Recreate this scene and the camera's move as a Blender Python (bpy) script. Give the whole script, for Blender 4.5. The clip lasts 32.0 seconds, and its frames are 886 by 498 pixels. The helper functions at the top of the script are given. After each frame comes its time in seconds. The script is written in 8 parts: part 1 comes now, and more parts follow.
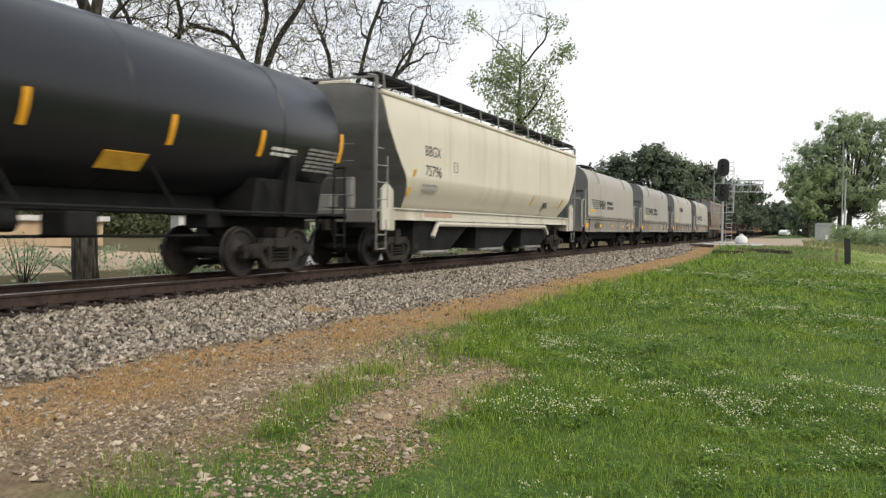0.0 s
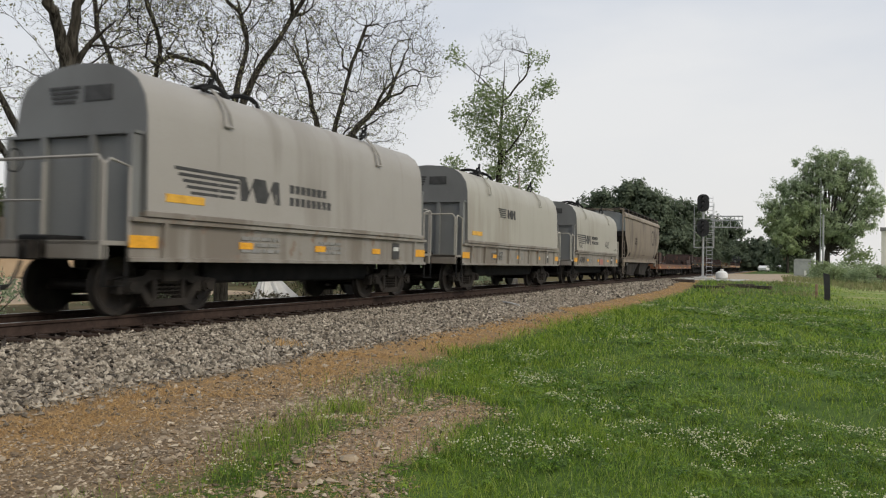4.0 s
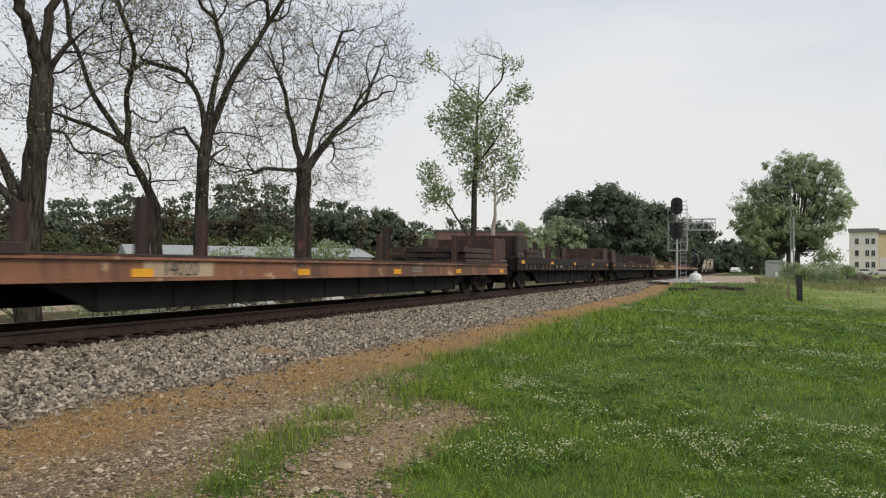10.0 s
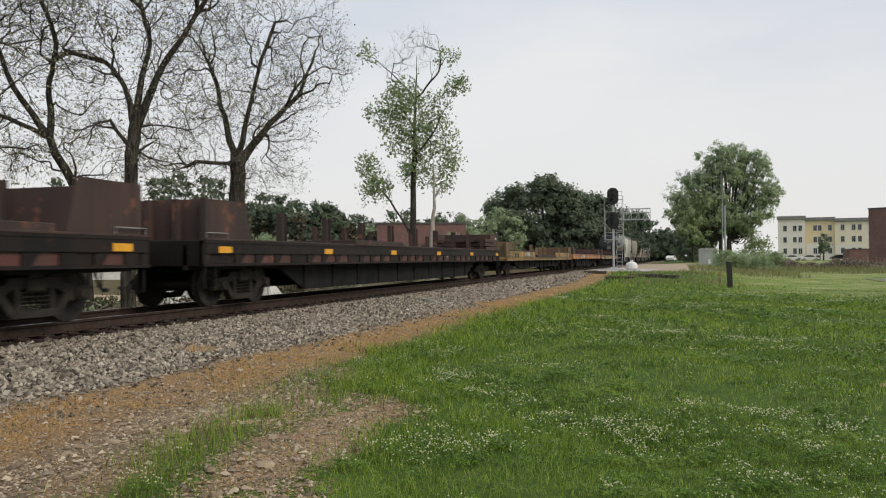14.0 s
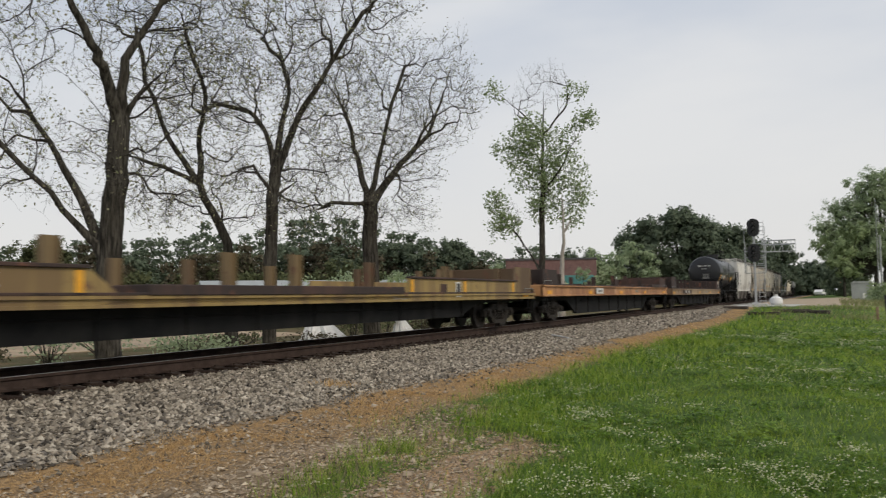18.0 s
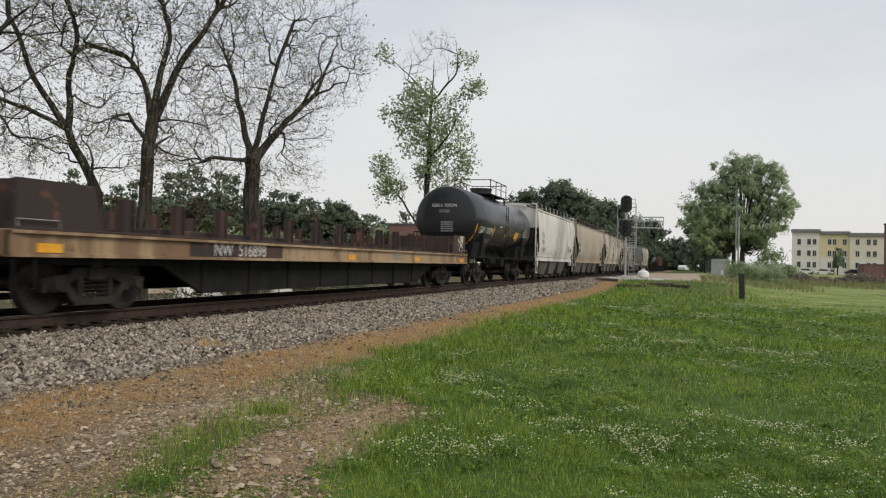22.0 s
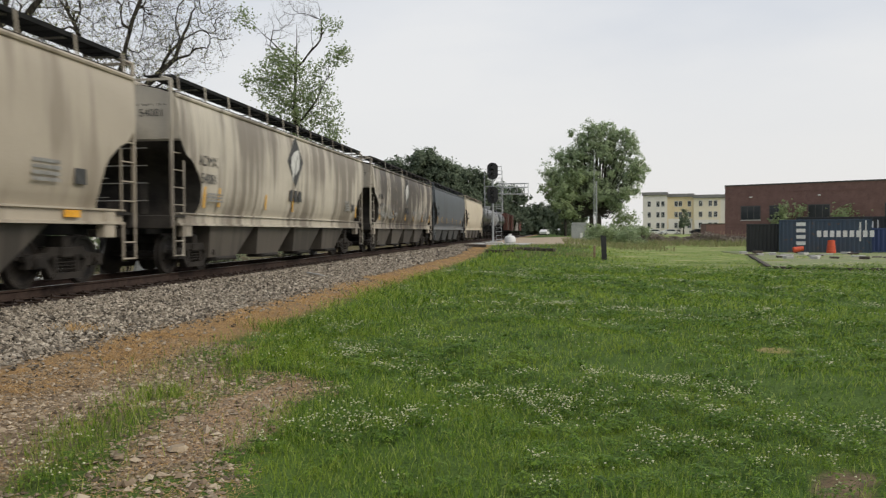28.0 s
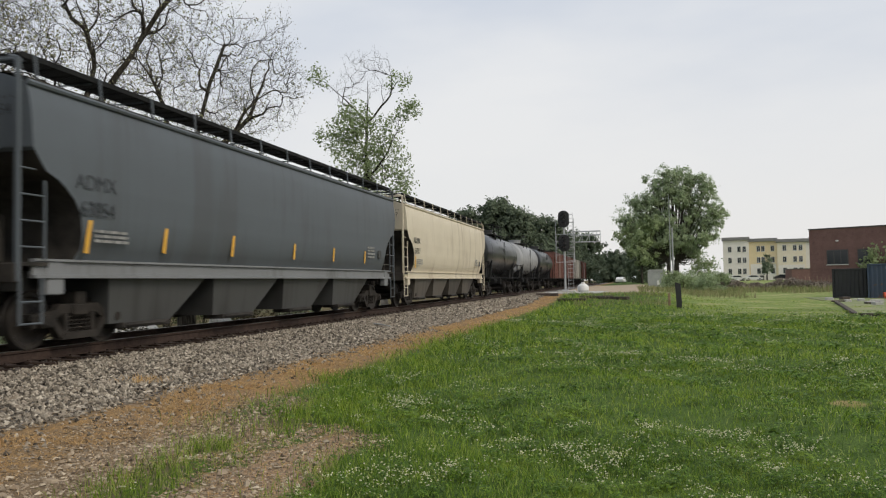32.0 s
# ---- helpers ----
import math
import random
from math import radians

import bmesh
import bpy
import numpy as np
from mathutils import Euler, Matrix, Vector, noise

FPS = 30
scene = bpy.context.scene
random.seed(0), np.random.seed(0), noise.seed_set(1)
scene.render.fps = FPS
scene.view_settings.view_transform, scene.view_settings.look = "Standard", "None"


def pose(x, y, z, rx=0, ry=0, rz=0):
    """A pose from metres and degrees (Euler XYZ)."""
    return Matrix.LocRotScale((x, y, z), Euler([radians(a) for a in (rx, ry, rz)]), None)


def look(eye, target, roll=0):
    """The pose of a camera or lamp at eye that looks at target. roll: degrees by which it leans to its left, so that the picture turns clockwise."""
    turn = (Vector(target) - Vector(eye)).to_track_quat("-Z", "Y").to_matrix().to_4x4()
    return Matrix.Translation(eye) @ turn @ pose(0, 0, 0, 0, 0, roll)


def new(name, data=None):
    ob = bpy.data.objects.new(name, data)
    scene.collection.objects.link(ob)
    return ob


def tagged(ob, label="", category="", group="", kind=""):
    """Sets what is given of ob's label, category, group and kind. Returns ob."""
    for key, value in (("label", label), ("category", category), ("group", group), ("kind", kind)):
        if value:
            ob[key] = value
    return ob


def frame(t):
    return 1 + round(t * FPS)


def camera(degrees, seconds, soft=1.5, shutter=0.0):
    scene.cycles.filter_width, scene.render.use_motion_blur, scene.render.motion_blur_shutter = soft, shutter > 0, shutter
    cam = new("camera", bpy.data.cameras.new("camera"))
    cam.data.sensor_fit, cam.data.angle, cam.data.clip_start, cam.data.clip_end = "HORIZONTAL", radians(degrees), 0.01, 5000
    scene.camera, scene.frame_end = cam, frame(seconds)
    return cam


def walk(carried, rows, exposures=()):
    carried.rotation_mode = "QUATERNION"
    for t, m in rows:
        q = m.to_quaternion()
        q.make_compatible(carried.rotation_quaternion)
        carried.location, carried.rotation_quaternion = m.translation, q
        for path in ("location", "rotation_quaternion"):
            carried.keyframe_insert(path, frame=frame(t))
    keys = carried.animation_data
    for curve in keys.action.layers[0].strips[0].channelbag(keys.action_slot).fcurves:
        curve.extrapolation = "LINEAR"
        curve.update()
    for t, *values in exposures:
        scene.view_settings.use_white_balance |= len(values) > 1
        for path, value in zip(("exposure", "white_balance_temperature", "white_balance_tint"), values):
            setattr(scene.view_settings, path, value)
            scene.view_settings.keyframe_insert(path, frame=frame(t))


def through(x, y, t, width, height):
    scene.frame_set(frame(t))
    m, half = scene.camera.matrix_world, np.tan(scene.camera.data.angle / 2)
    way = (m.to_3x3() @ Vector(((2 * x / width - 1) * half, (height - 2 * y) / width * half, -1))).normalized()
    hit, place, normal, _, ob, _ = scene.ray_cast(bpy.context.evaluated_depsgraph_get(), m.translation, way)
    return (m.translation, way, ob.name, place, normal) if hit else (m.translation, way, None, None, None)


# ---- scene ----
# ---------------------------------------------------------------- camera
cam = camera(58.9, 32.0, soft=1.15, shutter=0.3)


def eye(x, y, z, yaw, pitch, roll):
    """A camera pose: yaw to the left of +y, pitch up, roll, in degrees."""
    return pose(x, y, z, 90 + pitch, 0, yaw) @ pose(0, 0, 0, 0, 0, roll)


# seconds, x, y, z, yaw, pitch, roll: a person standing with a telephone in the hand
PATH = [
    (0, 0.109, -0.343, 1.592, 24.35, -1.58, 0.78),
    (0.5, -0.026, -0.236, 1.598, 22.95, 0.95, -1.01),
    (1, -0.070, -0.151, 1.601, 21.46, 1.77, -0.43),
    (1.5, -0.019, -0.082, 1.594, 21.15, 1.91, 1.21),
    (2, 0.054, -0.058, 1.586, 21.27, 1.73, 1.68),
    (2.5, 0.068, -0.039, 1.580, 21.79, 1.21, 1.62),
    (4.5, 0.055, -0.006, 1.566, 24.55, 1.07, 0.60),
    (5, -0.024, 0.028, 1.566, 30.50, 2.76, -0.09),
    (5.5, -0.064, 0.034, 1.556, 33.73, 2.66, 0.38),
    (6, -0.007, 0.006, 1.562, 27.11, 0.83, 0.47),
    (6.5, -0.027, -0.049, 1.577, 24.38, 0.46, -0.71),
    (7, -0.076, -0.088, 1.570, 24.42, 1.52, -0.67),
    (7.5, -0.073, -0.133, 1.565, 23.08, 1.98, 0.23),
    (8, -0.067, -0.143, 1.564, 21.75, 1.92, 0.19),
    (8.5, -0.056, -0.169, 1.568, 20.79, 2.13, 0.28),
    (9, -0.061, -0.163, 1.567, 20.56, 2.18, 0.64),
    (9.5, -0.079, -0.151, 1.562, 21.19, 1.81, 0.94),
    (10, -0.051, -0.091, 1.568, 21.27, 1.31, 0.52),
    (10.5, 0.006, -0.058, 1.576, 20.38, 1.22, 0.42),
    (11, 0.024, -0.002, 1.572, 19.64, 1.36, 0.43),
    (11.5, 0.055, -0.024, 1.583, 18.88, 1.22, 0.38),
    (12, 0.058, -0.007, 1.579, 18.28, 0.96, 0.28),
    (12.5, 0.068, -0.003, 1.579, 17.82, 0.86, -0.14),
    (13, 0.061, 0.017, 1.575, 17.48, 0.80, -0.22),
    (13.5, 0.067, 0.013, 1.574, 17.30, 0.67, -0.35),
    (15.5, 0.093, -0.004, 1.583, 16.35, 1.13, -0.19),
    (16, 0.092, -0.009, 1.585, 16.47, 1.18, -0.25),
    (16.5, 0.063, -0.019, 1.578, 20.64, 2.23, -1.43),
    (17, -0.006, 0.104, 1.550, 26.57, 3.26, -2.41),
    (17.5, -0.015, 0.098, 1.553, 28.52, 3.30, -1.94),
    (18, 0.014, 0.078, 1.563, 26.39, 3.50, -0.79),
    (18.5, 0.068, 0.040, 1.577, 20.72, 3.30, -0.93),
    (19, 0.077, 0.015, 1.577, 17.64, 2.63, -0.48),
    (19.5, 0.069, 0.029, 1.566, 17.15, 2.15, 0.28),
    (20, 0.077, 0.007, 1.575, 17.31, 1.93, 0.64),
    (20.5, 0.082, -0.004, 1.578, 17.71, 1.73, 0.77),
    (21, 0.081, -0.002, 1.575, 17.94, 1.45, 0.96),
    (21.5, 0.071, 0.004, 1.571, 17.95, 1.12, 1.29),
    (22, 0.076, -0.005, 1.579, 17.89, 0.91, 1.39),
    (22.5, 0.077, -0.008, 1.576, 17.89, 0.92, 1.39),
    (23, 0.071, 0.006, 1.568, 18.05, 0.89, 1.53),
    (23.5, 0.076, -0.006, 1.572, 18.42, 0.75, 1.48),
    (24, 0.092, -0.037, 1.587, 18.68, 0.89, 1.31),
    (24.5, 0.108, -0.064, 1.586, 18.64, 0.91, 1.23),
    (26.5, 0.057, 0.027, 1.562, 18.55, 0.22, 1.43),
    (27, -0.042, 0.045, 1.557, 16.69, -0.56, 0.56),
    (27.5, -0.208, 0.076, 1.568, 11.78, -1.41, -1.58),
    (28, -0.277, 0.037, 1.574, 8.12, -1.24, -0.28),
    (28.5, -0.261, 0.029, 1.574, 5.91, -0.46, 0.13),
    (29, -0.218, 0.067, 1.576, 7.39, -0.01, -0.50),
    (29.5, -0.112, 0.127, 1.594, 10.99, 0.28, -0.32),
    (30, -0.026, 0.120, 1.581, 12.10, 0.75, -0.56),
    (30.5, -0.007, 0.115, 1.590, 12.32, 1.82, -0.60),
    (31, -0.001, 0.130, 1.591, 12.45, 2.43, -0.14),
    (31.5, 0.005, 0.144, 1.585, 12.63, 2.27, -0.56),
    (32, 0.010, 0.123, 1.589, 13.54, 2.42, -0.99),
]
EXPOSURES = [(0.0, 0.42), (0.3, 0.2), (0.6, -0.1), (1.0, -0.55), (1.5, -0.3), (2.5, -0.05), (8.0, 0.0), (16.0, 0.0), (17.2, -0.1), (19.5, -0.12), (21.0, -0.1), (23.0, 0.0), (26.0, 0.04), (27.2, 0.06), (28.0, 0.0), (28.6, -0.12), (29.1, -0.2), (29.6, -0.06), (30.0, 0.03), (31.0, -0.02), (32.0, 0.0)]
walk(cam, [(r[0], eye(*r[1:])) for r in PATH], EXPOSURES)

# ---------------------------------------------------------------- light
TRACK_X, RAIL_Z = -10.785, 0.562
BODY_Z, DROP = 0.767, 0.205  # datum of the car bodies, and how far the rail head lies under it
SUN_ELEV, SUN_TURN = radians(39), radians(112)


def nd(nt, kind, **kw):
    n = nt.nodes.new(kind)
    for k, val in kw.items():
        if k.startswith("i_"):
            n.inputs[k[2:].replace("_", " ")].default_value = val
        elif k.startswith("n_"):
            n.inputs[int(k[2:])].default_value = val
        else:
            setattr(n, k, val)
    return n


world = bpy.data.worlds.new("overcast_sky")
scene.world = world
world.use_nodes = True
wt = world.node_tree
wt.nodes.clear()
sky = nd(wt, "ShaderNodeTexSky", sky_type="NISHITA", sun_disc=False, sun_elevation=SUN_ELEV, sun_rotation=SUN_TURN, dust_density=4.0)
sky_bg = nd(wt, "ShaderNodeBackground", i_Strength=0.10)
wt.links.new(sky.outputs[0], sky_bg.inputs[0])
w_co = nd(wt, "ShaderNodeTexCoord")
w_sep = nd(wt, "ShaderNodeSeparateXYZ")
wt.links.new(w_co.outputs["Generated"], w_sep.inputs[0])
w_map = nd(wt, "ShaderNodeMapping")
w_map.inputs["Scale"].default_value = (1.0, 1.0, 3.2)
wt.links.new(w_co.outputs["Generated"], w_map.inputs[0])
w_noise = nd(wt, "ShaderNodeTexNoise", i_Scale=1.7, i_Detail=5.0, i_Roughness=0.5)
wt.links.new(w_map.outputs[0], w_noise.inputs["Vector"])
w_ramp = nd(wt, "ShaderNodeValToRGB")
w_ramp.color_ramp.elements[0].position, w_ramp.color_ramp.elements[1].position = 0.36, 0.70
w_ramp.color_ramp.elements[0].color = (0.57, 0.64, 0.76, 1)
w_ramp.color_ramp.elements[1].color = (0.875, 0.888, 0.905, 1)
wt.links.new(w_noise.outputs["Fac"], w_ramp.inputs[0])
w_low = nd(wt, "ShaderNodeMapRange", n_1=0.0, n_2=0.42)
w_low.interpolation_type = "SMOOTHSTEP"
wt.links.new(w_sep.outputs["Z"], w_low.inputs[0])
w_mix = nd(wt, "ShaderNodeMixRGB")
w_mix.inputs[1].default_value = (0.90, 0.89, 0.875, 1)
wt.links.new(w_low.outputs[0], w_mix.inputs[0])
wt.links.new(w_ramp.outputs[0], w_mix.inputs[2])
cloud_bg = nd(wt, "ShaderNodeBackground", i_Strength=1.0)
wt.links.new(w_mix.outputs[0], cloud_bg.inputs[0])
w_both = nd(wt, "ShaderNodeMixShader", n_0=0.88)
wt.links.new(sky_bg.outputs[0], w_both.inputs[1])
wt.links.new(cloud_bg.outputs[0], w_both.inputs[2])
w_out = nd(wt, "ShaderNodeOutputWorld")
wt.links.new(w_both.outputs[0], w_out.inputs[0])

sun_data = bpy.data.lights.new("sun", "SUN")
sun_data.energy, sun_data.angle, sun_data.color = 1.8, radians(26), (1.0, 0.90, 0.74)
sun = new("sun", sun_data)
sun.matrix_world = look((55, -22, 48), (0, 0, 0))

# ---------------------------------------------------------------- materials


def material(name):
    m = bpy.data.materials.new(name)
    m.use_nodes = True
    nt = m.node_tree
    return m, nt, nt.nodes["Principled BSDF"]


def mixed(nt, fac, a, b):
    """Mix of two colours or sockets by a factor socket."""
    n = nd(nt, "ShaderNodeMixRGB")
    if fac is not None:
        nt.links.new(fac, n.inputs[0])
    for i, c in ((1, a), (2, b)):
        if isinstance(c, tuple):
            n.inputs[i].default_value = (*c, 1)
        else:
            nt.links.new(c, n.inputs[i])
    return n.outputs[0]


def noise_fac(nt, scale, lo=0.4, hi=0.6, stretch=(1, 1, 1), detail=4.0, coords="Object", rough=0.55):
    co = nd(nt, "ShaderNodeTexCoord")
    mp = nd(nt, "ShaderNodeMapping")
    mp.inputs["Scale"].default_value = stretch
    nt.links.new(co.outputs[coords], mp.inputs[0])
    no = nd(nt, "ShaderNodeTexNoise", i_Scale=scale, i_Detail=detail, i_Roughness=rough)
    nt.links.new(mp.outputs[0], no.inputs["Vector"])
    mr = nd(nt, "ShaderNodeMapRange", n_1=lo, n_2=hi)
    nt.links.new(no.outputs["Fac"], mr.inputs[0])
    return mr.outputs[0], no.outputs["Fac"]


def bump_of(nt, bsdf, height, strength=0.3, dist=0.02):
    b = nd(nt, "ShaderNodeBump", i_Strength=strength, i_Distance=dist)
    nt.links.new(height, b.inputs["Height"])
    nt.links.new(b.outputs[0], bsdf.inputs["Normal"])


def surface(name, a, b, scale=3.0, rough=0.6, metal=0.0, bump=0.2, c=None, scale2=25.0, vary=0.0, spec=0.5):
    """Two or three tones at two scales with a fine relief."""
    m, nt, bs = material(name)
    f1, _ = noise_fac(nt, scale, 0.35, 0.65)
    f2, h2 = noise_fac(nt, scale2, 0.35, 0.7)
    col = mixed(nt, f1, a, b)
    if c is not None:
        fc, _ = noise_fac(nt, scale * 2.3, 0.55, 0.68)
        col = mixed(nt, fc, col, c)
    dark = mixed(nt, None, col, (0, 0, 0))
    dark.node.inputs[0].default_value = 0.22
    col = mixed(nt, f2, col, dark)
    if vary:
        info = nd(nt, "ShaderNodeObjectInfo")
        hsv = nd(nt, "ShaderNodeHueSaturation")
        mr = nd(nt, "ShaderNodeMapRange", n_3=1 - vary, n_4=1 + vary)
        nt.links.new(info.outputs["Random"], mr.inputs[0])
        nt.links.new(mr.outputs[0], hsv.inputs["Value"])
        nt.links.new(col, hsv.inputs["Color"])
        col = hsv.outputs[0]
    nt.links.new(col, bs.inputs["Base Color"])
    bs.inputs["Roughness"].default_value, bs.inputs["Metallic"].default_value = rough, metal
    bs.inputs["Specular IOR Level"].default_value = spec
    if bump:
        bump_of(nt, bs, h2, bump, 0.01)
    return m


def weathered(name, paint, grime, streaks=0.5, rust=None, rough=0.55, seed=0.0, spec=0.5):
    """Rolling-stock paint with rain streaks down the side, dust low down and rust spots."""
    m, nt, bs = material(name)
    co = nd(nt, "ShaderNodeTexCoord")
    mp = nd(nt, "ShaderNodeMapping")
    mp.inputs["Location"].default_value = (seed, seed * 3.1, 0)
    mp.inputs["Scale"].default_value = (0.2, 1.25, 0.10)
    nt.links.new(co.outputs["Object"], mp.inputs[0])
    st = nd(nt, "ShaderNodeTexNoise", i_Scale=1.6, i_Detail=5.0, i_Roughness=0.6)
    nt.links.new(mp.outputs[0], st.inputs["Vector"])
    mpl = nd(nt, "ShaderNodeMapping")
    mpl.inputs["Location"].default_value = (seed * 1.3, seed * 7.7, seed * 2.0)
    mpl.inputs["Scale"].default_value = (0.2, 0.33, 0.28)
    nt.links.new(co.outputs["Object"], mpl.inputs[0])
    stl = nd(nt, "ShaderNodeTexNoise", i_Scale=1.0, i_Detail=2.0)
    nt.links.new(mpl.outputs[0], stl.inputs["Vector"])
    sub = nd(nt, "ShaderNodeMath", operation="MULTIPLY_ADD", n_1=0.8, n_2=-0.4)
    nt.links.new(stl.outputs["Fac"], sub.inputs[0])
    tot = nd(nt, "ShaderNodeMath", operation="ADD")
    nt.links.new(st.outputs["Fac"], tot.inputs[0])
    nt.links.new(sub.outputs[0], tot.inputs[1])
    fs = nd(nt, "ShaderNodeMapRange", n_1=0.60 - 0.22 * streaks, n_2=0.82 - 0.31 * streaks)
    nt.links.new(tot.outputs[0], fs.inputs[0])
    fac = nd(nt, "ShaderNodeMath", operation="MULTIPLY", n_1=min(1.0, 0.45 + streaks * 0.5))
    nt.links.new(fs.outputs[0], fac.inputs[0])
    mp2 = nd(nt, "ShaderNodeMapping")
    mp2.inputs["Location"].default_value = (seed * 2.3, seed * 5.7, seed)
    mp2.inputs["Scale"].default_value = (0.3, 4.2, 0.10)
    nt.links.new(co.outputs["Object"], mp2.inputs[0])
    st2 = nd(nt, "ShaderNodeTexNoise", i_Scale=2.2, i_Detail=3.0, i_Roughness=0.65)
    nt.links.new(mp2.outputs[0], st2.inputs["Vector"])
    fs2 = nd(nt, "ShaderNodeMapRange", n_1=0.70 - 0.22 * streaks, n_2=0.86 - 0.16 * streaks, n_4=min(0.55, 0.15 + 0.3 * streaks))
    nt.links.new(st2.outputs["Fac"], fs2.inputs[0])
    big, _ = noise_fac(nt, 0.7, 0.3, 0.7)
    soft = mixed(nt, None, paint, grime)
    soft.node.inputs[0].default_value = 0.22
    col = mixed(nt, big, paint, soft)
    col = mixed(nt, fac.outputs[0], col, grime)
    col = mixed(nt, fs2.outputs[0], col, grime)
    fine, hf = noise_fac(nt, 30.0, 0.45, 0.75)
    dk = mixed(nt, None, col, grime)
    dk.node.inputs[0].default_value = 0.18
    col = mixed(nt, fine, col, dk)
    if rust is not None:
        fr, _ = noise_fac(nt, 2.6, 0.60, 0.68, detail=8.0)
        col = mixed(nt, fr, col, rust)
    nt.links.new(col, bs.inputs["Base Color"])
    bs.inputs["Roughness"].default_value, bs.inputs["Specular IOR Level"].default_value = rough, spec
    bump_of(nt, bs, hf, 0.08, 0.01)
    return m


RUST = (0.13, 0.055, 0.03)
M_STEEL = surface("black_grimy_steel", (0.009, 0.0095, 0.0105), (0.020, 0.0198, 0.0195), 2.0, 0.8, spec=0.18)
M_TRUCK = surface("brown_black_cast_steel", (0.018, 0.0165, 0.015), (0.040, 0.0345, 0.030), 3.0, 0.8, spec=0.2)
M_WHEEL = surface("worn_steel_wheel", (0.020, 0.018, 0.017), (0.045, 0.038, 0.033), 4.0, 0.6, 0.2, spec=0.3)
M_RAIL = surface("rusty_rail_steel", (0.034, 0.023, 0.019), (0.062, 0.042, 0.034), 5.0, 0.8, spec=0.15)
M_RAILTOP = surface("polished_rail_head", (0.35, 0.34, 0.33), (0.5, 0.48, 0.46), 3.0, 0.3, 0.9, 0.05)
M_TIE = surface("creosoted_tie_wood", (0.018, 0.012, 0.010), (0.042, 0.028, 0.021), 3.0, 0.9, bump=0.5, spec=0.15, vary=0.25)
M_ORANGE = surface("yellow_reflector", (0.85, 0.42, 0.03), (0.75, 0.36, 0.02), 4.0, 0.45, bump=0.05)
M_YELLOW = surface("yellow_marking_paint", (0.8, 0.45, 0.05), (0.65, 0.35, 0.04), 4.0, 0.5, bump=0.05)
M_WHITE = surface("white_stencil_paint", (0.7, 0.7, 0.68), (0.55, 0.55, 0.52), 4.0, 0.6, bump=0.05)
M_BLACKPAINT = surface("black_stencil_paint", (0.03, 0.03, 0.03), (0.06, 0.06, 0.06), 4.0, 0.6, bump=0.05)
M_GREYMARK = surface("faded_grey_stencil", (0.3, 0.3, 0.29), (0.22, 0.22, 0.21), 4.0, 0.6, bump=0.05)
M_HOSE = surface("black_rubber", (0.015, 0.015, 0.015), (0.03, 0.03, 0.03), 6.0, 0.6)

# ---------------------------------------------------------------- mesh building


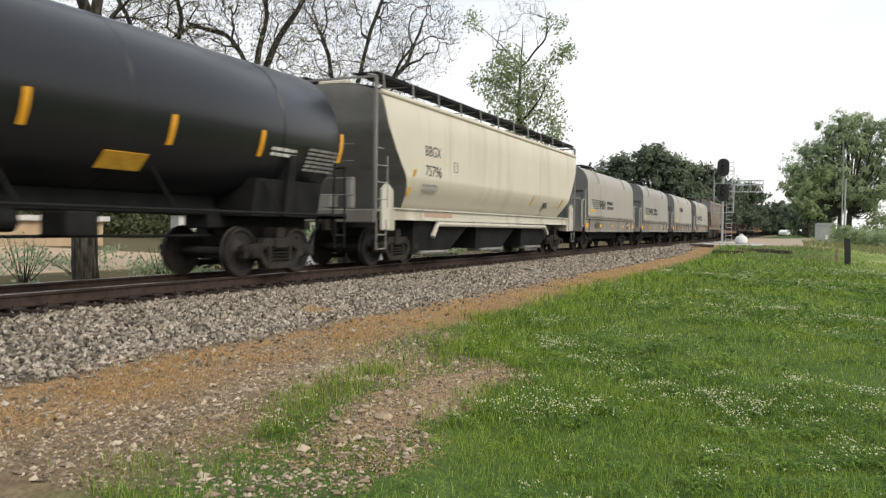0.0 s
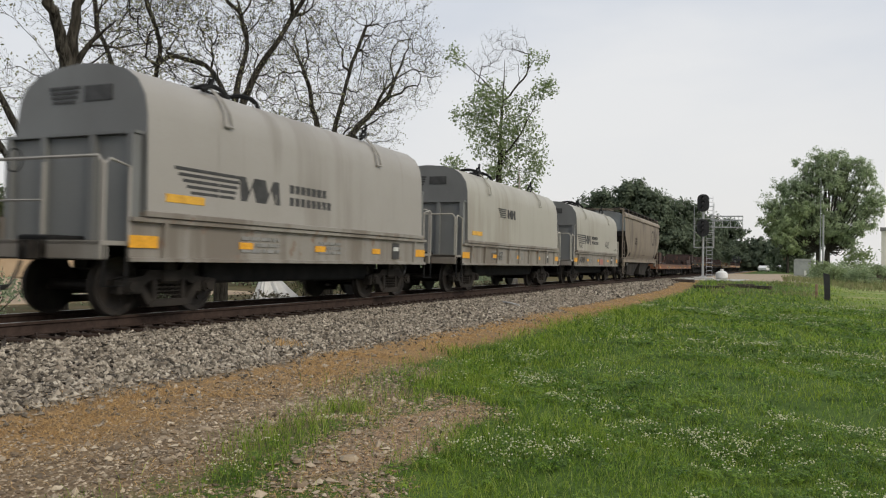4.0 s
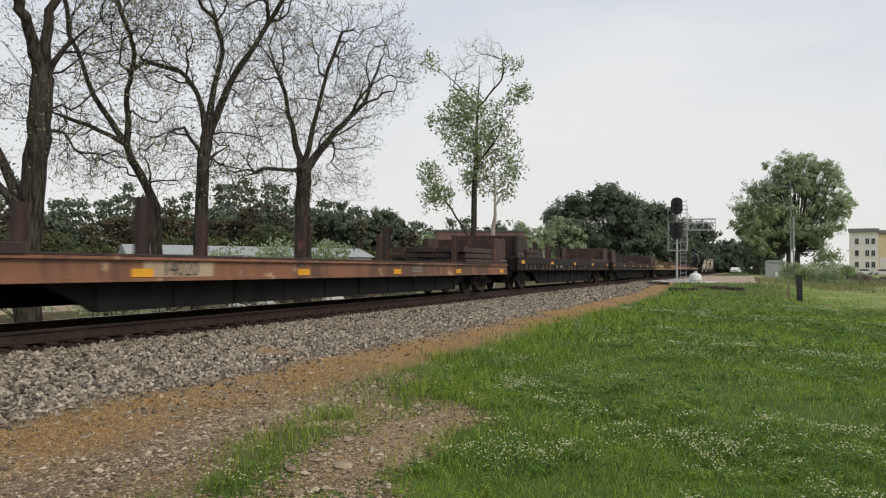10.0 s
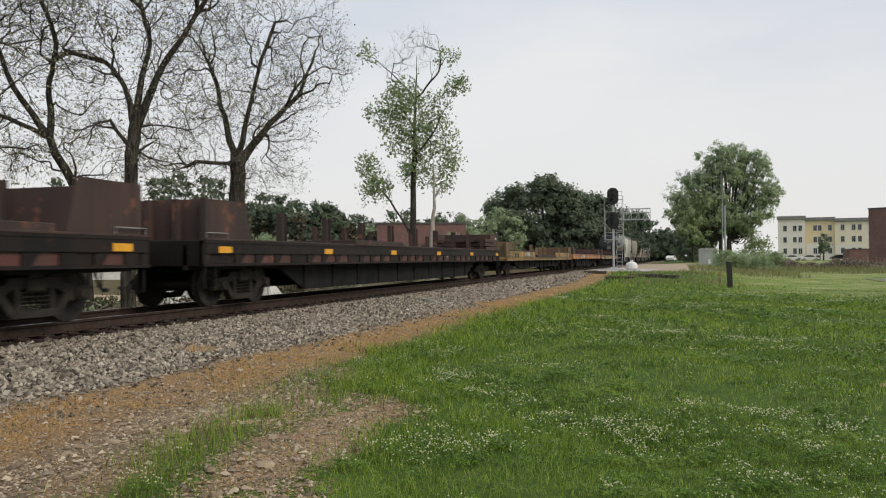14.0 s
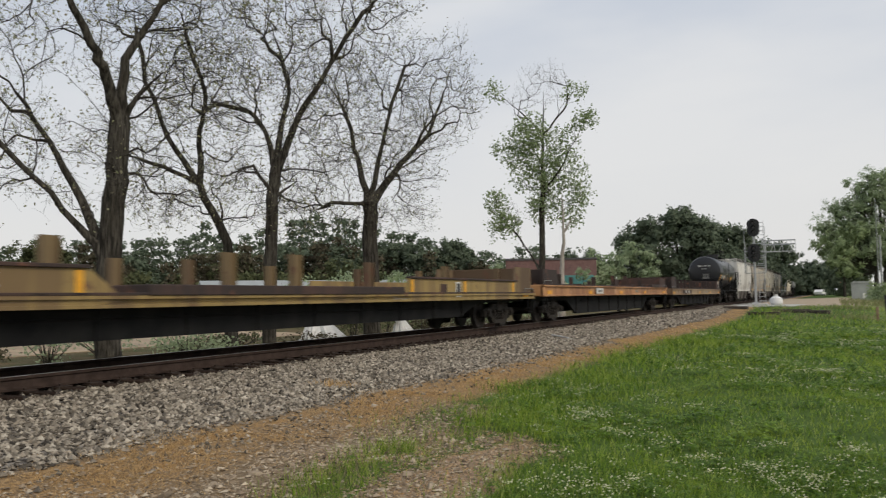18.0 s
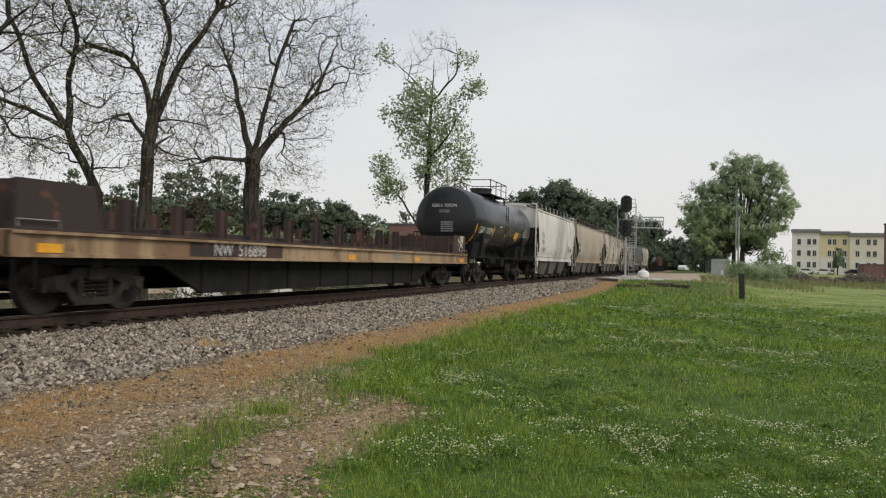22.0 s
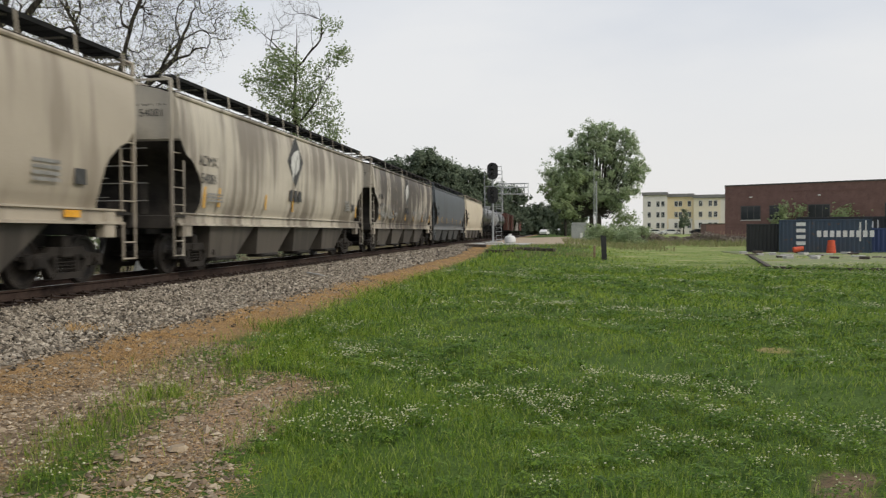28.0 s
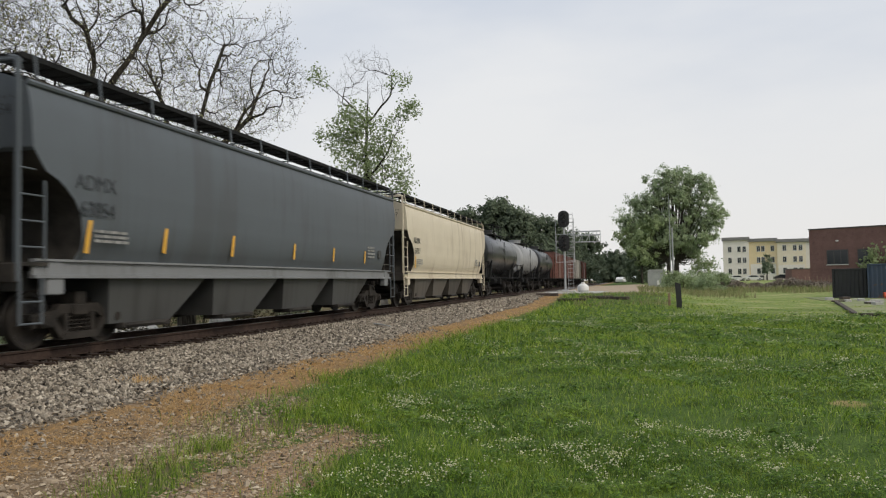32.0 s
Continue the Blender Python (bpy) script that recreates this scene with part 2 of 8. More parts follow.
class Shape:
    """Vertices and faces gathered for one mesh."""

    def __init__(self):
        self.v, self.f = [], []

    def add(self, verts, faces):
        n = len(self.v)
        self.v.extend(tuple(p) for p in verts)
        self.f.extend(tuple(i + n for i in fc) for fc in faces)
        return self

    def box(self, x0, x1, y0, y1, z0, z1, c=0.0):
        x0, x1, y0, y1, z0, z1 = min(x0, x1), max(x0, x1), min(y0, y1), max(y0, y1), min(z0, z1), max(z0, z1)
        c = min(c, 0.4 * min(x1 - x0, y1 - y0, z1 - z0))
        if c <= 0:
            vs = [(x, y, z) for x in (x0, x1) for y in (y0, y1) for z in (z0, z1)]
            return self.add(vs, [(0, 1, 3, 2), (4, 6, 7, 5), (0, 4, 5, 1), (2, 3, 7, 6), (0, 2, 6, 4), (1, 5, 7, 3)])
        vs, at = [], {}
        for ix, x in enumerate((x0, x1)):
            for iy, y in enumerate((y0, y1)):
                for iz, z in enumerate((z0, z1)):
                    sx, sy, sz = (1, -1)[ix], (1, -1)[iy], (1, -1)[iz]
                    for ax, p in enumerate(((x, y + sy * c, z + sz * c), (x + sx * c, y, z + sz * c), (x + sx * c, y + sy * c, z))):
                        at[ix, iy, iz, ax] = len(vs)
                        vs.append(p)
        fs = []
        for k in (0, 1):
            fs.append((at[k, 0, 0, 0], at[k, 0, 1, 0], at[k, 1, 1, 0], at[k, 1, 0, 0]))
            fs.append((at[0, k, 0, 1], at[1, k, 0, 1], at[1, k, 1, 1], at[0, k, 1, 1]))
            fs.append((at[0, 0, k, 2], at[0, 1, k, 2], at[1, 1, k, 2], at[1, 0, k, 2]))
        for a in (0, 1):
            for b in (0, 1):
                fs.append((at[a, b, 0, 0], at[a, b, 0, 1], at[a, b, 1, 1], at[a, b, 1, 0]))
                fs.append((at[a, 0, b, 0], at[a, 0, b, 2], at[a, 1, b, 2], at[a, 1, b, 0]))
                fs.append((at[0, a, b, 1], at[0, a, b, 2], at[1, a, b, 2], at[1, a, b, 1]))
                fs += [tuple(at[a, b, k, ax] for ax in range(3)) for k in (0, 1)]
        return self.add(vs, fs)

    def tube(self, pts, r, n=6, r1=None, caps=True):
        """A round bar along points."""
        pts = [Vector(p) for p in pts]
        rings, last = [], None
        for i, p in enumerate(pts):
            d = (pts[min(i + 1, len(pts) - 1)] - pts[max(i - 1, 0)]).normalized()
            if last is None:
                a = d.cross(Vector((0, 0, 1)) if abs(d.z) < 0.9 else Vector((1, 0, 0))).normalized()
            else:
                a = (last - d * last.dot(d)).normalized()
            last, b = a, d.cross(a)
            rr = r if r1 is None else r + (r1 - r) * i / max(1, len(pts) - 1)
            rings.append([p + (a * math.cos(q) + b * math.sin(q)) * rr for q in (2 * math.pi * k / n for k in range(n))])
        vs = [q for ring in rings for q in ring]
        fs = [(i * n + k, i * n + (k + 1) % n, (i + 1) * n + (k + 1) % n, (i + 1) * n + k) for i in range(len(pts) - 1) for k in range(n)]
        if caps:
            fs += [tuple(range(n))[::-1], tuple((len(pts) - 1) * n + k for k in range(n))]
        return self.add(vs, fs)

    def beam(self, p0, p1, w, h):
        """A square bar from p0 to p1: w wide across x, h high."""
        p0, p1 = Vector(p0), Vector(p1)
        d = (p1 - p0).normalized()
        a = Vector((1, 0, 0)) if abs(d.x) < 0.9 else Vector((0, 1, 0))
        a = (a - d * a.dot(d)).normalized()
        b = d.cross(a)
        vs = [p + a * (s * w / 2) + b * (q * h / 2) for p in (p0, p1) for s, q in ((-1, -1), (1, -1), (1, 1), (-1, 1))]
        return self.add(vs, [(0, 3, 2, 1), (4, 5, 6, 7), (0, 1, 5, 4), (1, 2, 6, 5), (2, 3, 7, 6), (3, 0, 4, 7)])

    def prism(self, outline, axis, a, b):
        """An outline in the two other axes, drawn out along an axis from a to b."""
        def put(u, w, t):
            return {"x": (t, u, w), "y": (u, t, w), "z": (u, w, t)}[axis]
        n = len(outline)
        vs = [put(u, w, a) for u, w in outline] + [put(u, w, b) for u, w in outline]
        fs = [tuple(range(n)), tuple(range(n, 2 * n))[::-1]] + [(i, (i + 1) % n, n + (i + 1) % n, n + i) for i in range(n)]
        return self.add(vs, fs)

    def loft(self, rings, closed=True, caps=True):
        n = len(rings[0])
        vs = [p for r in rings for p in r]
        m = n if closed else n - 1
        fs = [(i * n + k, i * n + (k + 1) % n, (i + 1) * n + (k + 1) % n, (i + 1) * n + k) for i in range(len(rings) - 1) for k in range(m)]
        if caps and closed:
            fs += [tuple(range(n))[::-1], tuple((len(rings) - 1) * n + k for k in range(n))]
        return self.add(vs, fs)

    def mesh(self, name, smooth=True):
        me = bpy.data.meshes.new(name)
        me.from_pydata(self.v, [], self.f)
        bm = bmesh.new()
        bm.from_mesh(me)
        bmesh.ops.recalc_face_normals(bm, faces=bm.faces)
        bm.to_mesh(me)
        bm.free()
        if smooth:
            me.polygons.foreach_set("use_smooth", [True] * len(me.polygons))
            me.set_sharp_from_angle(angle=radians(32))
        return me


def part(name, shape, mat, parent=None, label="", at=None):
    """Links a shape or a ready mesh as one object, under a thing or a part."""
    me = shape.mesh(name) if isinstance(shape, Shape) else shape
    if mat is not None and not me.materials:
        me.materials.append(mat)
    ob = new(name, me)
    if parent is not None:
        ob.parent = parent
    if at is not None:
        ob.location = at
    return tagged(ob, label) if label else ob


def thing(name, label, category, at=(0, 0, 0), turn=0.0, group="", kind=""):
    ob = new(name)
    ob.empty_display_size = 0.2
    ob.location, ob.rotation_euler = at, (0, 0, radians(turn))
    return tagged(ob, label, category, group, kind)


def lettering(string, size, width=0.0):
    """A flat mesh of words in the built-in font, lying in the y-z plane and facing +x, centred."""
    cu = bpy.data.curves.new("lettering", "FONT")
    cu.body, cu.size, cu.align_x, cu.align_y, cu.extrude = string, size, "CENTER", "CENTER", 0.002
    ob = bpy.data.objects.new("lettering", cu)
    scene.collection.objects.link(ob)
    dg = bpy.context.evaluated_depsgraph_get()
    me = bpy.data.meshes.new_from_object(ob.evaluated_get(dg))
    bpy.data.objects.remove(ob)
    me.transform(Matrix(((0, 0, 1, 0), (1, 0, 0, 0), (0, 1, 0, 0), (0, 0, 0, 1))))
    return me

# ---------------------------------------------------------------- ground and track


def step(a, b, v):
    t = np.clip((v - a) / (b - a), 0, 1)
    return t * t * (3 - 2 * t)


def ground_z(x, y):
    """Height of the bare ground: field, ballast bank, the rise at the crossing."""
    x, y = np.asarray(x, float), np.asarray(y, float)
    z = 0.12 * step(-4.6, -6.3, x) + 0.18 * np.clip((-6.3 - x) / 2.9, 0, 1)
    z = z - 0.56 * step(-12.6, -16.5, x)
    z = z + 0.045 * np.sin(x * 0.9 + 1.3) * np.sin(y * 0.7) * step(-5.5, -3.5, x) + 0.03 * np.sin(x * 2.3 + y * 1.7) * step(-5.0, -3.0, x)
    rise = step(46, 62, y) * step(6.5, 0.5, x) * step(-9.3, -7.6, x)
    z = z + rise * np.maximum(0.0, 0.58 - z)
    z = z + 1.2 * step(60, 170, y) * step(-6, 12, x) * 0.5
    return z


def axis_lines(stops):
    """Grid lines from (start, end, spacing) stretches."""
    out = []
    for a, b, d in stops:
        out += list(np.arange(a, b, d))
    return np.array(out + [stops[-1][1]])


gx = axis_lines([(-900, -300, 200), (-300, -60, 40), (-60, -17, 4), (-17, -3, 0.28), (-3, 6, 0.3), (6, 20, 0.8), (20, 80, 6), (80, 300, 40), (300, 900, 200)])
gy = axis_lines([(-500, -40, 80), (-40, 0, 3), (0, 16, 0.22), (16, 40, 0.6), (40, 100, 2), (100, 260, 10), (260, 1800, 140)])
GX, GY = np.meshgrid(gx, gy)
GZ = ground_z(GX, GY)
me = bpy.data.meshes.new("ground")
nx, ny = len(gx), len(gy)
idx = np.arange(nx * ny).reshape(ny, nx)
me.from_pydata(np.stack([GX, GY, GZ], -1).reshape(-1, 3).tolist(), [], np.stack([idx[:-1, :-1], idx[:-1, 1:], idx[1:, 1:], idx[1:, :-1]], -1).reshape(-1, 4).tolist())
me.polygons.foreach_set("use_smooth", [True] * len(me.polygons))

M_GROUND, nt, bs = material("field_and_railway_ground")
co = nd(nt, "ShaderNodeTexCoord")
sep = nd(nt, "ShaderNodeSeparateXYZ")
warp = nd(nt, "ShaderNodeTexNoise", i_Scale=0.9, i_Detail=6.0, i_Roughness=0.65)
nt.links.new(co.outputs["Object"], warp.inputs["Vector"])
wsub = nd(nt, "ShaderNodeVectorMath", operation="SUBTRACT")
wsub.inputs[1].default_value = (0.5, 0.5, 0.5)
nt.links.new(warp.outputs["Color"], wsub.inputs[0])
wsc = nd(nt, "ShaderNodeVectorMath", operation="SCALE")
wsc.inputs["Scale"].default_value = 1.1
nt.links.new(wsub.outputs[0], wsc.inputs[0])
wadd = nd(nt, "ShaderNodeVectorMath", operation="ADD")
nt.links.new(co.outputs["Object"], wadd.inputs[0])
nt.links.new(wsc.outputs[0], wadd.inputs[1])
nt.links.new(wadd.outputs[0], sep.inputs[0])


def band(socket, a, b):
    mr = nd(nt, "ShaderNodeMapRange", n_1=a, n_2=b)
    mr.interpolation_type = "SMOOTHSTEP"
    nt.links.new(socket, mr.inputs[0])
    return mr.outputs[0]


def times(a, b):
    mm = nd(nt, "ShaderNodeMath", operation="MULTIPLY")
    nt.links.new(a, mm.inputs[0])
    nt.links.new(b, mm.inputs[1])
    return mm.outputs[0]


def blob(x, y, rx, ry, soft=0.5):
    """A soft oval region."""
    mp = nd(nt, "ShaderNodeMapping")
    mp.inputs["Location"].default_value = (-x / rx, -y / ry, 0)
    mp.inputs["Scale"].default_value = (1 / rx, 1 / ry, 0)
    nt.links.new(wadd.outputs[0], mp.inputs[0])
    ln = nd(nt, "ShaderNodeVectorMath", operation="LENGTH")
    nt.links.new(mp.outputs[0], ln.inputs[0])
    return band(ln.outputs["Value"], 1.0, soft)


X, Y = sep.outputs["X"], sep.outputs["Y"]
g1, _ = noise_fac(nt, 1.2, 0.3, 0.7)
g2, gh = noise_fac(nt, 40.0, 0.3, 0.75)
g3, _ = noise_fac(nt, 7.0, 0.4, 0.65)
grass = mixed(nt, g1, (0.06, 0.112, 0.021), (0.145, 0.22, 0.042))
grass = mixed(nt, g3, grass, (0.13, 0.205, 0.045))
grass = mixed(nt, g2, grass, (0.018, 0.037, 0.009))
mown = mixed(nt, g1, (0.17, 0.255, 0.06), (0.31, 0.325, 0.13))
mown = mixed(nt, g3, mown, (0.21, 0.30, 0.08))
m_map = nd(nt, "ShaderNodeMapping")
m_map.inputs["Scale"].default_value = (0.16, 0.75, 0.0)
m_map.inputs["Rotation"].default_value = (0, 0, 0.16)
nt.links.new(co.outputs["Object"], m_map.inputs[0])
m_noise = nd(nt, "ShaderNodeTexNoise", i_Scale=1.0, i_Detail=5.0, i_Roughness=0.65)
nt.links.new(m_map.outputs[0], m_noise.inputs["Vector"])
mown = mixed(nt, band(m_noise.outputs["Fac"], 0.46, 0.62), mown, (0.47, 0.42, 0.22))
mown = mixed(nt, band(m_noise.outputs["Fac"], 0.44, 0.34), mown, (0.13, 0.21, 0.045))
mown = mixed(nt, g2, mown, (0.14, 0.19, 0.05))
straw = mixed(nt, g3, (0.45, 0.285, 0.125), (0.30, 0.205, 0.11))
straw = mixed(nt, g2, straw, (0.12, 0.082, 0.05))
soil = mixed(nt, g3, (0.30, 0.222, 0.135), (0.18, 0.132, 0.082))
soil = mixed(nt, g2, soil, (0.12, 0.086, 0.058))
vor = nd(nt, "ShaderNodeTexVoronoi", i_Scale=17.0)
nt.links.new(co.outputs["Object"], vor.inputs["Vector"])
vr = nd(nt, "ShaderNodeValToRGB")
vr.color_ramp.elements[0].color, vr.color_ramp.elements[1].color = (0.09, 0.08, 0.072, 1), (0.30, 0.27, 0.235, 1)
vsep = nd(nt, "ShaderNodeSeparateXYZ")
nt.links.new(vor.outputs["Color"], vsep.inputs[0])
nt.links.new(vsep.outputs["X"], vr.inputs[0])
gap = band(vor.outputs["Distance"], 0.75, 0.35)
stones = mixed(nt, gap, (0.028, 0.023, 0.019), vr.outputs[0])
scrub = mixed(nt, g1, (0.07, 0.075, 0.03), (0.14, 0.10, 0.055))
sand = mixed(nt, g1, (0.42, 0.34, 0.25), (0.33, 0.27, 0.20))
edge_noise = nd(nt, "ShaderNodeTexNoise", i_Scale=0.16, i_Detail=5.0, i_Roughness=0.6)
nt.links.new(co.outputs["Object"], edge_noise.inputs["Vector"])
edge = nd(nt, "ShaderNodeMath", operation="MULTIPLY_ADD", n_1=26.0)
nt.links.new(edge_noise.outputs["Fac"], edge.inputs[0])
nt.links.new(Y, edge.inputs[2])
col = mixed(nt, times(band(edge.outputs[0], 40, 58), band(X, 0.5, 5.0)), grass, mown)
col = mixed(nt, blob(2.65, 11.0, 0.26, 0.26, 0.4), col, (0.33, 0.27, 0.12))
col = mixed(nt, blob(1.5, 5.2, 0.3, 0.32, 0.5), col, soil)
col = mixed(nt, blob(-2.95, 6.3, 0.50, 1.85, 0.7), col, mixed(nt, g2, (0.38, 0.27, 0.175), (0.19, 0.13, 0.085)))
col = mixed(nt, times(band(X, -3.3, -4.2), band(Y, 9.6, 7.6)), col, soil)
col = mixed(nt, band(X, -4.8, -5.3), col, straw)
col = mixed(nt, times(band(Y, 58, 66), times(band(X, 3.5, 1.0), band(Y, 135, 120))), col, sand)
col = mixed(nt, band(X, -6.05, -6.45), col, stones)
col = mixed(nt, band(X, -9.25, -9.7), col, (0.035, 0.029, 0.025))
col = mixed(nt, band(X, -13.0, -14.0), col, scrub)
nt.links.new(col, bs.inputs["Base Color"])
bs.inputs["Roughness"].default_value = 0.95
bs.inputs["Specular IOR Level"].default_value = 0.15
bump_of(nt, bs, gh, 0.6, 0.04)
me.materials.append(M_GROUND)
tagged(new("ground", me), "grassy field sloping up to a grey ballast bank", "ground", kind="structure")

# rails and ties
M_PLATE = surface("rusty_tie_plate", (0.028, 0.018, 0.014), (0.05, 0.032, 0.024), 6.0, 0.85)
track = thing("railway_track", "single railway track of rusty rails on dark wooden ties", "railway track", kind="structure")
RAIL = [(-0.075, 0), (0.075, 0), (0.075, 0.012), (0.02, 0.03), (0.012, 0.045), (0.012, 0.135), (0.036, 0.15), (0.038, 0.182), (0.03, 0.19),
        (-0.03, 0.19), (-0.038, 0.182), (-0.036, 0.15), (-0.012, 0.135), (-0.012, 0.045), (-0.02, 0.03), (-0.075, 0.012)]
for side in (0.755, -0.755):
    sh = Shape()
    sh.prism([(TRACK_X + side + u, RAIL_Z - 0.19 + w) for u, w in RAIL], "y", -160, 900)
    rail = part("rail", sh, M_RAIL, track, "rusty steel rail with a bright head")
    head = Shape().box(TRACK_X + side - 0.028, TRACK_X + side + 0.028, -160, 900, RAIL_Z - 0.006, RAIL_Z + 0.003)
    part("rail_head", head, M_RAILTOP, rail)
tie_mesh = Shape().box(-1.3, 1.3, -0.11, 0.11, -0.17, 0.0, 0.012).mesh("tie")
tie_mesh.materials.append(M_TIE)
plates = Shape()
far_ties = Shape()
rng = random.Random(5)
for i in range(-20, 560):
    y = i * 0.52 + rng.uniform(-0.03, 0.03)
    zt = RAIL_Z - 0.205
    if 0 <= i < 290:
        ob = part("tie", tie_mesh, None, track, at=(TRACK_X + rng.uniform(-0.04, 0.04), y, zt))
        ob.rotation_euler = (0, 0, rng.uniform(-0.02, 0.02))
    else:
        far_ties.box(TRACK_X - 1.3, TRACK_X + 1.3, y - 0.11, y + 0.11, zt - 0.17, zt)
    if 0 <= y < 45:
        for side in (0.755, -0.755):
            plates.box(TRACK_X + side - 0.18, TRACK_X + side + 0.18, y - 0.1, y + 0.1, zt, zt + 0.014)
            for u in (-0.1, 0.1):
                plates.box(TRACK_X + side + u - 0.02, TRACK_X + side + u + 0.02, y - 0.06, y - 0.03, zt + 0.01, zt + 0.05, 0.004)
tagged(part("tie_plates", plates, M_PLATE, track), kind="stuff")
tagged(part("far_ties", far_ties, M_TIE, track), kind="stuff")

# ---------------------------------------------------------------- the train
# Cars are built round their middle, DROP above the rail head: +y is towards the rear of the train, +x the side that the camera sees.
CARS, WHEELSETS = [], []
SHARED = {}


def shared(name, build, mat):
    if name not in SHARED:
        SHARED[name] = build().mesh(name)
        SHARED[name].materials.append(mat)
    return SHARED[name]


WHEEL_R = 0.49


def truck_frame():
    """Two cast side frames with windows, pedestals and bearing caps, a bolster and brake beams; z from the rail head."""
    s = Shape()
    for x in (-1.0, 1.0):
        sg = 1 if x > 0 else -1
        s.prism([(-1.22, 0.60), (-0.62, 0.66), (-0.5, 0.76), (0.5, 0.76), (0.62, 0.66), (1.22, 0.60), (1.22, 0.50), (0.6, 0.50), (0.42, 0.60), (-0.42, 0.60), (-0.6, 0.50), (-1.22, 0.50)], "x", x - 0.07, x + 0.07)
        for k in (-1, 1):
            s.prism([(k * 0.82, 0.56), (k * 0.66, 0.56), (k * 0.36, 0.20), (k * 0.46, 0.14), (k * 0.54, 0.20)], "x", x - 0.085, x + 0.085)
            s.box(x - 0.08, x + 0.08, k * 0.30, k * 0.40, 0.2, 0.62, 0.012)
        s.prism([(-0.5, 0.14), (0.5, 0.14), (0.42, 0.26), (-0.42, 0.26)], "x", x - 0.11, x + 0.11)
        for y in (-0.94, 0.94):
            s.box(x - 0.095, x + 0.095, y - 0.24, y - 0.13, 0.36, 0.58, 0.012).box(x - 0.095, x + 0.095, y + 0.13, y + 0.24, 0.36, 0.58, 0.012)
            s.tube([(x - sg * 0.1, y, WHEEL_R), (x + sg * 0.12, y, WHEEL_R)], 0.13, 14).tube([(x + sg * 0.12, y, WHEEL_R), (x + sg * 0.17, y, WHEEL_R)], 0.085, 12)
    s.box(-1.12, 1.12, -0.21, 0.21, 0.54, 0.76, 0.03).box(-0.42, 0.42, -0.34, 0.34, 0.74, 1.02, 0.03)
    s.box(-1.1, -0.72, -0.14, 0.14, 0.74, 0.98, 0.02).box(0.72, 1.1, -0.14, 0.14, 0.74, 0.98, 0.02)
    for k in (-0.42, 0.42):
        s.beam((-0.8, k, 0.38), (0.8, k, 0.38), 0.1, 0.12)
    for k in (-1.46, 1.46):
        s.tube([(-0.7, k * 0.36, 0.34), (0.0, k * 0.3, 0.36), (0.7, k * 0.36, 0.34)], 0.03, 6)
    return s


def springs():
    pts = [(1.0 + 0.055 * math.cos(a), 0.055 * math.sin(a), 0.26 + 0.28 * a / 26) for a in np.linspace(0, 26, 44)]
    return Shape().tube(pts, 0.016, 5)


def wheelset():
    s = Shape()
    for x in (-0.76, 0.76):
        prof = [(0.0, 0.08), (0.16, 0.09), (0.2, 0.05), (0.3, 0.02), (0.39, 0.03), (0.42, 0.06), (0.487, 0.06), (0.49, -0.03), (0.515, -0.045), (0.515, -0.07), (0.43, -0.07), (0.3, -0.03), (0.0, -0.08)]
        sg = 1 if x > 0 else -1
        rings = [[(x + sg * w, r * math.cos(a), r * math.sin(a)) for a in (2 * math.pi * k / 32 for k in range(32))] for r, w in prof[1:-1]]
        s.loft(rings)
    for a in (0.3, 2.4, 4.5):
        s.box(0.70, 0.815, 0.26 * math.cos(a) - 0.03, 0.26 * math.cos(a) + 0.03, 0.26 * math.sin(a) - 0.03, 0.26 * math.sin(a) + 0.03)
    s.tube([(-1.0, 0, 0), (1.0, 0, 0)], 0.09, 10)
    return s


def truck(car, y):
    tr = part("truck", shared("truck", truck_frame, M_TRUCK), None, car, "grimy cast-steel truck frame", at=(0, y, -DROP))
    for k in (-0.94, 0.94):
        w = part("wheelset", shared("wheelset", wheelset, M_WHEEL), None, tr, at=(0, k, WHEEL_R))
        WHEELSETS.append((w, k))
    for k in (-0.22, -0.075, 0.075, 0.22):
        part("spring", shared("spring", springs, M_TRUCK), None, tr, at=(0, k, 0))


def coupler_shape():
    s = Shape()
    s.box(-0.08, 0.08, -0.75, -0.1, 0.78, 0.94, 0.02)
    s.prism([(-0.16, -0.1), (0.14, -0.1), (0.2, 0.1), (0.08, 0.16), (0.05, 0.02), (-0.06, 0.04), (-0.06, 0.2), (-0.18, 0.22)], "z", 0.72, 1.0)
    return s


def hose_shape():
    pts = [(0.3, -0.05 + 0.3 * u, 0.68 - 0.5 * math.sin(math.pi * 0.5 * u) + 0.1 * u * u) for u in np.linspace(0, 1, 9)]
    return Shape().tube(pts, 0.028, 7).box(0.26, 0.34, 0.2, 0.32, 0.22, 0.3, 0.01)


def gear(car, half, span):
    """Trucks, couplers and hoses."""
    truck(car, -span)
    truck(car, span)
    for sg in (1, -1):
        for nm, fn, mt in (("coupler", coupler_shape, M_TRUCK), ("brake_hose", hose_shape, M_HOSE)):
            ob = part(nm, shared(nm, fn, mt), None, car)
            ob.matrix_local = pose(0, sg * half, 0, 0, 0, 0 if sg > 0 else 180)


def start_car(name, label, c0, c1, category="freight car"):
    car = thing(name, label, category, group="cars of the freight train")
    car.location = (TRACK_X, (c0 + c1) / 2, BODY_Z)
    CARS.append((car, (c0 + c1) / 2))
    return car, (c1 - c0) / 2


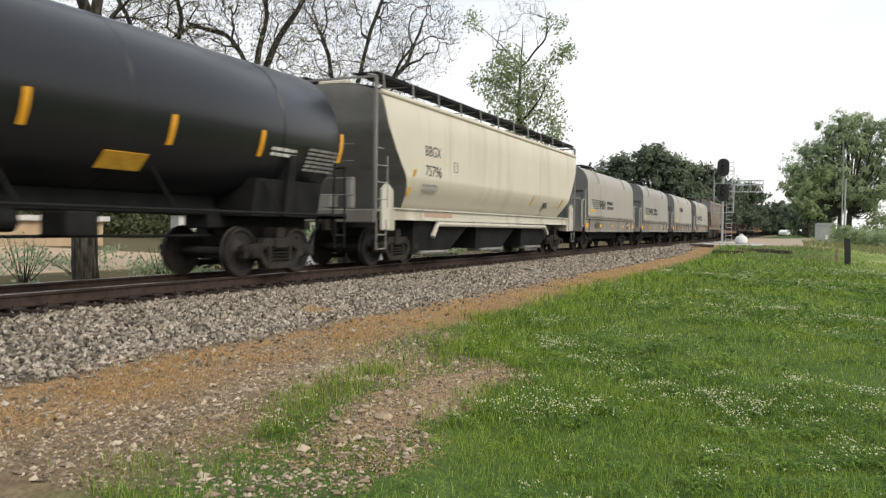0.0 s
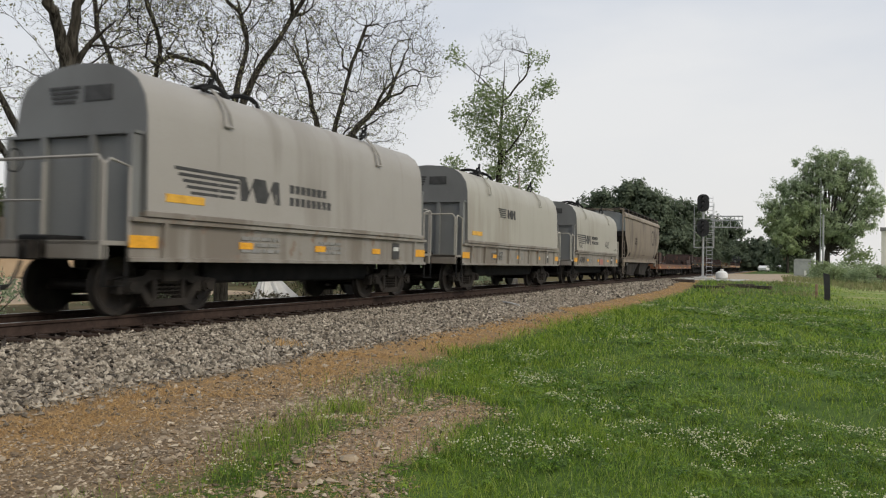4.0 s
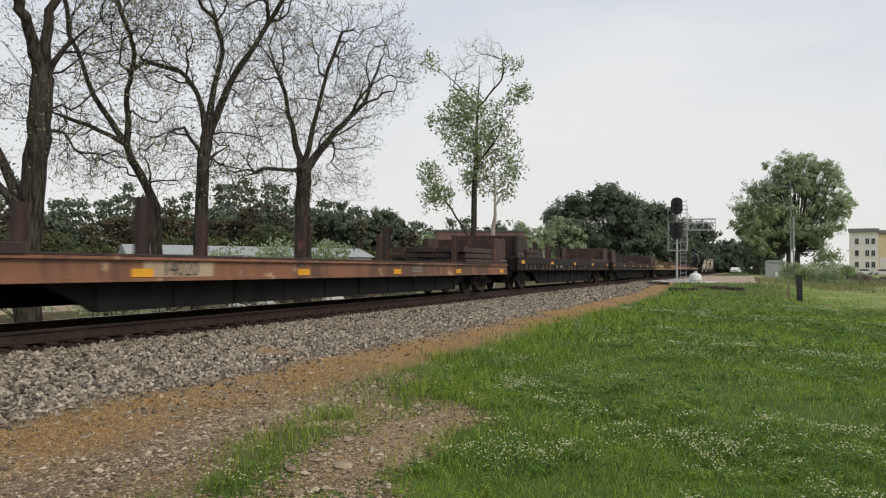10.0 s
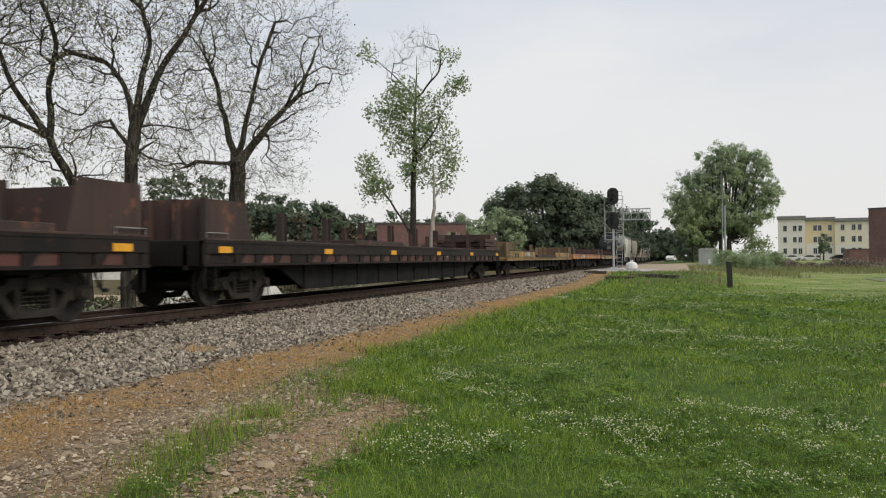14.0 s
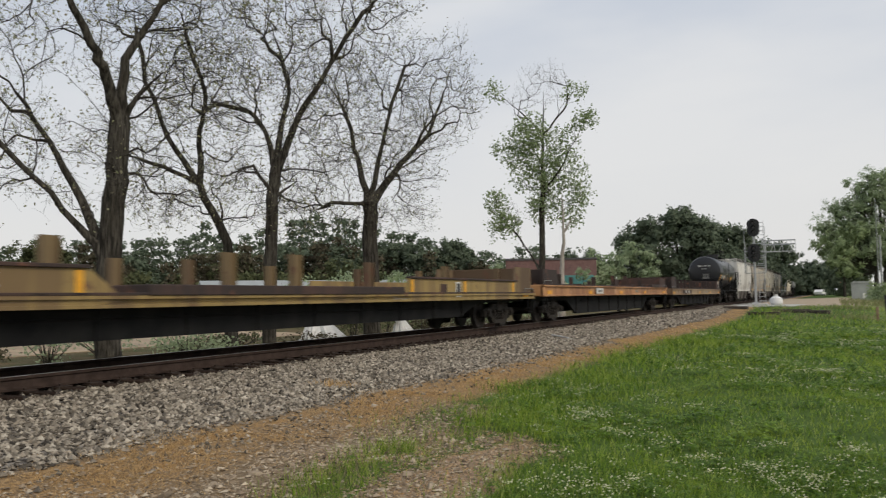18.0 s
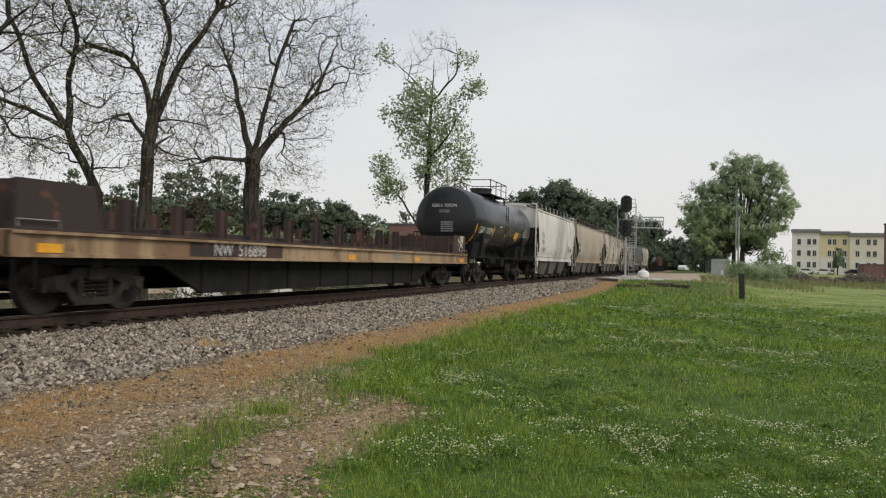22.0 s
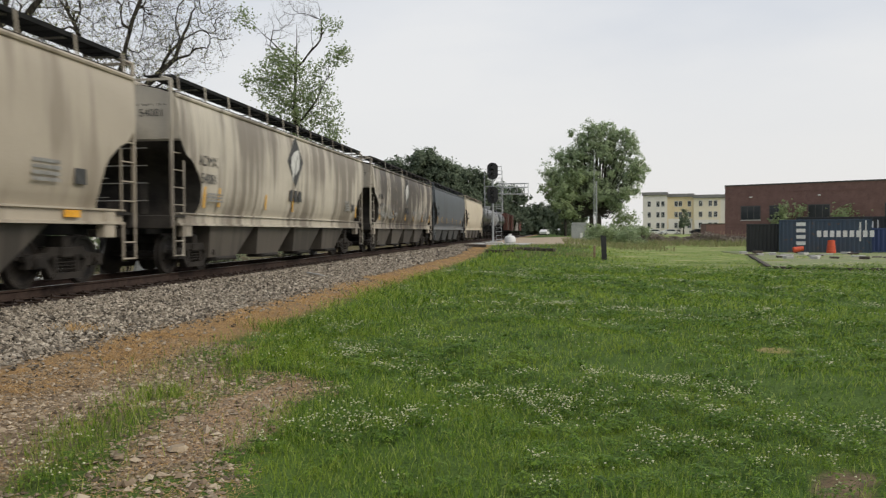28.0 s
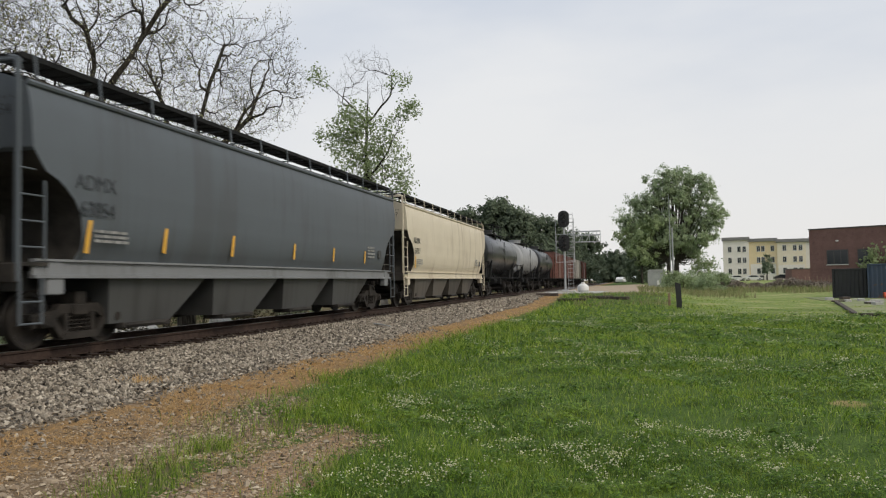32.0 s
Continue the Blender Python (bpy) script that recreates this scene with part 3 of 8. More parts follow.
def ladder(y, x, z0, z1, wide, across="y", n=None, r=0.017):
    """Two stiles and rungs."""
    s = Shape()
    if across == "y":
        ends = [(x, y - wide / 2), (x, y + wide / 2)]
    else:
        ends = [(x - wide / 2, y), (x + wide / 2, y)]
    for ex, ey in ends:
        s.box(ex - 0.014, ex + 0.014, ey - 0.014, ey + 0.014, z0, z1)
    n = n or int((z1 - z0) / 0.36)
    for k in range(n):
        z = z0 + (k + 0.6) * (z1 - z0) / n
        s.tube([(*ends[0], z), (*ends[1], z)], r, 5)
    return s


def mark(name, string, size, x, y, z, mat, parent, label="", lean=0.0):
    me = lettering(string, size)
    me.materials.append(mat)
    ob = part(name, me, None, parent, label, at=(x, y, z))
    ob.rotation_euler = (0, lean, 0)
    return ob


def bars(name, x, y, z, w, h, n, mat, parent, label="", seed=1, lean=0.0):
    """Rows of small writing that cannot be read."""
    r, s = random.Random(seed), Shape()
    for k in range(n):
        u = 0.0
        zz = h / 2 - h * (k + 0.5) / n
        while u < w * 0.95:
            d = min(r.uniform(0.1, 0.35) * w, w - u)
            s.box(-0.003, 0.003, u - w / 2, u + d - w / 2 - 0.04 * w, zz - 0.3 * h / n, zz + 0.3 * h / n)
            u += d
    ob = tagged(part(name, s, mat, parent, "", at=(x, y, z)), label, kind="stuff")
    ob.rotation_euler = (0, lean, 0)
    return ob


def plate(name, x, y, z, w, h, mat, parent, label="", lean=0.0, thick=0.006, tilt=0.0):
    s = Shape().box(-thick, thick, -w / 2, w / 2, -h / 2, h / 2, 0.002)
    ob = part(name, s, mat, parent, label, at=(x, y, z))
    ob.rotation_euler = (tilt, lean, 0)
    return ob


SECTION = [(1.33, 1.25), (1.47, 1.6), (1.535, 2.0), (1.565, 2.6), (1.57, 3.2), (1.55, 3.7), (1.50, 4.02), (1.44, 4.16)]
SECTION_BELLY = [(1.10, 1.25), (1.20, 1.42), (1.36, 1.66), (1.49, 1.88), (1.56, 2.08), (1.575, 2.16), (1.578, 2.9), (1.57, 3.5), (1.53, 3.95), (1.44, 4.16)]


def side_x(section, z):
    return float(np.interp(z, [p[1] for p in section], [p[0] for p in section]))


def hopper(c0, c1, label, paint, sill_mat, dark, cut, section=SECTION, bays=4, trim=None, post=None, stakes=11, seed=0, deep=2.1, roof_mat=None, bay_mat=None):
    """A covered hopper. cut: (z, inset) pairs of the side's end edge, from the eave down."""
    car, half = start_car("covered_hopper_car", label, c0, c1)
    trim, post = trim or paint, post or paint
    zs = sorted({p[1] for p in section} | {z for z, _ in cut} | {3.05})
    inset = lambda z: float(np.interp(z, [z_ for z_, _ in cut[::-1]], [i for _, i in cut[::-1]]))  # noqa: E731
    n = 14
    for sg in (1, -1):
        rows = []
        for z in zs:
            e = half - inset(z)
            rows.append([(sg * side_x(section, z), -e + 2 * e * k / n, z) for k in range(n + 1)])
        part("side_sheet", Shape().loft(rows, closed=False), paint, car)
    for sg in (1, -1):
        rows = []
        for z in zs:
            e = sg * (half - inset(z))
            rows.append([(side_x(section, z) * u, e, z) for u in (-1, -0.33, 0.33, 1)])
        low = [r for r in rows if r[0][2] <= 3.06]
        # dark: shade of the car end put into the colour, with grime
        part("slope_sheet", Shape().loft(low, closed=False), dark, car, "end slope sheet coloured dark for shade and grime")
    for sg in (1, -1):
        rows = []
        for z in zs + [4.3, 4.42]:
            e = sg * (half - inset(min(z, 4.16)))
            w = side_x(section, z) if z <= 4.16 else (1.05 if z < 4.35 else 0.45)
            rows.append([(w * u, e, z) for u in (-1, -0.33, 0.33, 1)])
        part("end_panel", Shape().loft([r for r in rows if r[0][2] >= 3.04], closed=False), trim, car)
    e = half - cut[0][1]
    arch = [(1.44, 4.16), (1.49, 4.17), (1.49, 4.22), (1.3, 4.27), (0.9, 4.36), (0.45, 4.42), (0, 4.43)]
    arch = arch + [(-x, z) for x, z in arch[-2::-1]]
    s = Shape()
    s.loft([[(x, y, z) for x, z in arch] for y in np.linspace(-e, e, 9)], closed=False)
    # roof_mat: a dark roof colour that paints in the shadow below the walk
    part("roof", s, roof_mat or paint, car)
    # roof walk, its brackets and hatches
    s = Shape()
    for sg in (1, -1):
        for x in np.linspace(0.7, 1.36, 9):
            s.box(sg * x - 0.025, sg * x + 0.025, -half + 0.15, half - 0.15, 4.60, 4.63)
        for y in np.arange(-half + 0.2, half - 0.1, 0.45):
            s.box(sg * 0.68, sg * 1.38, y - 0.012, y + 0.012, 4.585, 4.60)
        s.box(sg * 1.37, sg * 1.39, -half + 0.15, half - 0.15, 4.55, 4.64)
    part("roof_walk", s, M_STEEL, car, "dark grated running boards along the roof")
    for k in range(stakes):
        y = -e + 0.25 + (2 * e - 0.5) * k / (stakes - 1)
        s = Shape().beam((1.45, y, 4.2), (1.41, y, 4.63), 0.03, 0.04).beam((-1.45, y, 4.2), (-1.41, y, 4.63), 0.03, 0.04).box(-1.2, 1.2, y - 0.02, y + 0.02, 4.56, 4.585)
        part("walk_bracket", s, post, car)
    for k in range(8):
        y = -e + e / 8 + 2 * e * k / 8
        part("hatch_cover", Shape().box(-0.42, 0.42, y - 0.9 * e / 8, y + 0.9 * e / 8, 4.41, 4.53, 0.03), paint, car)
    for sg in (1, -1):
        part("eave_rail", Shape().tube([(sg * 1.475, -e, 4.15), (sg * 1.475, e, 4.15)], 0.055, 8), paint, car)
    # sills and bolsters
    for sg in (1, -1):
        s = Shape().prism([(sg * 1.30, 1.0), (sg * 1.43, 1.0), (sg * 1.43, 1.05), (sg * 1.37, 1.06), (sg * 1.37, 1.27), (sg * 1.43, 1.28), (sg * 1.43, 1.32), (sg * 1.30, 1.32)], "y", -half + 0.45, half - 0.45)
        part("side_sill", s, sill_mat, car)
    part("centre_sill", Shape().box(-0.3, 0.3, -half, half, 0.78, 1.15, 0.02), M_STEEL, car)
    for sg in (1, -1):
        s = Shape().box(-1.42, 1.42, sg * (half - 0.18), sg * half, 0.92, 1.25, 0.02)
        s.box(-1.42, 1.42, sg * (half - 0.75), sg * (half - 0.1), 1.2, 1.26)
        # same dark colour for the missing light between cars
        part("end_sill", s, dark, car)
        for x in (-1.3, 1.3):
            part("bolster_web", Shape().box(x - 0.1, x + 0.1, sg * (half - 1.15), sg * (half - 0.75), 0.72, 1.3, 0.02), sill_mat, car)
        for x in (-1.42, 1.42):
            part("end_post", Shape().beam((x, sg * (half - 0.06), 0.95), (x, sg * (half - 0.06), 4.5), 0.07, 0.07), post, car)
        s = Shape()
        s.beam((-1.42, sg * (half - 0.06), 4.5), (1.42, sg * (half - 0.06), 4.5), 0.05, 0.05)
        s.beam((-1.42, sg * (half - 0.06), 4.5), (-1.1, sg * (half - 0.2), 4.6), 0.05, 0.05).beam((1.42, sg * (half - 0.06), 4.5), (1.1, sg * (half - 0.2), 4.6), 0.05, 0.05)
        part("end_beam", s, post, car)
        for x in (-1.45, 1.45):
            lad = Shape()
            lad.beam((x, sg * (half - 0.62), 1.3), (x, sg * (half - 0.62), 2.6), 0.03, 0.04)
            for k in range(4):
                lad.tube([(x, sg * (half - 0.06), 1.5 + 0.42 * k), (x, sg * (half - (0.62 if k < 3 else 0.4)), 1.5 + 0.42 * k)], 0.017, 6)
            part("side_ladder", lad, post, car)
            lad = Shape()
            lad.beam((x, sg * (half - 0.08), 0.25), (x, sg * (half - 0.08), 1.0), 0.03, 0.045).beam((x, sg * (half - 0.56), 0.25), (x, sg * (half - 0.56), 1.0), 0.03, 0.045)
            for z in (0.27, 0.62):
                lad.tube([(x, sg * (half - 0.08), z), (x, sg * (half - 0.56), z)], 0.02, 6)
            part("step_stirrup", lad, post, car)
        for k in range(4):
            part("end_grab", shared("end_grab", lambda: Shape().tube([(-1.4, 0, 0), (0.8, 0, 0)], 0.014, 5), P_GREYEND), None, car, at=(0, sg * (half - 0.05), 1.6 + 0.42 * k))
        part("air_reservoir", Shape().tube([(0.2, sg * (half - 0.9), 1.3), (0.2, sg * (half - 0.9), 2.1)], 0.14, 10), dark, car)
        part("brake_valve", Shape().box(-0.6, -0.2, sg * (half - 1.0), sg * (half - 0.6), 1.3, 1.65, 0.02), dark, car)
    # hopper bays
    b0 = half - deep - 0.35
    for k in range(bays):
        yc = -b0 + b0 / bays + 2 * b0 * k / bays
        w = b0 / bays * 0.98
        s = Shape()
        s.loft([[(1.28, yc - w, 1.2), (1.28, yc + w, 1.2), (-1.28, yc + w, 1.2), (-1.28, yc - w, 1.2)],
                [(1.14, yc - 0.92 * w, 0.14), (1.14, yc + 0.18 * w, 0.14), (-1.14, yc + 0.18 * w, 0.14), (-1.14, yc - 0.92 * w, 0.14)]])
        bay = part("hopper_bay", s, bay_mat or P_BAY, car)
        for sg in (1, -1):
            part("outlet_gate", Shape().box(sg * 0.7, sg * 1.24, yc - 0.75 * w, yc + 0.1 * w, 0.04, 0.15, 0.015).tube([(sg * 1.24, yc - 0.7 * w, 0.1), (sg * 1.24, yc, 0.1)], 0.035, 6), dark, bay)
    gear(car, half, half - 1.95)
    return car, half


def coil_car(c0, c1, label, paint, side, seed, logo_y, plain=False, tags=(), strip=True):
    """A covered coil car: trough with side sills, end platforms and a rounded hood."""
    # end faces get a darker grey than the hood, shade put into the colour
    ends = P_COILEND_SHADE
    car, half = start_car("covered_coil_car", label, c0, c1)
    hh = half - 0.85
    sec = [(1.52, 1.47), (1.50, 2.4), (1.48, 3.1), (1.42, 3.42), (1.26, 3.68), (1.0, 3.86), (0.6, 3.97), (0, 4.02)]
    sec = sec + [(-x, z) for x, z in sec[-2::-1]]
    s = Shape()
    s.loft([[(x, y, z) for x, z in sec] for y in np.linspace(-hh, hh, 13)], closed=False)
    hood = part("hood", s, paint, car, "long rounded steel hood")
    for e in (-hh, hh):
        part("hood_end", Shape().prism([(x, z) for x, z in sec], "y", e, e - 0.02 * e / hh), ends, hood, "grey flat hood end")
    s = Shape()
    for sg in (1, -1):
        s.box(sg * 1.50, sg * 1.575, -hh - 0.06, hh + 0.06, 1.42, 1.52, 0.01)
    for e in (-1, 1):
        s.box(-1.55, 1.55, e * (hh + 0.06), e * hh, 1.42, 1.5, 0.01)
    part("hood_rim", s, side, hood)
    for k in range(1, 6):
        y = -hh + 2 * hh * k / 6
        part("hood_seam", Shape().loft([[(x * 1.004, y + d, z + (0.006 if abs(x) < 1.3 else 0)) for x, z in sec] for d in (-0.012, 0.012)], closed=False), paint, hood)
    for y in (-hh * 0.62, hh * 0.5):
        s = Shape()
        for d in (-0.11, 0.11):
            s.tube([(1.51, y + d, 3.2), (1.47, y + d * 0.7, 3.45), (1.3, y + d * 0.4, 3.72), (1.05, y, 3.95)], 0.024, 6)
        s.tube([(1.51, y - 0.12, 3.2), (1.51, y + 0.12, 3.2)], 0.024, 6)
        part("lifting_bracket", s, paint, hood, "painted steel lifting bracket")
        s = Shape().tube([(1.15, y - 0.35, 3.84), (1.12, y - 0.05, 3.98), (1.0, y + 0.15, 4.12), (1.0, y + 0.18, 4.3)], 0.04, 6)
        part("lifting_arm", s.tube([(0.9, y + 0.05, 3.9), (0.95, y + 0.12, 4.16)], 0.04, 6), M_STEEL, hood, "bent dark lifting arm")
    yl = -hh * 0.4
    s = Shape()
    for d in (-0.5, 0.5):
        s.tube([(0.62 * math.cos(a) + 0.3, yl + d, 3.85 + 0.34 * math.sin(a)) for a in np.linspace(0, math.pi, 9)], 0.05, 7)
    part("hood_lug", s.box(-0.3, 0.7, yl - 0.62, yl - 0.1, 3.85, 4.05, 0.04), M_STEEL, hood, "dark lifting lug on the hood")
    # side sills with ribs and reflectors
    for sg in (1, -1):
        s = Shape().prism([(sg * 1.40, 0.70), (sg * 1.52, 0.70), (sg * 1.52, 0.76), (sg * 1.46, 0.77), (sg * 1.46, 1.33), (sg * 1.54, 1.34), (sg * 1.54, 1.41), (sg * 1.40, 1.41)], "y", -half + 0.55, half - 0.55)
        part("side_sill", s, side, car)
        for k in range(9) if plain else (0, 8):
            y = -half + 1.3 + (2 * half - 2.6) * k / 8
            part("rib", Shape().prism([(sg * 1.44, 0.74), (sg * 1.50, 0.74), (sg * 1.55, 1.36), (sg * 1.44, 1.36)], "y", y - 0.05, y + 0.05), side, car)
    for k, y in enumerate(np.linspace(-half + 0.85, half - 0.85, 5)):
        plate("reflector", 1.475, y, 1.02, 0.62 if k in (0, 4) else 0.42, 0.2 if k in (0, 4) else 0.13, M_ORANGE, car, "yellow reflector")
    part("underframe", Shape().box(-0.35, 0.35, -half, half, 0.7, 1.1, 0.03).box(-1.2, 1.2, -hh, hh, 0.95, 1.4).box(-0.95, 0.95, -hh * 0.6, hh * 0.6, 0.3, 0.95, 0.05), M_STEEL, car)
    for sg in (1, -1):
        y = sg * half
        s = Shape().box(-1.42, 1.42, y, y - sg * 0.85, 0.95, 1.02).box(-1.45, 1.45, y, y - sg * 0.15, 0.72, 1.02, 0.02)
        part("end_platform", s, side, car)
        bh = part("end_bulkhead", Shape().box(-1.44, 1.44, y - sg * 0.8, y - sg * 0.7, 1.0, 2.75, 0.02), ends, car, "grey end bulkhead")
        for x in (-1.37, -0.55, 0.55, 1.37):
            part("bulkhead_post", Shape().box(x - 0.06, x + 0.06, y - sg * 0.7, y - sg * 0.6, 1.0, 2.75), ends, bh)
        part("bulkhead_cap", Shape().box(-1.46, 1.46, y - sg * 0.82, y - sg * 0.62, 2.75, 2.80), ends, bh)
        s = Shape()
        yy = y - sg * 0.06
        for x in (-1.38, 0.15, 1.38):
            s.tube([(x, yy, 1.0), (x, yy, 2.25)], 0.028, 6)
        s.tube([(-1.38, yy, 2.2), (-1.3, yy, 2.32), (1.3, yy, 2.32), (1.38, yy, 2.2)], 0.028, 6)
        s.tube([(-1.38, yy, 1.65), (0.15, yy, 1.65)], 0.02, 6)
        part("end_railing", s, paint, car)
        s = Shape().tube([(1.44, yy, 1.0), (1.44, yy, 2.2), (1.44, yy - sg * 0.1, 2.28), (1.44, yy - sg * 0.5, 2.2), (1.44, yy - sg * 0.5, 1.0)], 0.026, 6)
        part("corner_handrail", s, paint, car)
        for x in (1.45, -1.45):
            part("stirrup_step", Shape().tube([(x, yy, 0.95), (x, yy, 0.32), (x, yy - sg * 0.45, 0.32), (x, yy - sg * 0.45, 0.95)], 0.022, 6), M_STEEL, car)
        part("brake_wheel", Shape().loft([[(-0.9 + r * math.cos(a), yy - sg * 0.3 - d, 2.35 + r * math.sin(a)) for a in np.linspace(0, 2 * math.pi, 20, endpoint=False)] for r, d in ((0.19, 0), (0.205, 0.012), (0.19, 0.025), (0.18, 0.012), (0.19, 0))], caps=False), M_STEEL, car)
    # company emblem as plain bars and a slanted block
    big, zl = (0.72, 2.62) if plain else (1.0, 2.1)
    for k in range(5):
        plate("emblem_bar", 1.506, logo_y - 1.2 * big + 0.03 * k, zl + (0.2 - 0.1 * k) * big, (1.75 - 0.14 * k) * big if not plain else 0.85 - 0.05 * k, 0.055 * big, M_BLACKPAINT, hood, "dark emblem bar", lean=-0.02)
    s = Shape()
    for k in range(2):
        o = logo_y + (0.0 + 0.62 * k) * big
        q = lambda w: zl + (w - 2.41) * 0.8 * big  # noqa: E731
        s.prism([(o - 0.3 * big, q(2.12)), (o - 0.12 * big, q(2.12)), (o + 0.05 * big, q(2.5)), (o + 0.18 * big, q(2.12)), (o + 0.36 * big, q(2.12)), (o + 0.30 * big, q(2.7)), (o + 0.12 * big, q(2.7)), (o - 0.05 * big, q(2.35)), (o - 0.16 * big, q(2.7)), (o - 0.34 * big, q(2.7))], "x", 1.50, 1.513)
    part("emblem_block", s, M_BLACKPAINT, hood, "dark slanted emblem block")
    if not plain:
        for k, n_ in enumerate((7, 8)):
            for i in range(n_):
                o = logo_y + 1.3 + 0.21 * i
                plate("emblem_line", 1.509, o + 0.09, zl + 0.14 - 0.26 * k, 0.15, 0.17, M_BLACKPAINT, hood, "dark bar of company writing")
    if strip:
        plate("warning_strip", 1.518, -hh + 0.9, 1.77, 0.95, 0.14, M_YELLOW, hood, "yellow warning strip")
    for k in range(4):
        plate("end_emblem_bar", 0, 0, 0, 0.7 - 0.06 * k, 0.05, M_BLACKPAINT, hood).matrix_local = pose(-0.35, -hh - 0.012, 3.62 - 0.08 * k, 0, 0, -90)
    plate("end_emblem_block", 0, 0, 0, 0.62, 0.26, M_BLACKPAINT, hood).matrix_local = pose(0.42, -hh - 0.012, 3.5, 0, 0, -90)
    bars("small_writing", 1.475, -half + 4.0, 1.05, 1.3, 0.35, 3, M_GREYMARK, car, seed=seed)
    bars("small_writing", 1.475, -half + 6.6, 1.05, 1.0, 0.3, 3, M_GREYMARK, car, seed=seed + 1)
    plate("data_panel", 1.475, half - 2.4, 1.05, 0.4, 0.42, M_BLACKPAINT, car, "black data panel")
    plate("data_panel", 1.480, half - 2.4, 1.1, 0.3, 0.1, M_WHITE, car)
    for string, y in tags:
        mark("car_number", string, 0.42, 1.478, y, 1.02, M_BLACKPAINT, car, "black stencilled car number")
    gear(car, half, half - 1.9)
    return car, half


def flat_car(c0, c1, label, paint, deckside, stake_ys, bulk=True, panels=(), load=(), seed=0, stake_mat=None, tags=(), ribs=False, stake_h=1.95, sill=(0.55, 0.98), bulk_h=1.95, tag_mats=None, stripes_at=(), no_reflector=(0, 0), belly=0.03):
    """A flat car for steel: side sills, fishbelly frame, stakes, end bulkheads."""
    car, half = start_car("steel_flat_car", label, c0, c1)
    stake_mat = stake_mat or M_RUSTY
    z0, z1 = sill
    for sg in (1, -1):
        s = Shape().prism([(sg * 1.40, z0), (sg * 1.52, z0), (sg * 1.52, z0 + 0.05), (sg * 1.46, z0 + 0.06), (sg * 1.46, z1 - 0.06), (sg * 1.54, z1 - 0.05), (sg * 1.54, z1), (sg * 1.40, z1)], "y", -half, half)
        part("side_sill", s, deckside, car)
    if ribs:
        # top chord over red lower panels between slanted brackets
        zm = z0 + 0.48 * (z1 - z0)
        part("top_chord", Shape().box(1.45, 1.525, -half + 0.05, half - 0.05, zm, z1 - 0.04, 0.01), deckside, car)
        n_ = 30
        pitch = (2 * half - 1.0) / n_
        for k in range(n_):
            y = -half + 0.5 + pitch * (k + 0.5)
            part("sill_panel", Shape().box(1.45, 1.468, y - 0.42 * pitch, y + 0.42 * pitch, z0 + 0.06, zm), P_FLATRED if k % 4 else deckside, car)
            part("slanted_bracket", Shape().prism([(y + 0.30 * pitch, z0 + 0.04), (y + 0.52 * pitch, z0 + 0.04), (y + 0.78 * pitch, zm), (y + 0.30 * pitch, zm)], "x", 1.45, 1.50), deckside, car)
    part("deck", Shape().box(-1.42, 1.42, -half + 0.02, half - 0.02, z1 - 0.08, z1 - 0.005), M_DECK, car, "worn timber deck")
    q = half - 5.2
    for x in (-1.05, 1.05):
        s = Shape().prism([(-half, z1 - 0.1), (half, z1 - 0.1), (half, 0.62), (q + 1.3, 0.6), (q, belly), (-q, belly), (-q - 1.3, 0.6), (-half, 0.62)], "x", x - 0.05, x + 0.05)
        for y in np.arange(-q, q + 0.1, 1.8):
            s.box(x - 0.09, x + 0.09, y - 0.05, y + 0.05, belly + 0.01, min(0.88, z1 - 0.1))
        part("frame_girder", s, M_STEEL, car, "black fishbelly frame girder")
    part("brake_gear", Shape().tube([(0.75, 1.0, 0.5), (0.75, 2.1, 0.5)], 0.2, 12).box(0.5, 1.1, -1.6, -0.9, 0.35, 0.75, 0.03).tube([(1.1, -half * 0.5, 0.55), (1.1, half * 0.5, 0.5)], 0.025, 5), M_STEEL, car)
    for sg in (1, -1):
        y = sg * half
        part("end_sill", Shape().box(-1.5, 1.5, y, y - sg * 0.2, z0, z1 + 0.01, 0.02), deckside, car)
        for x in (1.45, -1.45):
            part("stirrup_step", Shape().tube([(x, y - sg * 0.1, z0 + 0.02), (x, y - sg * 0.1, 0.25), (x, y - sg * 0.5, 0.25), (x, y - sg * 0.5, z0 + 0.02)], 0.022, 6), M_STEEL, car)
        part("grab_iron", Shape().tube([(1.5, y - sg * 0.1, z1), (1.5, y - sg * 0.1, z1 + 0.16), (1.5, y - sg * 0.9, z1 + 0.16), (1.5, y - sg * 0.9, z1)], 0.012, 5), M_GREYMARK, car)
        if bulk:
            yb = y - sg * 0.35
            bh = part("end_bulkhead", Shape().box(-1.45, 1.45, yb - 0.05, yb + 0.05, z1, bulk_h, 0.01), stake_mat, car, "rusty end bulkhead")
            for x in (-1.38, -0.7, 0, 0.7, 1.38):
                part("bulkhead_post", Shape().box(x - 0.06, x + 0.06, yb + sg * 0.05, yb + sg * 0.2, z1, bulk_h), stake_mat, bh)
            for x in (-1.42, 1.42):
                part("bulkhead_wing", Shape().prism([(yb - sg * 0.05, z1), (yb - sg * 1.6, z1), (yb - sg * 1.35, bulk_h), (yb - sg * 0.05, bulk_h)], "x", x - 0.02, x + 0.02), stake_mat, bh)
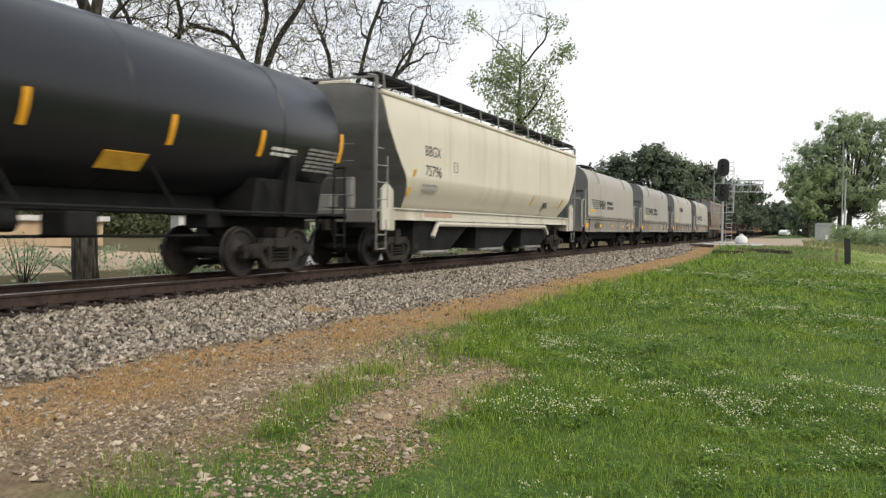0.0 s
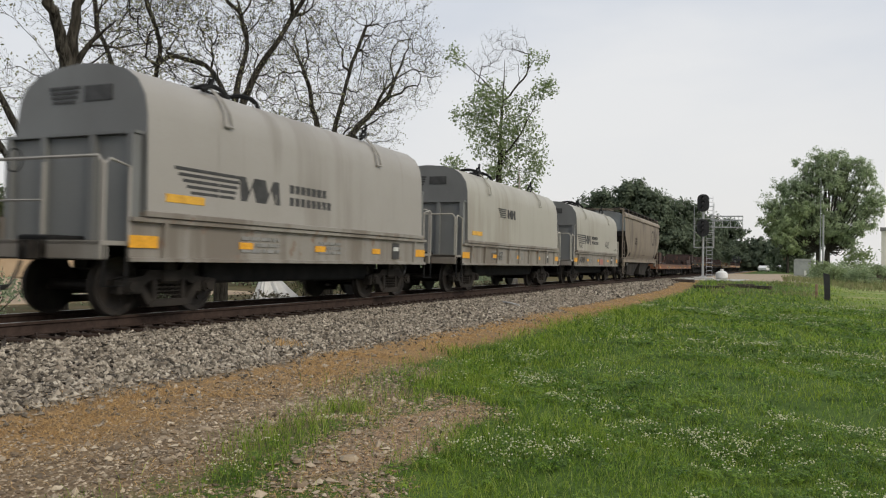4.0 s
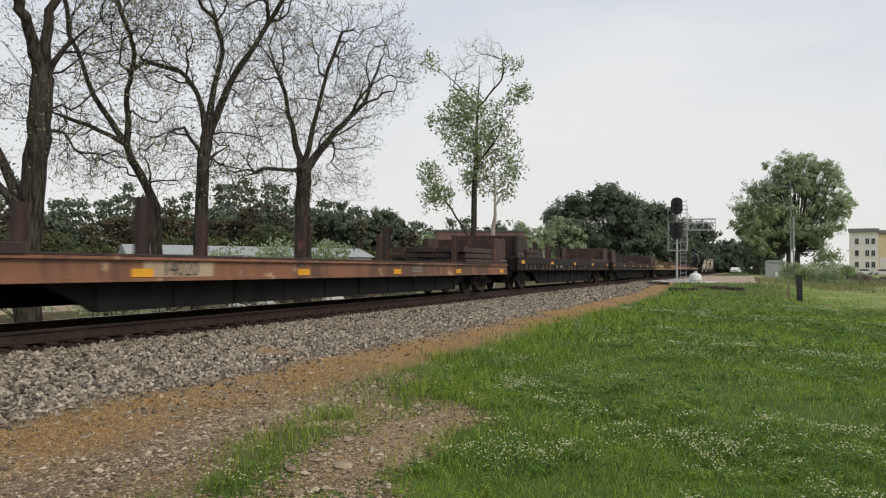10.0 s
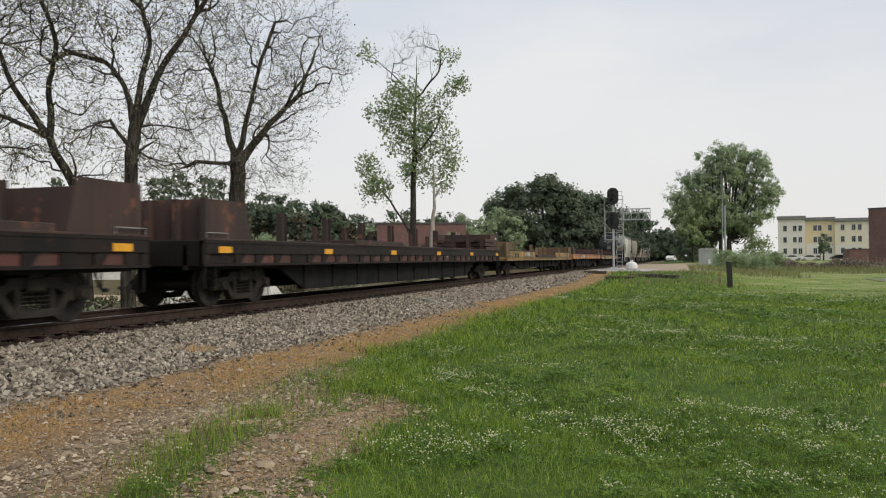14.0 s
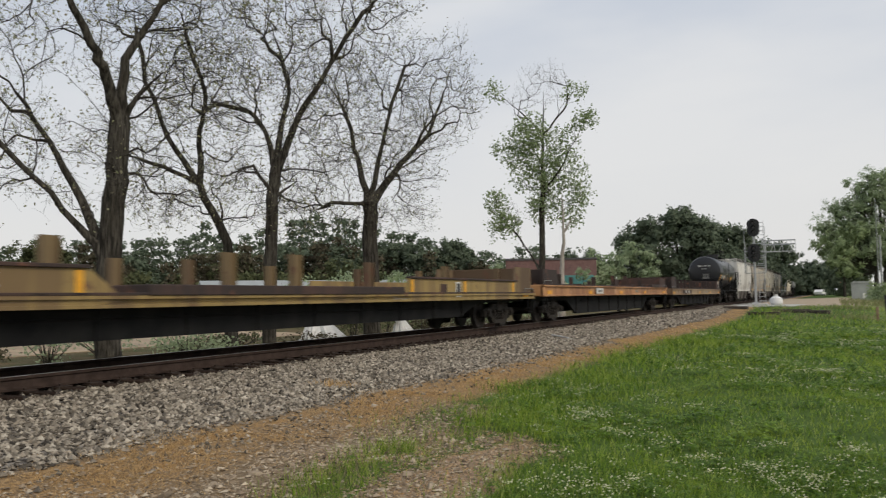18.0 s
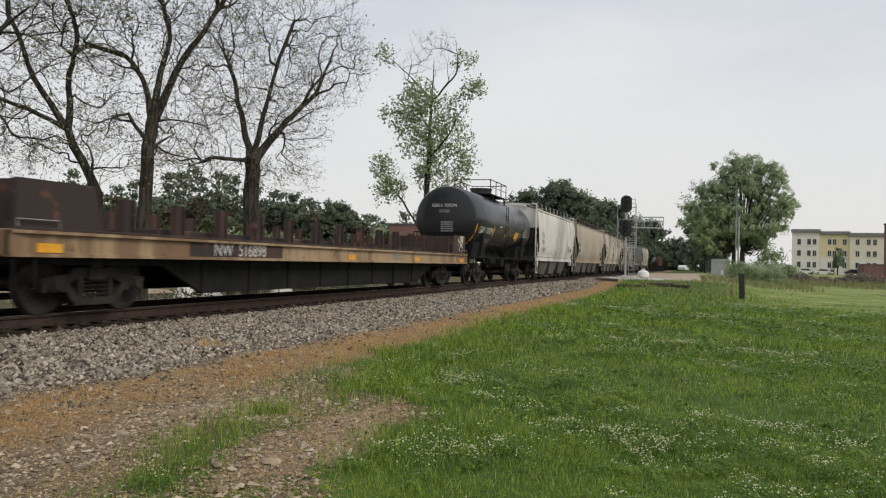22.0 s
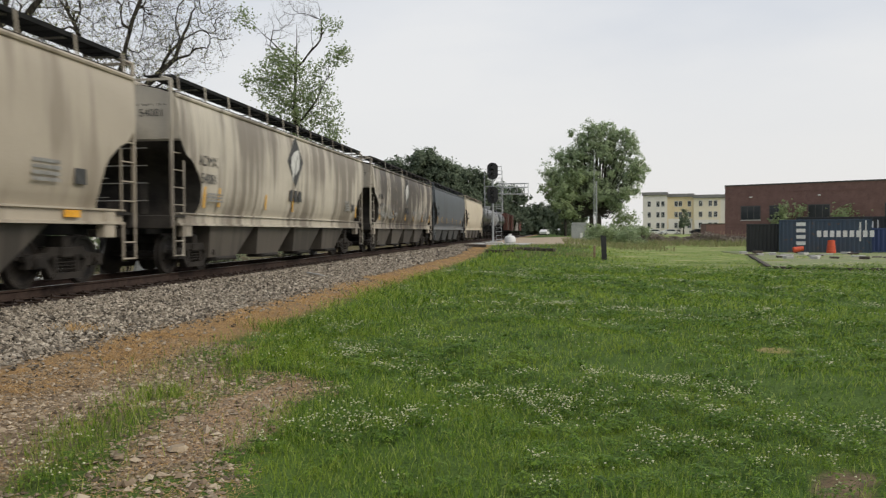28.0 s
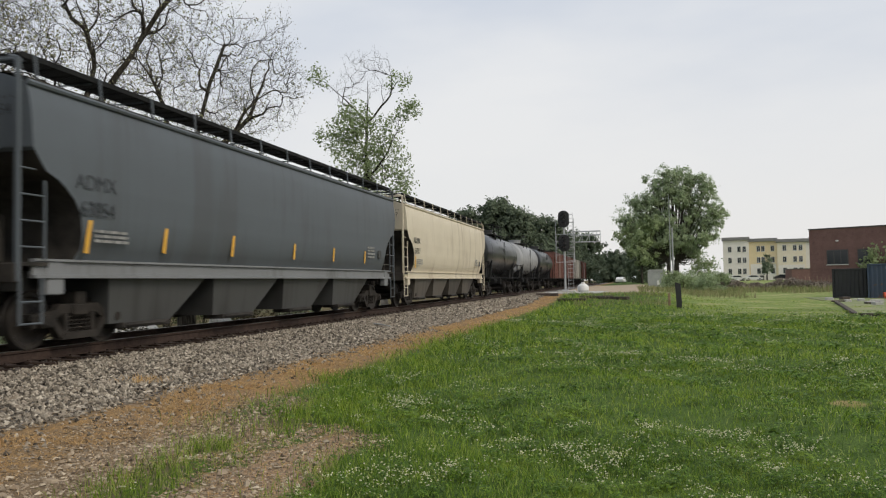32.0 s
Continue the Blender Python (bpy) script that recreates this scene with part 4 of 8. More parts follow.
    for y, h in stake_ys:
        for x in (1.4, -1.4):
            s = Shape().box(x - 0.07, x + 0.07, y - 0.13, y - 0.11, z1 - 0.02, h).box(x - 0.07, x + 0.07, y + 0.11, y + 0.13, z1 - 0.02, h).box(x - 0.012, x + 0.012, y - 0.11, y + 0.11, z1 - 0.02, h)
            s.box(x - 0.1, x + 0.1, y - 0.18, y + 0.18, z1 - 0.02, z1 + 0.05, 0.01)
            part("stake", s, stake_mat, car)
    for a, b, h in panels:
        low, high = (a, b - 0.45) if a < 0 else (a, b)
        pn = part("side_panel", Shape().prism([(a, z1 - 0.14), (b, z1 - 0.14), (b if a > 0 else b + 0.35, z1 - 0.02), (high + 0.2, h), (low, h)], "x", 1.44, 1.50), paint, car, "yellow side panel")
        part("panel_cap", Shape().box(1.40, 1.55, low, high + 0.2, h - 0.01, h + 0.045, 0.01), M_RUSTY, pn, "dark rusty capping")
        for y in np.arange(a + 0.5, b - 0.2, 0.62):
            part("panel_lug", Shape().box(1.50, 1.53, y - 0.04, y + 0.04, z1 - 0.05, z1 + 0.04, 0.008), M_RUSTY, pn)
        for y in (a + 1.6, a + 2.3) if a < 0 else (a + 1.9,):
            part("rust_patch", Shape().box(1.498, 1.506, y - 0.2, y + 0.2, z1, z1 + 0.26, 0.004), M_RUSTY, pn, "dark rusty patch")
        for y in stripes_at:
            if a < y < b:
                plate("panel_stripe", 1.508, y, (z1 + h) / 2 - 0.02, 0.13, h - z1 - 0.02, M_ORANGE, pn, "orange reflective stripe")
        part("far_panel", Shape().box(-1.50, -1.44, a, b, z1 - 0.1, h, 0.01), paint, car)
    r = random.Random(seed)
    for a, b, h, w in load:
        layers = max(1, int((h - z1) / 0.2))
        for k in range(layers):
            for x in np.arange(-w, w - 0.1, 0.56):
                d0, d1 = r.uniform(0, 0.3), r.uniform(0, 0.3)
                part("steel_slab", Shape().box(x + 0.01, x + 0.53, a + d0, b - d1, z1 + k * 0.2, z1 + k * 0.2 + 0.17, 0.012), M_RUSTY, car, "rusty steel slab")
    n = max(3, int(half / 2.2))
    for k in range(n):
        y = -half + 0.75 + (2 * half - 1.5) * k / (n - 1)
        if no_reflector[0] < y < no_reflector[1]:
            continue
        plate("reflector", 1.475 if not ribs else 1.535, y, z0 + 0.14 if not ribs else z1 - 0.19, 0.5, 0.14, M_ORANGE, car, "yellow reflector")
    pm, tm = tag_mats or (M_RUSTY, M_WHITE)
    for string, y in tags:
        plate("number_ground", 1.466, y, (z0 + z1) / 2, 0.36 * len(string), z1 - z0 - 0.13, pm, car, ("dark" if tm is M_WHITE else "pale") + " patch behind the number")
        mark("car_number", string, 0.38, 1.480, y, (z0 + z1) / 2, tm, car, ("white" if tm is M_WHITE else "black") + " stencilled car number")
    part("deck_edge", Shape().box(1.36, 1.53, -half + 0.05, half - 0.05, z1, z1 + 0.045, 0.008), M_RUSTY, car)
    bars("small_writing", 1.472, half * 0.3, (z0 + z1) / 2, 0.8, 0.18, 2, M_GREYMARK, car, seed=seed)
    gear(car, half, half - 2.2)
    return car, half


def tank_car(c0, c1, label, paint, rad=1.47, zc=2.80, seed=0, number="", platform=True, stripes=(), panels=(), writing=(), py=0.0):
    """A tank car: long barrel with dished ends on a stub sill, with a manway platform."""
    car, half = start_car("tank_car", label, c0, c1)
    lb = half - 0.12
    n = 40
    rings = []
    for y, k in [(-lb, 0.02), (-lb + 0.015, 0.3), (-lb + 0.05, 0.62), (-lb + 0.12, 0.86), (-lb + 0.2, 0.955), (-lb + 0.34, 1.0), (-lb * 0.45, 1.0), (-lb * 0.44, 1.003), (0, 1.0), (lb * 0.44, 1.003), (lb * 0.45, 1.0), (lb - 0.34, 1.0), (lb - 0.2, 0.955), (lb - 0.12, 0.86), (lb - 0.05, 0.62), (lb - 0.015, 0.3), (lb, 0.02)]:
        rings.append([(rad * k * math.cos(a), y, zc + rad * k * math.sin(a)) for a in (2 * math.pi * j / n for j in range(n))])
    barrel = part("barrel", Shape().loft(rings), paint, car, "long black tank barrel")
    for y in np.linspace(-lb * 0.72, lb * 0.72, 4):
        part("seam", Shape().loft([[((rad + h) * math.cos(a), y + d, zc + (rad + h) * math.sin(a)) for a in (2 * math.pi * j / n for j in range(n))] for d, h in ((-0.03, 0), (-0.02, 0.008), (0.02, 0.008), (0.03, 0))], caps=False), paint, barrel)
    part("manway", Shape().tube([(0, 0, zc + rad - 0.1), (0, 0, zc + rad + 0.34)], 0.55, 24).tube([(0, 0, zc + rad + 0.34), (0, 0, zc + rad + 0.42)], 0.6, 24), paint, barrel, at=(0, py, 0))
    if platform:
        zt = zc + rad
        s = Shape().box(-0.95, 0.95, -1.7, 1.7, zt - 0.02, zt + 0.03)
        for sx in (-0.95, 0.95):
            s.beam((sx, -1.2, zt), (sx * 1.05, -1.2, zt - 0.45), 0.06, 0.06).beam((sx, 1.2, zt), (sx * 1.05, 1.2, zt - 0.45), 0.06, 0.06)
        pl = part("platform", s, M_STEEL, car, at=(0, py, 0))
        s = Shape()
        for sx in (-0.95, 0.95):
            for y in (-1.7, -0.55, 0.55, 1.7):
                s.tube([(sx, y, zt), (sx, y, zt + 0.72)], 0.022, 6)
            s.tube([(sx, -1.7, zt + 0.72), (sx, 1.7, zt + 0.72)], 0.022, 6)
            s.tube([(sx, 1.7, zt + 0.36), (sx, -1.7, zt + 0.36)], 0.016, 6)
        s.tube([(-0.95, -1.7, zt + 0.72), (0.95, -1.7, zt + 0.72)], 0.022, 6).tube([(-0.95, 1.7, zt + 0.72), (0.95, 1.7, zt + 0.72)], 0.022, 6)
        part("handrail", s, M_STEEL, pl)
        for x in (1.3, -1.3):
            part("side_ladder", ladder(0, x * 1.12, 0.75, zt - 0.5, 0.45, "y", 8), M_STEEL, car, at=(0, py, 0))
    # sills, running rail, saddles
    part("stub_sill", Shape().box(-0.32, 0.32, -half, -lb + 3.2, 0.74, 1.15, 0.03), M_STEEL, car)
    part("stub_sill", Shape().box(-0.32, 0.32, half, lb - 3.2, 0.74, 1.15, 0.03), M_STEEL, car)
    for sg in (1, -1):
        y = sg * (half - 2.0)
        s = Shape().prism([(-1.25, 1.02), (1.25, 1.02), (1.4, 2.3)] + [(rad * math.cos(a), zc + rad * math.sin(a)) for a in np.linspace(-0.35, -math.pi + 0.35, 15)] + [(-1.4, 2.3)], "y", y - 0.12, y + 0.12)
        part("saddle", s, M_STEEL, car)
        part("head_skirt", Shape().prism([(-1.1, 1.0), (1.1, 1.0), (1.22, 1.75), (-1.22, 1.75)], "y", sg * (half - 3.0), sg * (half - 0.7)), M_STEEL, car, "black steel skirt over the truck")
        yy = sg * half
        s = Shape().box(-1.45, 1.45, yy, yy - sg * 0.12, 0.98, 1.1, 0.01).box(-1.45, 1.45, yy - sg * 0.12, yy - sg * 0.62, 1.04, 1.08)
        part("end_platform", s, M_STEEL, car)
        s = Shape()
        for x in (1.42, -1.42):
            s.tube([(x, yy - sg * 0.06, 1.05), (x, yy - sg * 0.06, 2.15), (x, yy - sg * 0.5, 2.2), (x, yy - sg * 0.55, 1.06)], 0.022, 6)
            s.tube([(x, yy - sg * 0.06, 1.0), (x, yy - sg * 0.06, 0.32), (x, yy - sg * 0.45, 0.32), (x, yy - sg * 0.45, 1.0)], 0.02, 6)
            s.tube([(x, yy - sg * 0.06, 0.62), (x, yy - sg * 0.45, 0.62)], 0.018, 6)
        s.tube([(-1.42, yy - sg * 0.06, 2.15), (1.42, yy - sg * 0.06, 2.15)], 0.02, 6)
        part("end_railing", s, M_STEEL, car)
    s = Shape()
    for x in (1.43, -1.43):
        s.tube([(x, -half + 0.3, 1.06), (x, half - 0.3, 1.06)], 0.03, 6)
        for y in np.linspace(-half + 2.5, half - 2.5, 5):
            s.tube([(x, y, 1.06), (x * 0.83, y - 0.3, 1.75)], 0.022, 5)
    part("running_rail", s, M_STEEL, car)
    # brake gear, plus an added long box that only darkens the gap below the barrel
    part("brake_gear", Shape().tube([(0.6, -0.6, 0.85), (0.6, 0.5, 0.85)], 0.18, 12).box(0.3, 0.9, 1.2, 1.8, 0.6, 1.0, 0.03).tube([(0.2, -lb + 3, 0.6), (0.2, lb - 3, 0.6)], 0.03, 6).box(-0.3, 0.3, -lb + 3, lb - 3, 1.0, 1.4, 0.03), M_STEEL, car)
    part("bottom_valve", Shape().tube([(0, 0, zc - rad + 0.1), (0, 0, zc - rad - 0.5)], 0.22, 12).box(-0.5, 0.5, -0.5, 0.5, zc - rad - 0.35, zc - rad - 0.25), M_STEEL, car)
    on = lambda z: math.sqrt(max(0.0, (rad + 0.012) ** 2 - (z - zc) ** 2))  # noqa: E731
    for y, z, h in stripes:
        dz = [(on(z + h * f), f * h) for f in (-0.5, -0.25, 0, 0.25, 0.5)]
        sh = Shape().loft([[(xx + o, d, w) for o, d in ((-0.006, -0.06), (0.004, -0.06), (0.004, 0.06), (-0.006, 0.06))] for xx, w in dz])
        part("reflector_stripe", sh, M_ORANGE, barrel, "yellow reflective stripe", at=(0.004, y, z))
    for y, z, w, h in panels:
        tilt = math.asin((z - zc) / rad)
        plate("yellow_panel", on(z) + 0.01, y, z, w, h, M_YELLOW, barrel, "yellow warning panel", lean=-tilt)
    for k, (y, z, w, h, n_) in enumerate(writing):
        bars("small_writing", on(z) + 0.012, y, z, w, h, n_, M_WHITE if k == 0 else M_GREYMARK, barrel, seed=seed + k, lean=-math.asin((z - zc) / rad))
    if number:
        z = 2.3
        mark("car_number", number, 0.44, on(z) + 0.02, -4.1, z, M_WHITE, barrel, "white stencilled car number", lean=-math.asin((z - zc) / rad))
        me_ = lettering(number, 0.2)
        me_.materials.append(M_WHITE)
        ob = part("end_number", me_, None, barrel, "white stencilled car number")
        ob.matrix_local = pose(0.0, -lb - 0.004, zc + 0.55, 0, 0, -90)
        b = bars("end_writing", 0, 0, 0, 0.6, 0.5, 5, M_GREYMARK, barrel, seed=seed + 5)
        b.matrix_local = pose(0.15, -lb - 0.004, zc - 0.4, 0, 0, -90)
        b = bars("end_writing", 0, 0, 0, 0.5, 0.16, 2, M_GREYMARK, barrel, seed=seed + 6)
        b.matrix_local = pose(0.0, -lb - 0.004, zc + 0.3, 0, 0, -90)
    gear(car, half, half - 2.0)
    return car, half


def scrawl(parent, x, y, z, width, height, n, mat, seed, label, name="scrawl", r=0.03, lean=0.0):
    """Sprayed loops and strokes without any readable letters."""
    rr, s = random.Random(seed), Shape()
    pts = []
    for k in range(n):
        cy, w = -width / 2 + width * (k + 0.5) / n, width / n
        pts += [(0, cy + rr.uniform(-0.6, 0.6) * w, rr.uniform(-0.5, 0.5) * height) for _ in range(4)]
    fine = []
    for i in range(len(pts) - 1):
        a, b = pts[max(i - 1, 0)], pts[i]
        c, d = pts[i + 1], pts[min(i + 2, len(pts) - 1)]
        for f in (0, 0.25, 0.5, 0.75):
            fine.append(tuple(0.5 * (2 * b[j] + (c[j] - a[j]) * f + (2 * a[j] - 5 * b[j] + 4 * c[j] - d[j]) * f * f + (3 * b[j] - a[j] - 3 * c[j] + d[j]) * f ** 3) for j in range(3)))
    s.tube(fine, r, 4)
    me_ = s.mesh(name)
    me_.transform(Matrix.Diagonal((0.08, 1, 1, 1)))
    me_.materials.append(mat)
    ob = part(name, me_, None, parent, label, at=(x, y, z))
    ob.rotation_euler = (0, lean, 0)
    return ob


def box_car(c0, c1, label, paint, roof_mat):
    car, half = start_car("box_car", label, c0, c1)
    s = Shape().box(-1.5, 1.5, -half + 0.3, half - 0.3, 1.05, 4.3, 0.02)
    part("body", s, paint, car)
    part("roof", Shape().prism([(-1.53, 4.28), (1.53, 4.28), (1.5, 4.36), (0, 4.52), (-1.5, 4.36)], "y", -half + 0.25, half - 0.25), roof_mat, car)
    for k in range(13):
        y = -half + 0.5 + (2 * half - 1.0) * k / 12
        if abs(y) > 1.6:
            part("side_post", Shape().box(1.5, 1.57, y - 0.06, y + 0.06, 1.1, 4.25, 0.01), paint, car)
    part("door", Shape().box(1.5, 1.58, -1.5, 1.5, 1.1, 4.2, 0.02), paint, car)
    part("underframe", Shape().box(-0.4, 0.4, -half, half, 0.7, 1.05).box(-1.4, 1.4, -half + 0.3, half - 0.3, 0.95, 1.06), M_STEEL, car)
    for sg in (1, -1):
        part("side_ladder", ladder(sg * (half - 0.6), 1.58, 0.6, 4.2, 0.46, "y", 9), M_STEEL, car)
    gear(car, half, half - 2.0)
    return car, half


M_RUSTY = weathered("rusty_brown_steel", (0.07, 0.038, 0.03), (0.03, 0.022, 0.02), 0.8, (0.14, 0.06, 0.038), 0.85)
M_CREAMPATCH = weathered("faded_cream_patch", (0.45, 0.36, 0.25), (0.22, 0.14, 0.09), 0.5, seed=50)
P_OLIVEPOST = weathered("rusted_olive_post_paint", (0.19, 0.135, 0.065), (0.085, 0.052, 0.032), 0.7, (0.12, 0.06, 0.035), 0.75, seed=23)
M_DECK = surface("worn_deck_timber", (0.10, 0.07, 0.05), (0.17, 0.13, 0.10), 2.0, 0.9)
P_BBGX = weathered("cream_hopper_paint", (0.60, 0.56, 0.46), (0.42, 0.37, 0.28), 0.15, rough=0.5, seed=1)
P_BBGX_SILL = weathered("cream_sill_paint", (0.55, 0.53, 0.46), (0.33, 0.29, 0.22), 0.5, seed=2)
P_GREYEND = weathered("grey_end_paint", (0.24, 0.235, 0.22), (0.12, 0.11, 0.10), 0.5, seed=3)
P_CN = weathered("dusty_grey_tan_paint", (0.225, 0.187, 0.143), (0.078, 0.065, 0.053), 0.55, None, 0.65, seed=4)
P_CN_SILL = weathered("dusty_tan_sill_paint", (0.27, 0.23, 0.18), (0.12, 0.10, 0.08), 0.5, (0.17, 0.12, 0.08), 0.65, seed=44)
M_CNMARK = surface("faded_dark_emblem_paint", (0.072, 0.062, 0.054), (0.115, 0.097, 0.08), 2.0, 0.8)
P_CN_END = weathered("blue_grey_end_paint", (0.22, 0.24, 0.25), (0.12, 0.12, 0.115), 0.5, seed=4)
# One dark tone that paints shade on hopper ends, roofs and bays; also dark fittings.
P_DARK = surface("car_shade_and_dark_parts", (0.020, 0.019, 0.018), (0.058, 0.052, 0.046), 1.5, 0.85, spec=0.2)
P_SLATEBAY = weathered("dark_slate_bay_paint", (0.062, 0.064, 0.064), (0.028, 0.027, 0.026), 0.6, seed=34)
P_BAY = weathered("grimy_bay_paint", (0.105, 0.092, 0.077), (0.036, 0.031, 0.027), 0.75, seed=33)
P_CSYX = weathered("white_hopper_paint", (0.70, 0.69, 0.65), (0.27, 0.25, 0.22), 0.58, seed=5)
P_CEFX = weathered("tan_hopper_paint", (0.43, 0.38, 0.305), (0.23, 0.195, 0.15), 0.5, seed=6)
P_ADM1 = weathered("pale_streaked_paint", (0.56, 0.515, 0.43), (0.15, 0.125, 0.10), 0.72, seed=7)
P_ADM2 = weathered("dark_streaked_paint", (0.54, 0.49, 0.41), (0.055, 0.045, 0.037), 1.0, (0.20, 0.155, 0.12), seed=8)
P_SLATE = weathered("slate_grey_paint", (0.085, 0.10, 0.115), (0.06, 0.065, 0.07), 0.4, seed=9)
P_CREAM2 = weathered("pale_cream_paint", (0.62, 0.56, 0.44), (0.30, 0.24, 0.17), 0.45, seed=10)
P_TANK = weathered("black_tank_paint", (0.011, 0.012, 0.015), (0.022, 0.022, 0.023), 0.4, rough=0.28, seed=11, spec=0.45)
P_GREYTANK = weathered("grey_tank_paint", (0.30, 0.31, 0.32), (0.12, 0.12, 0.12), 0.6, seed=12)
P_COIL1 = weathered("warm_grey_hood_paint", (0.355, 0.335, 0.30), (0.23, 0.205, 0.17), 0.32, rough=0.5, seed=13)
P_COIL2 = weathered("grey_hood_paint", (0.335, 0.32, 0.295), (0.22, 0.20, 0.17), 0.3, rough=0.5, seed=14)
P_COIL3 = weathered("pale_hood_paint", (0.385, 0.375, 0.33), (0.26, 0.235, 0.19), 0.3, rough=0.5, seed=15)
# hood grey darkened and cooled to paint the shaded car ends
P_COILEND_SHADE = weathered("shaded_coil_end_grey", (0.175, 0.183, 0.182), (0.11, 0.11, 0.108), 0.4, seed=31)
P_COILSIDE = weathered("dusty_grey_sill_paint", (0.275, 0.262, 0.235), (0.15, 0.125, 0.10), 0.6, (0.20, 0.14, 0.10), seed=16)
P_FLAT1 = weathered("faded_brown_flat_paint", (0.27, 0.12, 0.065), (0.085, 0.045, 0.035), 0.7, (0.46, 0.34, 0.22), seed=17)
P_FLAT2 = weathered("dark_brown_flat_paint", (0.022, 0.016, 0.0145), (0.01, 0.009, 0.009), 0.7, (0.06, 0.03, 0.022), seed=18, spec=0.2)
P_FLATRED = weathered("faded_red_sill_paint", (0.10, 0.036, 0.028), (0.03, 0.018, 0.016), 0.6, (0.15, 0.075, 0.06), seed=23)
P_FLAT3 = weathered("olive_yellow_flat_paint", (0.33, 0.235, 0.08), (0.14, 0.088, 0.045), 0.68, (0.13, 0.065, 0.038), seed=19)
P_FLAT4 = weathered("orange_tan_flat_paint", (0.50, 0.26, 0.115), (0.22, 0.10, 0.05), 0.75, (0.60, 0.40, 0.27), seed=20)
P_FLAT5 = weathered("faded_cream_flat_paint", (0.40, 0.30, 0.18), (0.16, 0.09, 0.05), 0.8, RUST, seed=21)
P_BOX = weathered("red_brown_box_paint", (0.16, 0.06, 0.045), (0.07, 0.04, 0.03), 0.6, seed=22)

CUT_NOTCH = [(4.16, 0.18), (3.1, 0.22), (2.92, 0.36), (2.74, 0.52), (2.64, 0.78), (2.54, 0.95), (2.34, 1.2), (2.12, 1.36), (1.8, 1.45), (1.5, 1.48), (1.25, 1.38)]
CUT_SLOPE = [(4.16, 0.18), (3.4, 0.42), (2.8, 0.85), (2.2, 1.38), (1.7, 1.75), (1.25, 2.0)]
CUT_CURVE = [(4.16, 0.12), (3.1, 0.15), (2.73, 0.25), (2.45, 0.6), (2.19, 0.97), (1.8, 1.48), (1.55, 1.66), (1.25, 1.75)]
CUT_STEEP = [(4.16, 0.15), (3.3, 0.2), (2.4, 0.5), (1.8, 0.85), (1.25, 1.05)]

tank_car(-2.9, 13.7, "long black tank car with yellow reflective stripes", P_TANK, seed=1, platform=True, py=-2.6,
         stripes=[(0.1, 2.38, 0.5), (2.83, 2.38, 0.5), (5.2, 2.4, 0.5), (8.0, 2.56, 0.64)], panels=[(2.05, 1.81, 0.9, 0.36)], writing=[(5.95, 2.29, 0.85, 0.22, 2), (7.35, 2.22, 1.2, 0.55, 6), (6.1, 1.62, 0.5, 0.2, 2)])
# bays in black steel colour: the shade under the car is painted on
car, half = hopper(15.0, 33.8, "cream covered hopper car with smooth bulging sides", P_BBGX, P_BBGX_SILL, P_GREYEND, CUT_SLOPE, SECTION_BELLY, bay_mat=M_STEEL, bays=3, trim=P_GREYEND, post=P_GREYEND, stakes=12)
mark("car_mark", "BBGX", 0.41, 1.582, -6.35, 2.90, M_BLACKPAINT, car, "black stencilled car mark")
mark("car_number", "75796", 0.43, 1.582, -6.3, 2.36, M_BLACKPAINT, car, "black stencilled car number")
bars("small_writing", 1.535, -6.4, 1.93, 1.0, 0.24, 2, M_GREYMARK, car, seed=3)
plate("sill_strip", 1.374, -5.5, 1.17, 1.9, 0.12, surface("faded_pink_strip", (0.42, 0.27, 0.2), (0.5, 0.36, 0.28), 6.0, 0.6), car, "faded pinkish warning strip")
plate("reflector_stripe", 1.515, half - 2.6, 1.9, 0.1, 0.45, M_YELLOW, car, "orange reflective stripe", lean=0.5)
plate("reflector_stripe", 1.52, -7.55, 2.0, 0.12, 0.75, M_YELLOW, car, "orange reflective stripe", lean=0.3, tilt=-0.12)
sq = Shape()
for a_, b_ in (((-0.14, -0.14), (0.14, -0.14)), ((0.14, -0.14), (0.14, 0.14)), ((0.14, 0.14), (-0.14, 0.14)), ((-0.14, 0.14), (-0.14, -0.14)), ((-0.04, -0.03), (0.05, -0.03)), ((-0.04, 0.05), (0.05, 0.05))):
    sq.beam((0, *a_), (0, *b_), 0.008, 0.022)
part("data_square", sq, M_GREYMARK, car, "small square stencil", at=(1.582, -4.75, 2.6))
plate("reflector_stripe", 1.515, half - 6.6, 1.9, 0.1, 0.4, M_YELLOW, car, "orange reflective stripe", lean=0.5)
plate("data_panel", 1.48, half - 4.8, 1.83, 0.45, 0.36, M_BLACKPAINT, car, "black data panel")
for sg in (1, -1):
    part("end_bracket", Shape().prism([(sg * (half - 0.95), 0.75), (sg * (half - 0.35), 0.75), (sg * (half - 0.35), 1.75), (sg * (half - 0.6), 1.95), (sg * (half - 0.95), 1.75)], "x", 1.40, 1.46), P_BBGX_SILL, car, "cream end bracket")
part("train_pipe", Shape().tube([(1.38, -half + 3.5, 0.55), (1.38, -half + 3.8, 0.92), (1.38, half - 4.5, 0.9), (1.38, half - 4.1, 0.62)], 0.075, 8), P_BBGX_SILL, car)
coil_car(35.2, 48.35, "warm grey covered coil car with a plain hood", P_COIL1, P_COILSIDE, 11, -2.9, tags=(("163353", -3.6),))
coil_car(50.2, 62.5, "grey covered coil car with a weathered hood", P_COIL2, P_COILSIDE, 12, -2.6)
